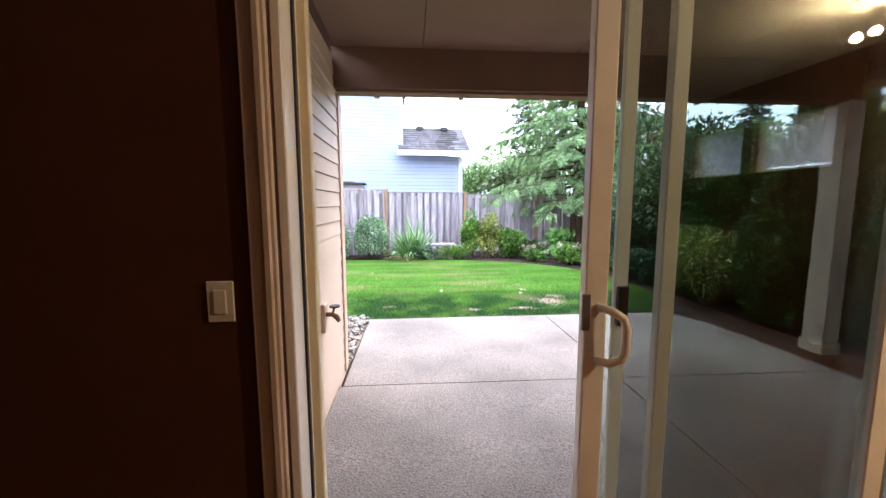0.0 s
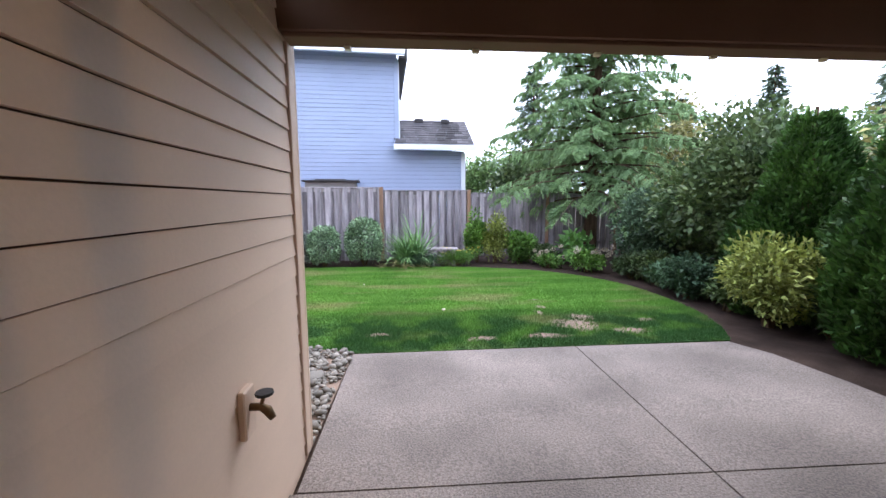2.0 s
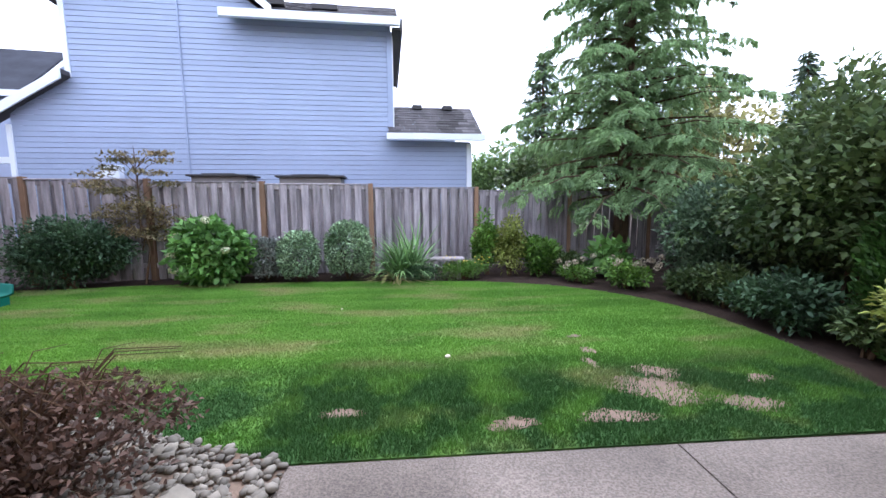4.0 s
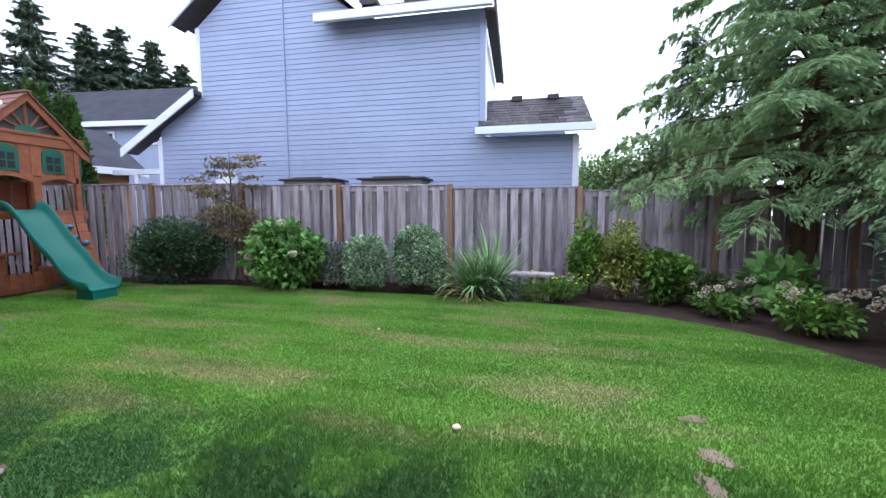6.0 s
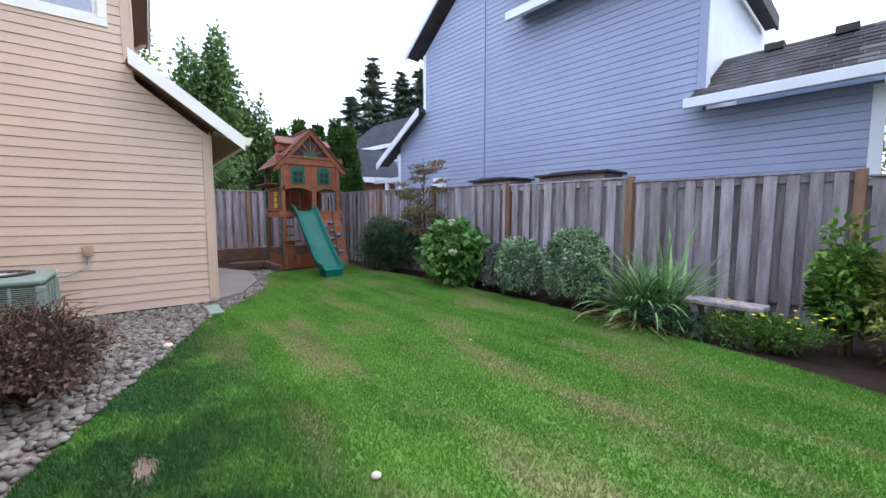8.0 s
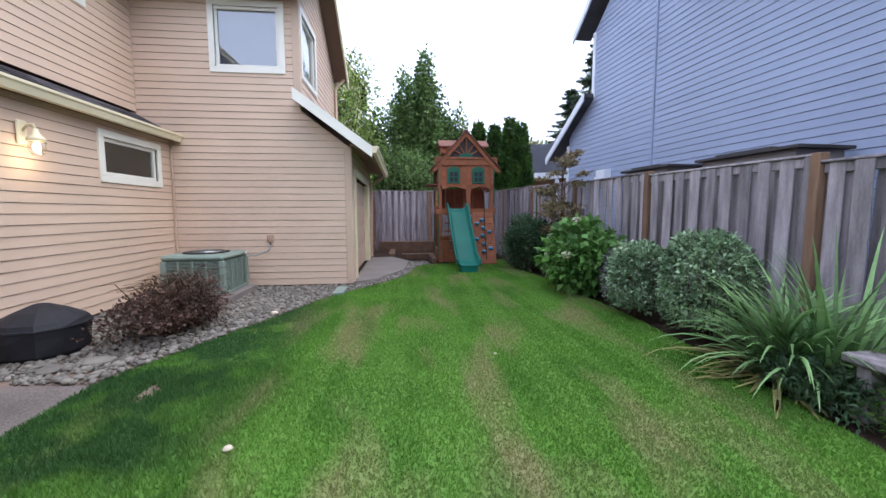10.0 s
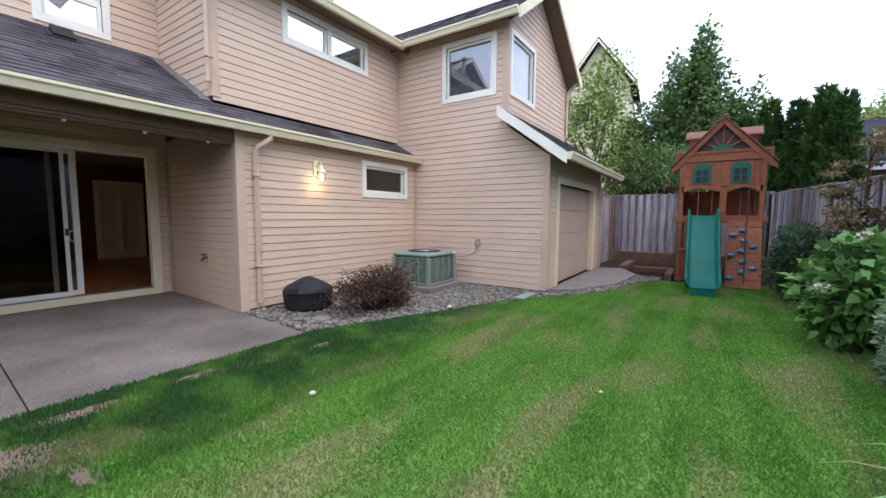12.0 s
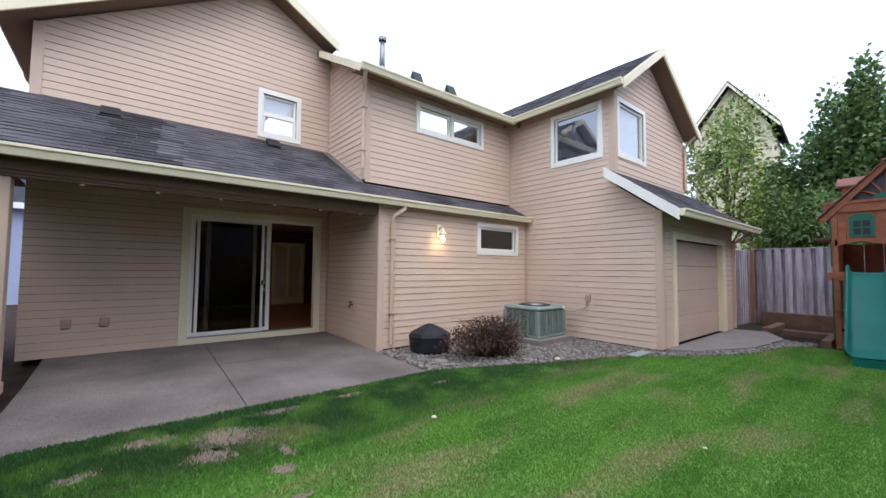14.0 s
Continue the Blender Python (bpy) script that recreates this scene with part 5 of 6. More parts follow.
# dormers on both slopes
for s in (-1, 1):
    dorm = part("dormer", Geo().prism([(mid + s * 0.22, 2.98), (mid + s * 0.62, 2.95), (mid + s * 0.62, 3.12), (mid + s * 0.22, 3.22)], "x", XF - 0.85, XF - 0.45), M_CEDAR, t)
    part("dormer_roof", Geo().prism([(XF - 0.93, 3.12), (XF - 0.65, 3.30), (XF - 0.37, 3.12), (XF - 0.37, 3.15), (XF - 0.65, 3.34), (XF - 0.93, 3.15)], "y", mid + s * 0.1, mid + s * 0.7), M_PLAYROOF, dorm)
# small green windows
for yc in (9.42, 10.09):
    w = part("play_window", Geo().prism([(yc - 0.17, 2.08), (yc + 0.17, 2.08), (yc + 0.17, 2.42)] + [(yc + 0.17 * math.cos(math.pi * k / 10), 2.42 + 0.11 * math.sin(math.pi * k / 10)) for k in range(1, 10)] + [(yc - 0.17, 2.42)], "x", XF + 0.021, XF + 0.04), M_GREENPAINT, t, "green arched window frame")
    # black plates on the solid frame paint the dark of its openings
    for a, b in ((-0.11, -0.012), (0.012, 0.11)):
        for z0, z1 in ((2.12, 2.24), (2.265, 2.385)):
            part("window_light", Geo().box((XF + 0.0402, yc + a, z0), (XF + 0.043, yc + b, z1)), M_DARK, w, "black plate painting the dark of a window opening")
# side walls and lower works
for i in range(5):
    x = XBk + 0.05 + i * 0.25
    pbox("side_board", (x, PY0 - 0.03, 1.4), (x + 0.24, PY0 - 0.01, 1.95), None, None, "", 0.004)
    pbox("back_board", (XBk - 0.02, PY0 + 0.03 + i * 0.28, 1.4), (XBk, PY0 + 0.3 + i * 0.28, 2.0), None, None, "", 0.004)
pbox("side_rail", (XBk, PY0 - 0.06, 1.93), (XF, PY0 + 0.0, 2.0))
pbox("side_rail", (XBk, PY1 - 0.0, 1.93), (XF, PY1 + 0.06, 2.0))
pbox("awning", (XBk + 0.1, PY0 - 0.35, 2.05), (XF - 0.1, PY0 - 0.02, 2.08), M_PLAYROOF, None, "small side awning")
for i in range(3):
    pbox("play_panel", (XF - 0.62, PY0 - 0.05, 1.48 + i * 0.15), (XF - 0.36, PY0 - 0.031, 1.60 + i * 0.15), M_YELLOW, None, "yellow game panel", 0.004)
pbox("sand_rail", (XF - 0.03, PY0, -0.06), (XF + 0.03, 9.9, 0.26))
for i in range(5):
    pbox("low_slat", (XF + 0.0305, PY0 + 0.08 + i * 0.17, 0.02), (XF + 0.05, PY0 + 0.19 + i * 0.17, 0.30))
pbox("bench_seat", (XF - 0.4, PY0, 0.50), (XF + 0.06, 9.25, 0.54))
pbox("low_table", (XF - 0.1, PY0 - 0.02, 0.62), (XF + 0.12, 9.45, 0.66))
pbox("low_panel", (XF - 0.02, PY0, 0.3), (XF + 0.02, 9.3, 0.62))
pbox("sand_rail", (XBk, PY0 - 0.04, -0.06), (XF, PY0 + 0.0, 0.26))
pbox("sand_rail", (XBk, PY1, -0.06), (XF, PY1 + 0.04, 0.26))
# ladder behind
for i in range(5):
    pbox("rung", (XBk - 0.1, 9.35, 0.2 + i * 0.25), (XBk - 0.04, 9.75, 0.25 + i * 0.25))
# slide: a wavy trough with raised sides
g = Geo()
prof = [(-7.95, 1.40), (-7.75, 1.38), (-7.55, 1.22), (-7.32, 0.95), (-7.1, 0.72), (-6.92, 0.56), (-6.76, 0.38), (-6.6, 0.22), (-6.42, 0.12), (-6.2, 0.08)]
prof = [(x, z) for x, z in smooth_line(prof, 4)]
sec = [(-0.27, 0.0), (-0.285, 0.13), (-0.27, 0.15), (-0.245, 0.14), (-0.225, 0.03), (-0.17, 0.0), (0.17, 0.0), (0.225, 0.03), (0.245, 0.14), (0.27, 0.15), (0.285, 0.13), (0.27, 0.0), (0.2, -0.03), (-0.2, -0.03)]
vs, fs = [], []
for i, (x, z) in enumerate(prof):
    yc = 9.48 + 0.07 * i / len(prof)
    vs += [(x, yc + a, z + b) for a, b in sec]
ns = len(sec)
for i in range(len(prof) - 1):
    fs += [(i * ns + k, i * ns + (k + 1) % ns, (i + 1) * ns + (k + 1) % ns, (i + 1) * ns + k) for k in range(ns)]
fs += [tuple(range(ns))[::-1], tuple((len(prof) - 1) * ns + k for k in range(ns))]
slide = part("slide", g.add(vs, fs), M_SLIDE, t, "wavy teal-green plastic slide", smooth=True)
part("slide_foot", Geo().prism([(-6.55, -0.09), (-6.2, -0.09), (-6.2, 0.05), (-6.55, 0.16)], "y", 9.36, 9.74), M_SLIDE, slide)
# climbing wall with holds
tilt = math.degrees(math.atan2(0.55, 1.4))
wall = part("climbing_wall", Geo().box((-0.03, 9.92, 0.0), (-0.005, 10.5, 1.5), 0.004), M_CEDAR, t, "sloping cedar climbing wall", at=pose(-7.48, 0, -0.06, 0, -tilt, 0))
for i in range(8):
    part("climb_board", Geo().box((-0.004, 9.92, i * 0.187), (0.012, 10.5, i * 0.187 + 0.18), 0.004), M_CEDAR, wall)
for i, (y, z) in enumerate(((10.0, 0.2), (10.18, 0.33), (10.36, 0.42), (10.2, 0.55), (10.0, 0.68), (10.16, 0.78), (10.36, 0.88), (10.2, 1.0), (10.03, 1.12), (10.18, 1.22))):
    part("hold", Geo().lathe((0.03, y, z), [(0.025, -0.045), (0.062, -0.028), (0.07, 0.005), (0.04, 0.04)], 9), M_HOLD, wall, "blue plastic climbing hold", smooth=True)
part("rope", Geo().tube([(XF + 0.03, 10.25, 1.95), (-7.72, 10.22, 0.9), (-7.42, 10.22, 0.05)], 0.012, 6), M_DARK, t, "dark climbing rope")

# ---- air conditioner ----
t = thing("air_conditioner", "grey-green outdoor air conditioner on a stone base", "air conditioner", at=pose(-3.98, 4.9, -0.04) @ Matrix.Diagonal((1.1, 1.1, 1.12, 1)))
part("base_pad", Geo().box((-0.5, -0.48, -0.08), (0.5, 0.5, 0.08), 0.015), M_PAD, t, "grey concrete base")
part("body", Geo().box((-0.40, -0.38, 0.081), (0.40, 0.38, 0.55), 0.02), M_DARK, t, "dark coil behind the louvres")
part("lid", Geo().box((-0.43, -0.41, 0.551), (0.43, 0.41, 0.63), 0.03), M_AC, t)
part("base_rim", Geo().box((-0.425, -0.405, 0.0812), (0.425, 0.405, 0.13), 0.012), M_AC, t)
part("fan_grille", Geo().lathe((0, 0, 0.631), [(0.30, 0), (0.30, 0.012), (0.26, 0.014)], 24), M_DARK, t)
for r in (0.1, 0.17, 0.24):
    ring = [(r * math.cos(2 * math.pi * k / 20), r * math.sin(2 * math.pi * k / 20), 0.65) for k in range(21)]
    part("grille_ring", Geo().tube(ring, 0.006, 5), M_METAL, t)
for sx, sy in ((-1, -1), (-1, 1), (1, -1), (1, 1)):
    part("corner_panel", Geo().box((sx * 0.43, sy * 0.41, 0.131), (sx * 0.36, sy * 0.34, 0.55), 0.01), M_AC, t)
for i in range(22):
    z = 0.145 + i * 0.0185
    part("louvre", Geo().box((-0.359, 0.385, z), (0.359, 0.402, z + 0.008), 0.002), M_AC, t)
    part("louvre", Geo().box((0.405, -0.339, z), (0.422, 0.339, z + 0.008), 0.002), M_AC, t)
for f in (-0.18, 0.0, 0.18):
    part("stile", Geo().box((f - 0.012, 0.4025, 0.131), (f + 0.012, 0.412, 0.55), 0.003), M_AC, t)
    part("stile", Geo().box((0.4225, f - 0.012, 0.131), (0.432, f + 0.012, 0.55), 0.003), M_AC, t)
part("badge", Geo().box((-0.39, 0.4105, 0.575), (-0.31, 0.414, 0.615), 0.001), M_WHITE, t, "small white and red maker's badge")

# ---- covered fire pit ----
t = thing("fire_pit", "round fire pit under a black fabric cover on the pebbles", "fire pit", at=pose(-1.5, 4.52, -0.07))
g = Geo().lathe((0, 0, 0), [(0.30, 0.0), (0.345, 0.05), (0.36, 0.20), (0.37, 0.30), (0.34, 0.345), (0.2, 0.43), (0.06, 0.49), (0.015, 0.495)], 12)
rng = random.Random(5)
g.v = [(x * rng.uniform(0.97, 1.03), y * rng.uniform(0.97, 1.03), z + rng.uniform(-0.006, 0.006)) for x, y, z in g.v]
part("cover", g, M_COVER, t)
part("hem", Geo().lathe((0, 0, 0.28), [(0.374, 0), (0.38, 0.01), (0.376, 0.025)], 12), M_COVER, t)

# ---- stone bench in the bed ----
t = thing("garden_bench", "low weathered grey plank bench in the flower bed", "bench")
part("seat", Geo().box((0.3, 11.0, 0.28), (1.05, 11.28, 0.34), 0.012), M_FENCE, t)
for x in (0.38, 0.9):
    part("leg", Geo().box((x, 11.03, -0.1), (x + 0.08, 11.25, 0.279), 0.008), M_FENCE, t)

# ---- houses further off ----
def far_house(label, x, y, turn, w, d, eave, ridge, wall_m, trim_m, wins, gable_front=False):
    t = thing("house", label, "house", "houses further off", at=pose(x, y, -0.1, 0, 0, turn))
    part("wall", Geo().box((-w / 2, -d / 2, 0), (w / 2, d / 2, eave)), wall_m, t)
    if gable_front:
        part("gable", Geo().prism([(-w / 2, eave), (w / 2, eave), (0, ridge - 0.1)], "y", -d / 2, d / 2), wall_m, t)
        slopes = [[(-w / 2 - 0.4, eave - 0.15), (0, ridge), (0, ridge + 0.18), (-w / 2 - 0.4, eave + 0.03)], [(w / 2 + 0.4, eave - 0.15), (w / 2 + 0.4, eave + 0.03), (0, ridge + 0.18), (0, ridge)]]
        for s in slopes:
            part("roof", Geo().prism(s, "y", -d / 2 - 0.4, d / 2 + 0.4), M_FARROOF, t)
            part("barge_board", Geo().prism([(a, b - 0.12) for a, b in s], "y", -d / 2 - 0.45, -d / 2 - 0.405), trim_m, t)
    else:
        slopes = [[(-d / 2 - 0.4, eave - 0.1), (0, ridge), (0, ridge + 0.18), (-d / 2 - 0.4, eave + 0.08)], [(d / 2 + 0.4, eave - 0.1), (d / 2 + 0.4, eave + 0.08), (0, ridge + 0.18), (0, ridge)]]
        for s in slopes:
            part("roof", Geo().prism(s, "x", -w / 2 - 0.4, w / 2 + 0.4), M_FARROOF, t)
        part("gable", Geo().prism([(-d / 2, eave), (d / 2, eave), (0, ridge - 0.05)], "x", -w / 2, w / 2), wall_m, t)
        for s in slopes:
            for e in (-1, 1):
                part("barge_board", Geo().prism([(a, b - 0.1) for a, b in s], "x", e * (w / 2 + 0.405), e * (w / 2 + 0.45)), trim_m, t)
        part("fascia", Geo().box((-w / 2 - 0.42, -d / 2 - 0.45, eave - 0.13), (w / 2 + 0.42, -d / 2 - 0.402, eave + 0.1)), trim_m, t)
    for u, z, ww, hh in wins:
        wf = part("window", Geo().box((u - ww / 2, -d / 2 - 0.06, z), (u + ww / 2, -d / 2 - 0.001, z + hh), 0.01), trim_m, t)
        part("pane", Geo().box((u - ww / 2 + 0.1, -d / 2 - 0.065, z + 0.1), (u + ww / 2 - 0.1, -d / 2 - 0.0605, z + hh - 0.1)), M_COVER, wf)
    return t


M_ORANGE = mat("rust_orange_siding", srgb(170, 118, 84), 0.7, 0.08, 2, 50, 0.1)
M_CREAMWALL = mat("cream_siding", srgb(214, 205, 170), 0.7, 0.06, 2, 50, 0.1)
far_house("low garage with rust-orange walls and a dark grey roof", -16.27, 14.1, 77, 4.3, 4.6, 2.95, 4.5, M_ORANGE, M_BLUETRIM, [])
far_house("grey-blue house with small white windows behind the garage", -19.94, 21.7, 8.5, 9.6, 5.2, 5.7, 8.0, M_BLUE, M_BLUETRIM, [(-2.2, 4.75, 1.0, 0.66), (0.2, 4.75, 1.0, 0.66), (2.6, 4.75, 1.0, 0.66), (-1.0, 1.2, 1.2, 1.4)])
far_house("tall cream house behind the trees", -25.4, 3.6, 95, 3.4, 6.0, 9.0, 11.6, M_CREAMWALL, M_CREAM, [(0.6, 7.0, 1.0, 1.3), (0.6, 4.0, 1.0, 1.3), (-0.8, 7.0, 1.0, 1.3)], True)
far_house("grey house beyond the end of our house", 9.2, -16.0, 180, 8.0, 8.0, 3.8, 5.6, M_BLUE, M_BLUETRIM, [(0, 1.2, 1.4, 1.4), (2.4, 1.2, 1.2, 1.4)])

# ---- plants ----
def leaf_mat(name, a, b, rough=0.5, trans=0.25, amount=0.45):
    return mat(name, a, rough, 0.2, 2.0, 25, 0.0, rand="island", amount=amount, col2=b, spec=0.3, trans=trans)


L_CEDAR = leaf_mat("deodar_needles", (0.18, 0.29, 0.13), (0.29, 0.41, 0.19), rough=0.75, trans=0.4, amount=0.3)
# Fir green lightened and greyed, with distant haze put into the needle colour.
L_FIR = leaf_mat("haze_lightened_fir_needles", (0.085, 0.13, 0.09), (0.14, 0.19, 0.12), rough=0.85, trans=0.3)
L_THUJA = leaf_mat("arborvitae_green", (0.035, 0.085, 0.02), (0.065, 0.14, 0.028))
L_VIB = leaf_mat("viburnum_leaf", (0.055, 0.105, 0.042), (0.115, 0.155, 0.055))
L_GREY = leaf_mat("grey_green_leaf", (0.09, 0.15, 0.09), (0.14, 0.21, 0.12))
L_LAUREL = leaf_mat("dark_laurel_leaf", (0.05, 0.10, 0.055), (0.085, 0.15, 0.075))
L_HYD = leaf_mat("hydrangea_leaf", (0.10, 0.235, 0.06), (0.165, 0.32, 0.085))
L_VARI = leaf_mat("variegated_leaf", (0.10, 0.20, 0.088), (0.38, 0.50, 0.32), amount=0.7)
L_SILV = leaf_mat("silvery_leaf", (0.14, 0.16, 0.14), (0.32, 0.34, 0.31), amount=0.65)
L_YEL = leaf_mat("yellow_green_leaf", (0.22, 0.27, 0.06), (0.38, 0.42, 0.12))
L_BLADE = leaf_mat("daylily_blade", (0.14, 0.27, 0.10), (0.26, 0.42, 0.17))
L_MAPLE = leaf_mat("bronze_maple_leaf", (0.15, 0.14, 0.065), (0.27, 0.20, 0.11))
L_BARB = leaf_mat("burgundy_barberry_leaf", (0.075, 0.05, 0.042), (0.15, 0.085, 0.065))
L_TREE = leaf_mat("broad_tree_leaf", (0.10, 0.18, 0.06), (0.17, 0.26, 0.085))
L_CHERRY = leaf_mat("yellow_green_tree_leaf", (0.15, 0.23, 0.055), (0.26, 0.34, 0.085))
L_AUT = leaf_mat("turning_tree_leaf", (0.18, 0.20, 0.07), (0.32, 0.28, 0.11))
L_LOW = leaf_mat("low_green_leaf", (0.09, 0.20, 0.04), (0.17, 0.31, 0.06))
M_PETAL = mat("cream_petal", srgb(226, 222, 196), 0.6, 0.08, 8, 40, 0.0, rand="island", amount=0.2, trans=0.2)
M_PINKPETAL = mat("faded_pink_petal", srgb(182, 166, 148), 0.7, 0.1, 8, 40, 0.0, rand="island", amount=0.25, trans=0.2)
M_GOLD = mat("yellow_petal", srgb(214, 190, 60), 0.6, 0.1, 8, 40, 0.0)


def unit(v):
    return v / np.maximum(np.linalg.norm(v, axis=1, keepdims=True), 1e-9)


def leaves(name, P, D, size, aspect, material, rng, up=0.3, fold=0.15):
    """A mesh of pointed leaves at P that grow along D; size: one length a leaf."""
    k = len(P)
    D = unit(D)
    ref = unit(rng.normal(size=(k, 3)) * 0.6 + np.array([0, 0, up * 3]))
    S = unit(np.cross(D, ref))
    Nn = np.cross(S, D)
    L = np.asarray(size)[:, None] * np.ones((k, 1))
    W = L * aspect
    a = P
    b = P + D * L * 0.45 + S * W * 0.5 + Nn * L * fold
    c = P + D * L - Nn * L * fold * 0.6
    d = P + D * L * 0.45 - S * W * 0.5 + Nn * L * fold
    V = np.stack([a, b, c, d], 1).reshape(-1, 3)
    F = np.arange(4 * k).reshape(-1, 4)
    return raw_mesh(name, V, F, material)


def lumps(rng, centre, radii, n, spread=0.55, low=0.0):
    """Uneven lumps within an ellipsoid: centres and radii."""
    c = rng.normal(size=(n, 3))
    c = unit(c) * rng.uniform(0.2, 1.0, (n, 1)) ** 0.6
    c = c * np.array(radii) * spread * 1.1 + np.array(centre)
    r = np.array(radii) * rng.uniform(0.38, 0.62, (n, 1))
    return c, r


def shell_points(rng, C, R, k, inner=0.55):
    """Points scattered in the outer part of lumps, with outward ways."""
    i = rng.integers(0, len(C), k)
    d = unit(rng.normal(size=(k, 3)))
    rad = rng.uniform(inner, 1.05, (k, 1))
    P = C[i] + d * R[i] * rad
    return P, d


def shrub(name, label, x, y, radii, n, size, material, seed, aspect=0.5, nl=14, base=-0.1, spread=0.55, z=None, category="shrub", group="", droop=0.0, stems=7, inner=0.5):
    rng = np.random.default_rng(seed)
    t = thing(name, label, category, group)
    rx, ry, rz = radii
    cz = base + rz * 1.02 if z is None else z
    C, R = lumps(rng, (x, y, cz), radii, nl, spread)
    P, d = shell_points(rng, C, R, n, inner)
    P[:, 2] = np.maximum(P[:, 2], base + 0.03)
    D = d + rng.normal(size=d.shape) * 0.7
    D[:, 2] += 0.25 - droop
    part("crown", leaves(name + "_crown", P, D, rng.uniform(0.7, 1.3, n) * size, aspect, material, rng), material, t)
    g = Geo()
    for i in range(stems):
        a = rng.uniform(0, 6.28)
        c = C[rng.integers(0, len(C))]
        b0 = (x + 0.08 * rx * math.cos(a), y + 0.08 * ry * math.sin(a), base)
        mid = (x + (c[0] - x) * 0.4, y + (c[1] - y) * 0.4, base + (c[2] - base) * 0.55)
        g.tube([b0, mid, tuple(c)], [0.014 + 0.02 * rx, 0.01 + 0.012 * rx, 0.004], 5)
    part("branchwork", g, M_BARK, t)
    return t


def clipped_bush(name, label, x, y, radii, n, size, material, seed, group="", base=-0.08):
    """A sheared round bush: a closed, slightly lumpy dome of small leaves, with a few shoots standing out."""
    rng = np.random.default_rng(seed)
    t = thing(name, label, "shrub", group)
    d = unit(rng.normal(size=(n, 3)))
    d[:, 2] = np.where(d[:, 2] < -0.75, -d[:, 2], d[:, 2])
    a = np.arctan2(d[:, 1], d[:, 0])
    lump = 1 + 0.05 * np.sin(3 * a + seed) * np.cos(4 * d[:, 2]) + 0.035 * np.sin(7 * a + 5 * d[:, 2])
    deep = rng.uniform(0.70, 1.0, n) + np.where(rng.uniform(0, 1, n) < 0.03, rng.uniform(0, 0.12, n), 0)
    box = np.sign(d) * np.abs(d) ** 0.88
    P = np.array([x, y, base + radii[2]]) + box * np.array(radii) * (lump * deep)[:, None]
    P[:, 2] = np.maximum(P[:, 2], base + 0.02)
    D = d + rng.normal(size=d.shape) * 0.75
    part("crown", leaves(name + "_crown", P, D, rng.uniform(0.7, 1.3, n) * size, 0.55, material, rng), material, t)
    g = Geo()
    for i in range(9):
        b = rng.uniform(0, 6.28)
        r = rng.uniform(0.3, 0.7)
        g.tube([(x + 0.03 * math.cos(b), y + 0.03 * math.sin(b), base), (x + r * radii[0] * math.cos(b), y + r * radii[1] * math.sin(b), base + radii[2] * rng.uniform(0.9, 1.5))], [0.014, 0.005], 5)
    part("branchwork", g, M_BARK, t)
    return t


def deodar(label, x, y, h, r, whorls, per, sprays, seed):
    """A deodar cedar: long level limbs whose side twigs hang in thin curtains, with sky between the tiers."""
    rng = np.random.default_rng(seed)
    t = thing("cedar_tree", label, "conifer")
    part("trunk", Geo().tube([(x, y, -0.1), (x + 0.06, y, h * 0.5), (x, y, h)], [0.2, 0.1, 0.025], 9), M_BARK, t)
    lim = Geo()
    PP, DD, SS = [], [], []
    for w in range(whorls):
        f = 0.165 + 0.815 * w / (whorls - 1)
        for b in range(per):
            z0 = f * h + rng.uniform(-0.5, 0.5) * h / whorls
            a = 6.283 * b / per + w * 2.1 + rng.uniform(-0.35, 0.35)
            L = r * (1 - f) * rng.uniform(0.6, 1.1) + 0.2
            s = np.linspace(0, 1, 8)
            rise = rng.uniform(-0.02, 0.16) if f > 0.25 else rng.uniform(-0.12, 0.04)
            px, py = x + np.cos(a) * L * s, y + np.sin(a) * L * s
            pz = z0 + L * (rise * s - 0.20 * s ** 3)
            lim.tube([(px[i], py[i], pz[i]) for i in (0, 2, 4, 7)], [0.010 * L + 0.014, 0.007 * L + 0.008, 0.004 * L + 0.004, 0.003], 5)
            nt = max(8, int(16 * L))
            tq = rng.uniform(0.12, 1.0, nt)
            tl = (0.16 + 0.30 * L * (1.05 - tq)) * rng.uniform(0.5, 1.1, nt) * np.minimum(1, 0.35 + tq * 2)
            ts = np.where(rng.uniform(0, 1, nt) < 0.5, -1.0, 1.0)
            m = max(40, int(sprays * (0.25 + L / r)))
            k = rng.integers(0, nt, m)
            u = rng.uniform(0, 1, m) ** 0.8
            away = tl[k] * u
            fx, fy = np.cos(a) * 0.55 - np.sin(a) * ts[k], np.sin(a) * 0.55 + np.cos(a) * ts[k]
            X = np.interp(tq[k], s, px) + fx * away * 0.85
            Y = np.interp(tq[k], s, py) + fy * away * 0.85
            Z = np.interp(tq[k], s, pz) - 0.55 * away ** 1.5 - np.abs(rng.normal(0, 0.035, m)) - rng.uniform(0, 0.22, m) ** 2 * 2.2 * u
            PP.append(np.stack([X, Y, Z], 1))
            DD.append(np.stack([fx, fy, -0.55 - 0.6 * u], 1) + rng.normal(size=(m, 3)) * 0.35)
            SS.append(rng.uniform(0.055, 0.115, m))
    P, D, S = np.concatenate(PP), np.concatenate(DD), np.concatenate(SS)
    part("crown", leaves("cedar_crown", P, D, S, 0.30, L_CEDAR, rng, up=0.6, fold=0.04), L_CEDAR, t)
    part("branchwork", lim, M_BARK, t)
    return t


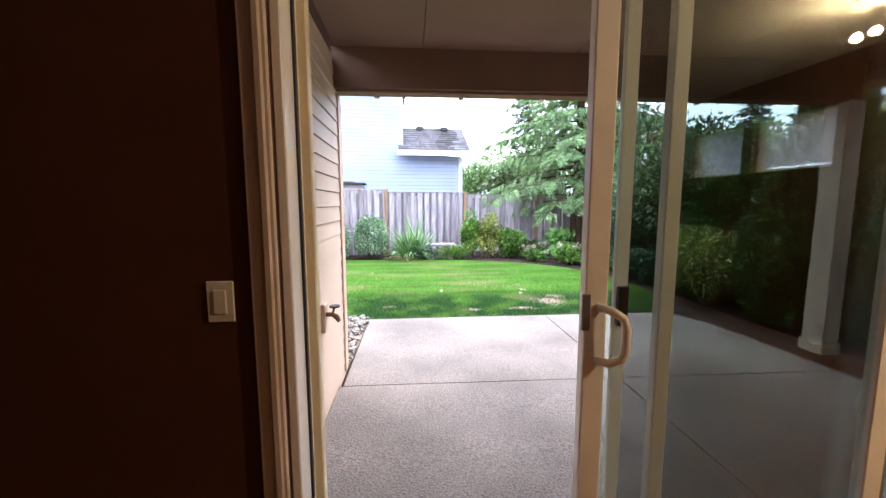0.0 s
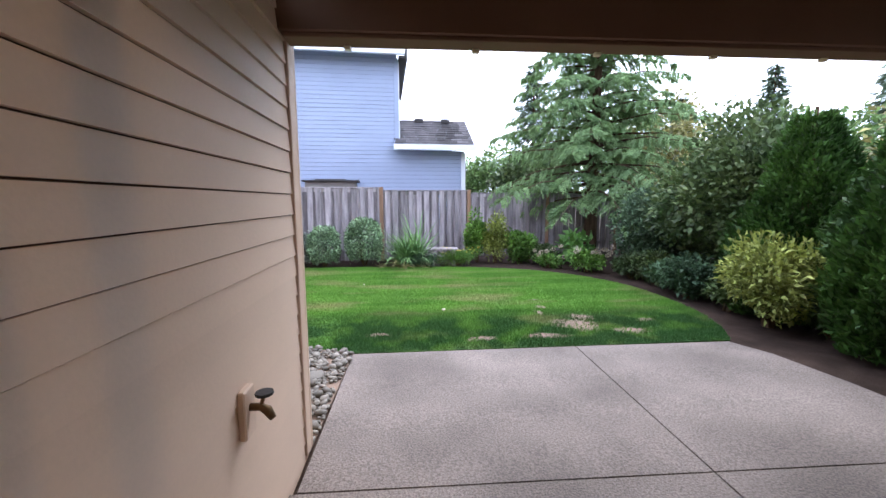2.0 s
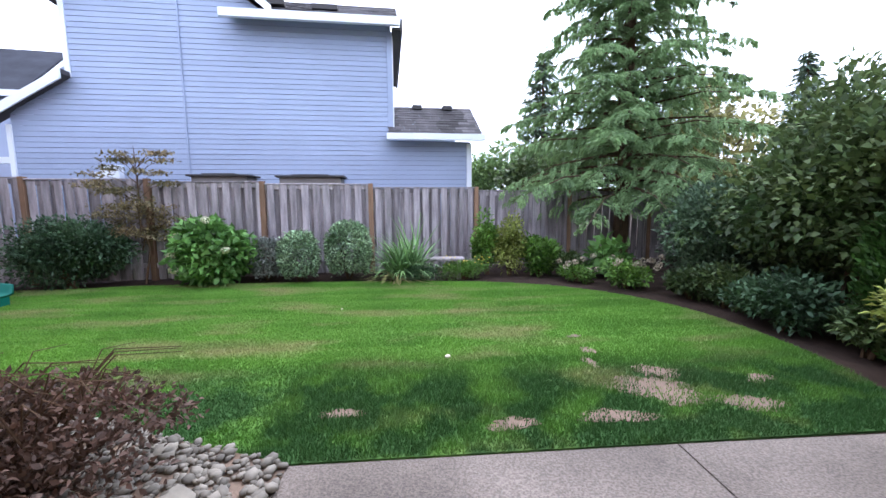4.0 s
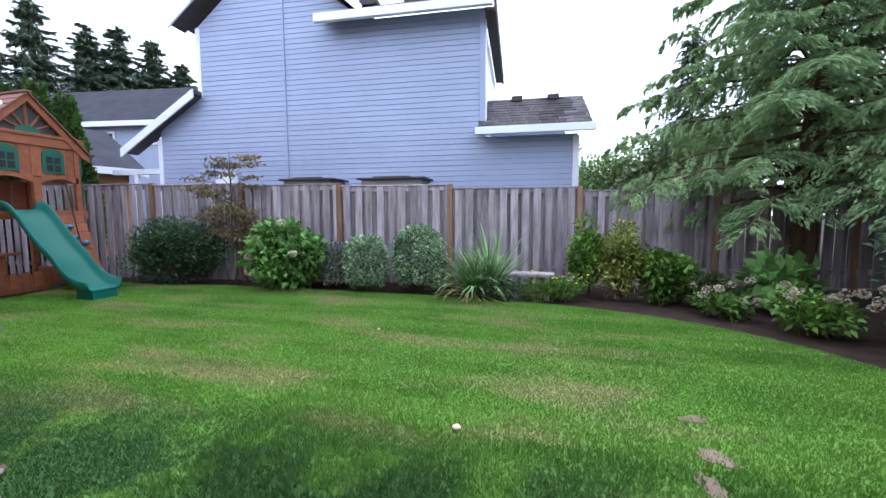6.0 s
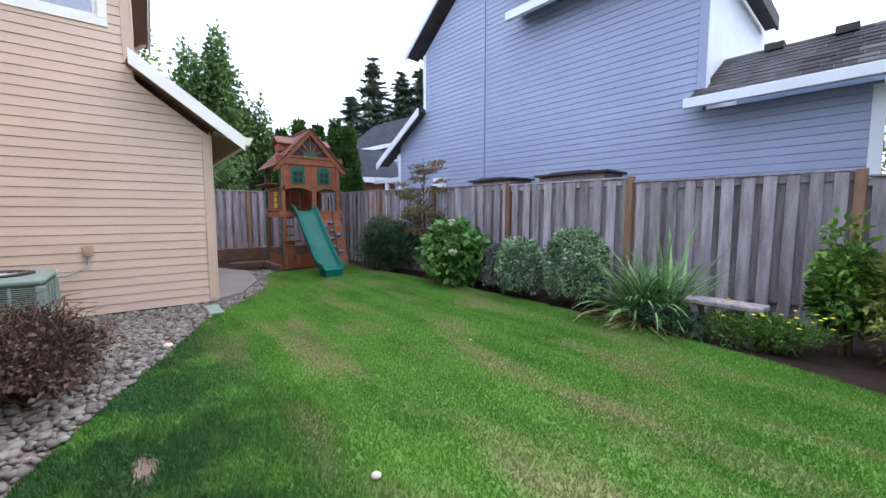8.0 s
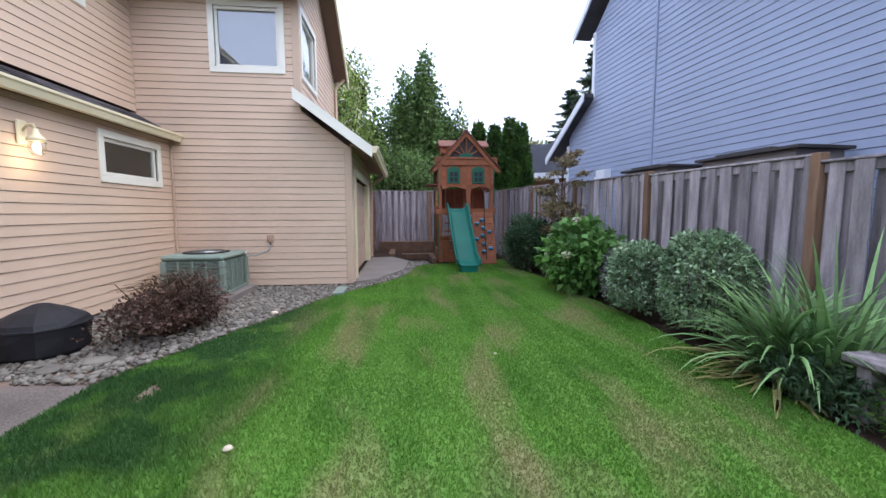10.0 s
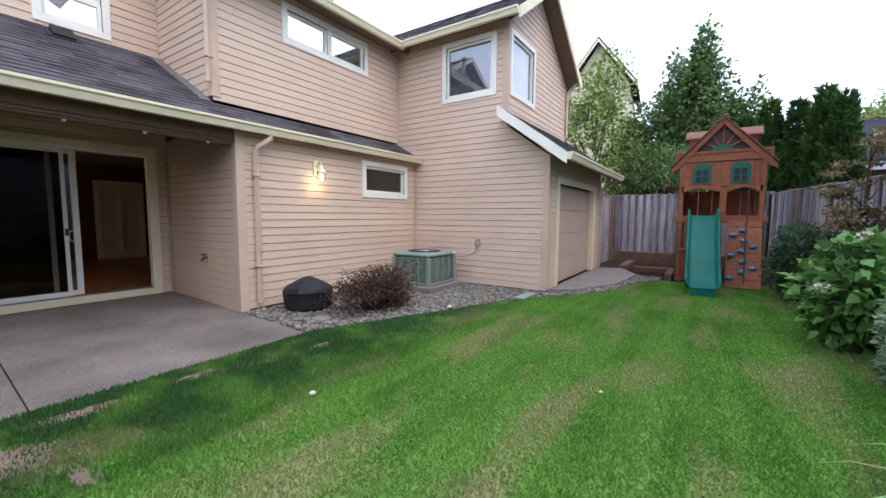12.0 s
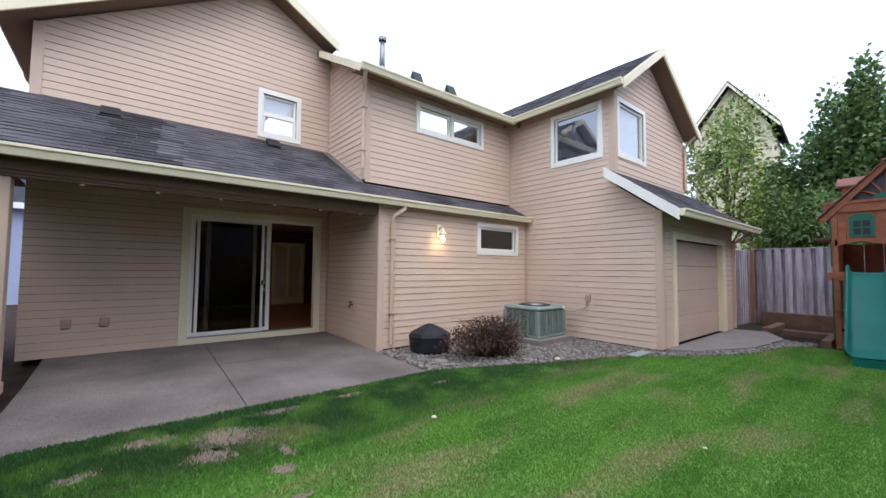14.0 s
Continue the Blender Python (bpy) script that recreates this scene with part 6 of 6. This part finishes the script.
def arborvitae(label, x, y, r, h, n, seed, group="arborvitae"):
    rng = np.random.default_rng(seed)
    t = thing("arborvitae", label, "conifer", group)
    u = rng.uniform(0, 1, n)
    zf = 1 - np.sqrt(1 - u * 0.985)
    prof = np.where(zf < 0.3, 0.86 + 0.47 * zf, np.power(np.clip((1 - zf) / 0.7, 0, 1), 0.85))
    a = rng.uniform(0, 6.283, n)
    wob = 1 + 0.1 * np.sin(5 * a + 9 * zf) + 0.07 * np.sin(9 * a - 14 * zf) + rng.normal(0, 0.05, n)
    rr = r * prof * wob * rng.uniform(0.72, 1.03, n)
    P = np.stack([x + rr * np.cos(a), y + rr * np.sin(a), -0.05 + zf * h], 1)
    D = np.stack([np.cos(a) * 0.7, np.sin(a) * 0.7, np.full(n, 0.8)], 1) + rng.normal(size=(n, 3)) * 0.45
    part("crown", leaves("arborvitae_crown", P, D, rng.uniform(0.05, 0.10, n) * max(1, h / 2.8), 0.42, L_THUJA, rng, up=0.0), L_THUJA, t)
    part("trunk", Geo().tube([(x, y, -0.1), (x, y, h * 0.9)], [0.09, 0.02], 7), M_BARK, t)
    return t


def conifer(label, x, y, h, r, whorls, per, sprays, size, material, seed, droop=0.5, start=0.06, group="conifers", name="conifer", tipup=0.15, wide=0.32, fill=0):
    """A trunk with whorls of drooping limbs that carry flat needle sprays."""
    rng = np.random.default_rng(seed)
    t = thing(name, label, "conifer", group)
    g = Geo()
    g.tube([(x, y, -0.1), (x + 0.02 * h * 0.3, y, h * 0.5), (x, y, h)], [0.022 * h, 0.013 * h, 0.004 * h], 8)
    PP, DD, SS = [], [], []
    lim = Geo()
    for w in range(whorls):
        f = start + (0.985 - start) * w / (whorls - 1)
        z0 = f * h + rng.uniform(-0.4, 0.4) * h / whorls
        for b in range(per):
            z0 += rng.uniform(-0.25, 0.25) * h / whorls
            a = 6.283 * b / per + w * 2.4 + rng.uniform(-0.4, 0.4)
            L = r * (1 - f) ** 0.85 * rng.uniform(0.72, 1.12) + 0.05 * r
            s = np.linspace(0, 1, 7)
            px = x + np.cos(a) * L * s
            py = y + np.sin(a) * L * s
            pz = z0 + L * (0.18 * s - droop * s * s + tipup * s ** 4)
            lim.tube([(px[i], py[i], pz[i]) for i in (0, 2, 4, 6)], [0.008 * L + 0.01, 0.006 * L + 0.006, 0.004 * L + 0.003, 0.003], 4)
            m = max(6, int(sprays * (0.25 + L / r)))
            q = rng.uniform(0.02, 1.02, m)
            off = rng.uniform(-1, 1, m) * wide * L * (1.05 - q) * np.minimum(1, q * 3) + rng.normal(0, 0.02 * L, m)
            X = np.interp(q, s, px) - np.sin(a) * off
            Y = np.interp(q, s, py) + np.cos(a) * off
            Z = np.interp(q, s, pz) - np.abs(off) * 0.25 - rng.uniform(0, 0.06, m) * L ** 0.5
            PP.append(np.stack([X, Y, Z], 1))
            DD.append(np.stack([np.cos(a) - np.sin(a) * off / (0.35 * L + 1e-6) * 0.8, np.sin(a) + np.cos(a) * off / (0.35 * L + 1e-6) * 0.8, np.full(m, -0.45)], 1) + rng.normal(size=(m, 3)) * 0.25)
            SS.append(np.full(m, size) * rng.uniform(0.6, 1.3, m))
    if fill:
        k = fill
        f = rng.uniform(start, 0.97, k)
        a = rng.uniform(0, 6.283, k)
        rr = r * (1 - f) ** 0.85 * rng.uniform(0.05, 0.55, k)
        PP.append(np.stack([x + rr * np.cos(a), y + rr * np.sin(a), f * h - 0.15 * rr], 1))
        DD.append(np.stack([np.cos(a), np.sin(a), np.full(k, -0.7)], 1) + rng.normal(size=(k, 3)) * 0.5)
        SS.append(np.full(k, size * 1.3) * rng.uniform(0.7, 1.3, k))
    P, D, S = np.concatenate(PP), np.concatenate(DD), np.concatenate(SS)
    part("crown", leaves(name + "_crown", P, D, S, 0.34, material, rng, up=0.8, fold=0.05), material, t)
    part("trunk", g, M_BARK, t)
    part("branchwork", lim, M_BARK, t)
    return t


def broad_tree(label, x, y, h, radii, n, size, material, seed, group="broadleaf trees", nl=26, name="tree", trunk=0.12, flat=1.0):
    rng = np.random.default_rng(seed)
    t = thing(name, label, "tree", group)
    rx, ry, rz = radii
    cz = h - rz
    C, R = lumps(rng, (x, y, cz), (rx, ry, rz), nl, 0.72)
    R = R * 0.72 * np.array([1, 1, flat])
    P, d = shell_points(rng, C, R, n, 0.35)
    D = d + rng.normal(size=d.shape) * 0.8
    part("crown", leaves(name + "_crown", P, D, rng.uniform(0.6, 1.3, n) * size, 0.6, material, rng), material, t)
    g = Geo()
    g.tube([(x, y, -0.1), (x + 0.1, y + 0.05, cz * 0.5), (x, y, cz)], [trunk, trunk * 0.75, trunk * 0.4], 8)
    part("trunk", g, M_BARK, t)
    g = Geo()
    for i in range(12):
        c = C[i % len(C)]
        z0 = cz * rng.uniform(0.45, 0.95)
        g.tube([(x, y, z0), (x + (c[0] - x) * 0.55, y + (c[1] - y) * 0.55, z0 + (c[2] - z0) * 0.6), tuple(c)], [trunk * 0.4, trunk * 0.22, 0.01], 5)
    part("branchwork", g, M_BARK, t)
    return t


def blade_clump(name, label, x, y, n, length, width, material, seed, flat=0.6, category="plant", base=-0.08, dead=0):
    """Long arching blades from one crown."""
    rng = np.random.default_rng(seed)
    t = thing(name, label, category)
    for nm, m, count in (("foliage", material, n), ("withered_foliage", L_AUT, dead)):
        if not count:
            continue
        V, Fc = [], []
        for i in range(count):
            a = rng.uniform(0, 6.283)
            L = length * rng.uniform(0.6, 1.1)
            e = rng.uniform(0.55, 1.45) if nm == "foliage" else rng.uniform(0.1, 0.5)
            p = np.array([x + rng.normal(0, 0.07), y + rng.normal(0, 0.07), base])
            side = np.array([-math.sin(a), math.cos(a), 0])
            w = width * rng.uniform(0.7, 1.2)
            k0 = len(V)
            seg = 7
            for s in range(seg + 1):
                ww = w * (1 - (s / seg) ** 2) * 0.5 + 0.001
                V += [p - side * ww, p + side * ww]
                step = L / seg
                p = p + step * np.array([math.cos(a) * math.cos(e), math.sin(a) * math.cos(e), math.sin(e)])
                p[2] = max(p[2], base + 0.03)
                e -= flat * rng.uniform(0.25, 0.5) * (0.3 + s / seg)
            for s in range(seg):
                q = k0 + 2 * s
                Fc.append((q, q + 1, q + 3, q + 2))
        part(nm, raw_mesh(name, np.array(V), np.array(Fc), m), m, t)
    return t


def flower_heads(parent, places, r, material, seed, n=70, label=""):
    rng = np.random.default_rng(seed)
    for c in places:
        d = unit(rng.normal(size=(n, 3)))
        P = np.array(c) + d * r * np.array([1, 1, 0.75]) * 0.85
        part("flower_head", leaves("flower_head", P, np.cross(d, rng.normal(size=(n, 3))), np.full(n, r * 0.55), 0.8, material, rng), material, parent, label)


# back bed, from the play set towards the cedar
shrub("laurel_bush", "broad dark green laurel bush in front of the fence", -6.3, 11.0, (1.2, 0.6, 0.66), 14000, 0.075, L_LAUREL, 101, 0.45, 22)
t = broad_tree("slender bronze-leaved Japanese maple by the fence", -5.2, 11.3, 1.95, (1.05, 0.5, 0.8), 2600, 0.055, L_MAPLE, 102, "", 30, "maple_tree", 0.022, flat=0.16)
rng = np.random.default_rng(31)
C, R = lumps(rng, (-5.15, 11.3, 2.05), (1.15, 0.45, 0.7), 18, 0.85)
Q, d = shell_points(rng, C, R * np.array([0.55, 0.55, 0.10]), 1900, 0.1)
part("upper_crown", leaves("maple_upper_crown", Q, d + rng.normal(size=d.shape) * 0.8, rng.uniform(0.035, 0.075, 1900), 0.6, L_MAPLE, rng), L_MAPLE, t)
g = Geo()
g.tube([(-5.2, 11.3, 1.0), (-5.17, 11.28, 1.7), (-5.2, 11.3, 2.55)], [0.016, 0.012, 0.004], 6)
for c in C:
    g.tube([(-5.2, 11.3, c[2] - 0.3), (-5.2 + (c[0] + 5.2) * 0.5, 11.3 + (c[1] - 11.3) * 0.5, c[2] - 0.08), tuple(c)], [0.008, 0.005, 0.002], 5)
part("upper_branchwork", g, M_BARK, t)
hyd = shrub("hydrangea", "round green hydrangea with cream flower heads", -3.9, 11.1, (0.84, 0.62, 0.60), 4300, 0.15, L_HYD, 103, 0.66, 26, droop=0.45, inner=0.75, category="shrub")
flower_heads(hyd, [(-4.35, 10.72, 0.52), (-4.3, 10.66, 0.26), (-3.35, 10.62, 0.62), (-4.3, 10.85, 0.86), (-3.85, 11.0, 1.15)], 0.085, M_PETAL, 7, label="cream hydrangea flower head")
clipped_bush("silver_bush", "small silvery grey clipped bush", -2.88, 11.32, (0.33, 0.33, 0.42), 5200, 0.05, L_SILV, 104)
clipped_bush("clipped_bush", "variegated clipped round bush in the bed", -2.2, 11.12, (0.385, 0.38, 0.49), 6200, 0.055, L_VARI, 105, "variegated bushes")
clipped_bush("clipped_bush", "taller variegated round bush by the fence post", -1.27, 11.3, (0.46, 0.44, 0.58), 8200, 0.055, L_VARI, 106, "variegated bushes")
blade_clump("daylily_clump", "arching green strap leaves of a large daylily", -0.25, 11.2, 250, 1.05, 0.043, L_BLADE, 107, 0.72, dead=70)
blade_clump("iris_clump", "upright green iris leaves behind the daylily", 0.0, 11.35, 70, 1.35, 0.045, L_BLADE, 108, 0.25)
shrub("low_herb", "low green herb with small yellow flowers", 1.05, 11.05, (0.6, 0.3, 0.2), 3600, 0.07, L_LOW, 109, 0.18, 16, droop=-0.5, category="plant")
shrub("low_herb", "low dark green ground cover below the daylily", 0.2, 10.95, (0.5, 0.22, 0.16), 2000, 0.06, L_LAUREL, 110, 0.3, 12, category="plant")
shrub("bed_shrub", "upright green shrub with loose twigs by the fence", 1.6, 11.5, (0.38, 0.34, 0.66), 2600, 0.085, L_LOW, 111, 0.5, 14)
shrub("bed_shrub", "yellow-green variegated shrub by the fence", 2.05, 11.35, (0.38, 0.32, 0.64), 2600, 0.085, L_YEL, 112, 0.42, 14)
shrub("bed_shrub", "loose green shrub in the corner bed", 2.65, 11.2, (0.46, 0.38, 0.48), 2400, 0.10, L_LOW, 113, 0.55, 14)
shrub("bed_shrub", "low dark green shrub under the cedar", 3.2, 11.1, (0.4, 0.35, 0.3), 1300, 0.08, L_VIB, 114, 0.5, 12)
shrub("big_leaf_hydrangea", "bright green hydrangea with very large leaves", 4.0, 10.9, (0.45, 0.42, 0.44), 260, 0.22, L_HYD, 115, 0.6, 12, droop=0.2)
fl = shrub("sedum", "low plant with faded cream flower heads", 3.8, 9.9, (0.5, 0.42, 0.28), 900, 0.09, L_LOW, 116, 0.5, 12, category="plant")
rng = np.random.default_rng(6)
flower_heads(fl, [(3.8 + rng.uniform(-0.5, 0.5), 9.85 + rng.uniform(-0.4, 0.35), rng.uniform(0.28, 0.5)) for _ in range(13)], 0.06, M_PINKPETAL, 8, 40, "faded cream flower cluster")
fl = shrub("sedum", "low straggling plant with pale flower heads", 3.15, 10.5, (0.4, 0.3, 0.2), 600, 0.08, L_LOW, 117, 0.5, 10, category="plant")
flower_heads(fl, [(3.15 + rng.uniform(-0.35, 0.35), 10.45 + rng.uniform(-0.25, 0.25), rng.uniform(0.15, 0.34)) for _ in range(8)], 0.06, M_PINKPETAL, 9, 30, "faded cream flower cluster")
flw = bpy.data.objects["low_herb"]
for i in range(22):
    part("blossom", Geo().lathe((1.05 + rng.uniform(-0.5, 0.5), 11.0 + rng.uniform(-0.2, 0.2), rng.uniform(0.2, 0.36)), [(0.004, 0), (0.022, 0.008), (0.006, 0.016)], 6), M_GOLD, flw, "small yellow blossom")
# right-hand bed
deodar("large deodar cedar with drooping grey-green limbs", 5.2, 12.75, 10.6, 4.2, 26, 8, 2300, 120)
shrub("viburnum", "large viburnum with dark green and reddish leaves", 5.5, 7.7, (1.4, 1.4, 1.5), 24000, 0.105, L_VIB, 121, 0.62, 34, group="tall shrubs")
shrub("viburnum", "large rounded grey-green viburnum beside the lawn", 5.25, 9.5, (1.1, 1.1, 1.02), 19000, 0.085, L_GREY, 122, 0.55, 28, group="tall shrubs")
shrub("viburnum", "tall dark shrub behind the bed", 6.4, 8.9, (0.9, 1.2, 1.6), 9000, 0.12, L_VIB, 123, 0.6, 22, group="tall shrubs")
for i, (x, y, s) in enumerate(((4.5, 8.5, 1.0), (4.35, 9.05, 0.8), (4.4, 6.65, 0.85))):
    shrub("low_shrub", "low dark green shrub at the lawn edge", x, y, (0.42 * s, 0.5 * s, 0.32 * s), 2200, 0.08, L_VIB, 260 + i, 0.5, 12, group="low shrubs at the lawn edge")
shrub("low_shrub", "low dark green shrub at the lawn edge", 4.4, 7.5, (0.5, 0.7, 0.34), 3200, 0.08, L_LAUREL, 124, 0.5, 14)
shrub("variegated_shrub", "pale yellow-green variegated shrub beside the patio", 4.35, 5.95, (0.58, 0.58, 0.64), 6500, 0.085, L_YEL, 125, 0.42, 20)
shrub("low_shrub", "green leafy shrub beside the patio", 4.75, 5.55, (0.45, 0.5, 0.42), 2200, 0.09, L_VIB, 126, 0.45, 14)
arborvitae("dense dark green columnar arborvitae beside the patio", 5.05, 6.25, 0.76, 2.95, 34000, 130)
arborvitae("dense dark green columnar arborvitae beside the patio", 4.85, 4.75, 0.7, 3.4, 30000, 131)
arborvitae("dense dark green columnar arborvitae beside the patio", 4.95, 3.4, 0.7, 3.4, 18000, 132)
arborvitae("dense dark green columnar arborvitae beside the patio", 5.0, 2.0, 0.7, 3.4, 16000, 133)
arborvitae("dense dark green columnar arborvitae beside the patio", 5.3, 0.6, 0.75, 3.5, 16000, 134)
# barberry by the pebbles
shrub("barberry", "burgundy barberry bush on the pebbles", -1.98, 5.42, (0.74, 0.46, 0.31), 6500, 0.045, L_BARB, 140, 0.5, 26, spread=0.75, stems=22, inner=0.4)
g = Geo()
rng = np.random.default_rng(12)
for i in range(70):
    a, L = rng.uniform(0, 6.28), rng.uniform(0.4, 0.75)
    x, y = -2.15 + rng.uniform(-0.35, 0.35), 5.42 + rng.uniform(-0.2, 0.2)
    g.tube([(x, y, 0.2), (x + 0.5 * L * math.cos(a), y + 0.35 * L * math.sin(a), 0.2 + 0.55 * L), (x + L * math.cos(a), y + 0.6 * L * math.sin(a), 0.25 + 0.45 * L)], [0.006, 0.004, 0.002], 4)
tagged(part("twig_tangle", g, M_BARK, bpy.data.objects["barberry"]), "arching brown twigs", kind="stuff")

# beyond the fences
for i, (x, y, h) in enumerate(((-12.5, 10.35, 4.9), (-12.2, 10.9, 5.3), (-11.85, 11.45, 5.1), (-11.3, 11.85, 5.25), (-10.75, 12.1, 4.9))):
    arborvitae("tall arborvitae of a dense hedge behind the fence", x, y, 0.52, h, 12000, 150 + i, "hedge behind the play set")
for i, (x, y, h, r) in enumerate(((-46.3, 32.5, 22.3, 5.2), (-44.3, 35.7, 20.6, 4.8), (-42.6, 37.6, 21.2, 5.0), (-41.0, 40.0, 20.6, 4.8), (-39.2, 42.0, 18.6, 4.6), (-50, 31, 18, 5.0), (-47.0, 38.5, 18, 5.0))):
    conifer("tall dark fir far behind the houses", x, y, h, r * 1.3, 30, 6, 230, 0.46, L_FIR, 170 + i, 0.3, 0.12, "far firs", fill=2500)
for i, (x, y, h, r) in enumerate(((-16.8, 9.25, 9.0, 1.4), (-17.3, 8.3, 8.3, 1.5), (-18.6, 6.6, 6.6, 2.0), (-17.8, 10.4, 6.9, 1.6))):
    broad_tree("tall narrow green tree behind the fence", x, y, h, (r * 0.75, r * 0.75, h * 0.46), 9000, 0.2, L_TREE, 180 + i, "tall trees behind the fence", 46)
broad_tree("light green leafy tree behind the garage", -14.3, 5.7, 8.2, (2.1, 1.9, 3.6), 5600, 0.15, L_CHERRY, 190)
broad_tree("light green leafy tree behind the fence", -14.6, 8.2, 4.6, (1.7, 1.6, 1.8), 6500, 0.14, L_TREE, 191)
broad_tree("leafy tree behind the fence corner", -18.5, 11.0, 5.2, (2.4, 2.2, 1.9), 4000, 0.2, L_TREE, 192)
broad_tree("distant tree on the rise behind the roofs", -36.0, 20.0, 8.5, (6, 5, 3), 4000, 0.45, L_AUT, 193)
for i, (x, y, h, r) in enumerate(((-57, 20.5, 14.0, 5.0), (-56, 24.5, 15.0, 5.5), (-55, 28.0, 13.0, 5.0), (-58, 16.0, 12.0, 5.0))):
    broad_tree("distant tree on the rise behind the roofs", x, y, h, (r, r, h * 0.45), 5000, 0.5, (L_TREE, L_CHERRY)[i % 2], 240 + i)
broad_tree("distant tree on the rise behind the roofs", -30.0, 24.0, 7.0, (4, 4, 2.6), 3200, 0.4, L_TREE, 194)
for i, (x, y, h, r, m) in enumerate(((9.5, 15.5, 5.2, 2.6, L_AUT), (12.5, 13.0, 4.7, 2.6, L_TREE), (12.0, 9.0, 4.2, 2.4, L_AUT), (11.0, 5.5, 3.8, 2.2, L_TREE), (6.0, 20.5, 4.6, 3.0, L_TREE), (3.2, 23.0, 4.4, 2.4, L_TREE), (9.0, 21.0, 6.0, 3.0, L_TREE), (4.6, 17.0, 3.6, 1.6, L_VIB), (1.5, 36.0, 8.2, 3.0, L_AUT))):
    broad_tree("leafy tree beyond the back fence", x, y, h, (r, r, h * 0.42), 4600, 0.2, m, 200 + i)
for i, (x, y, h, r) in enumerate(((7.2, 25.0, 9.4, 2.6), (20.0, 22.5, 8.8, 2.2), (25.5, 21.0, 9.5, 2.4), (16.5, 25.0, 7.6, 2.0), (28.0, 16.5, 9.0, 2.4))):
    conifer("dark fir beyond the back fence", x, y, h, r, 40, 6, 34, 0.36, L_FIR, 220 + i, 0.28, 0.1, "far firs")
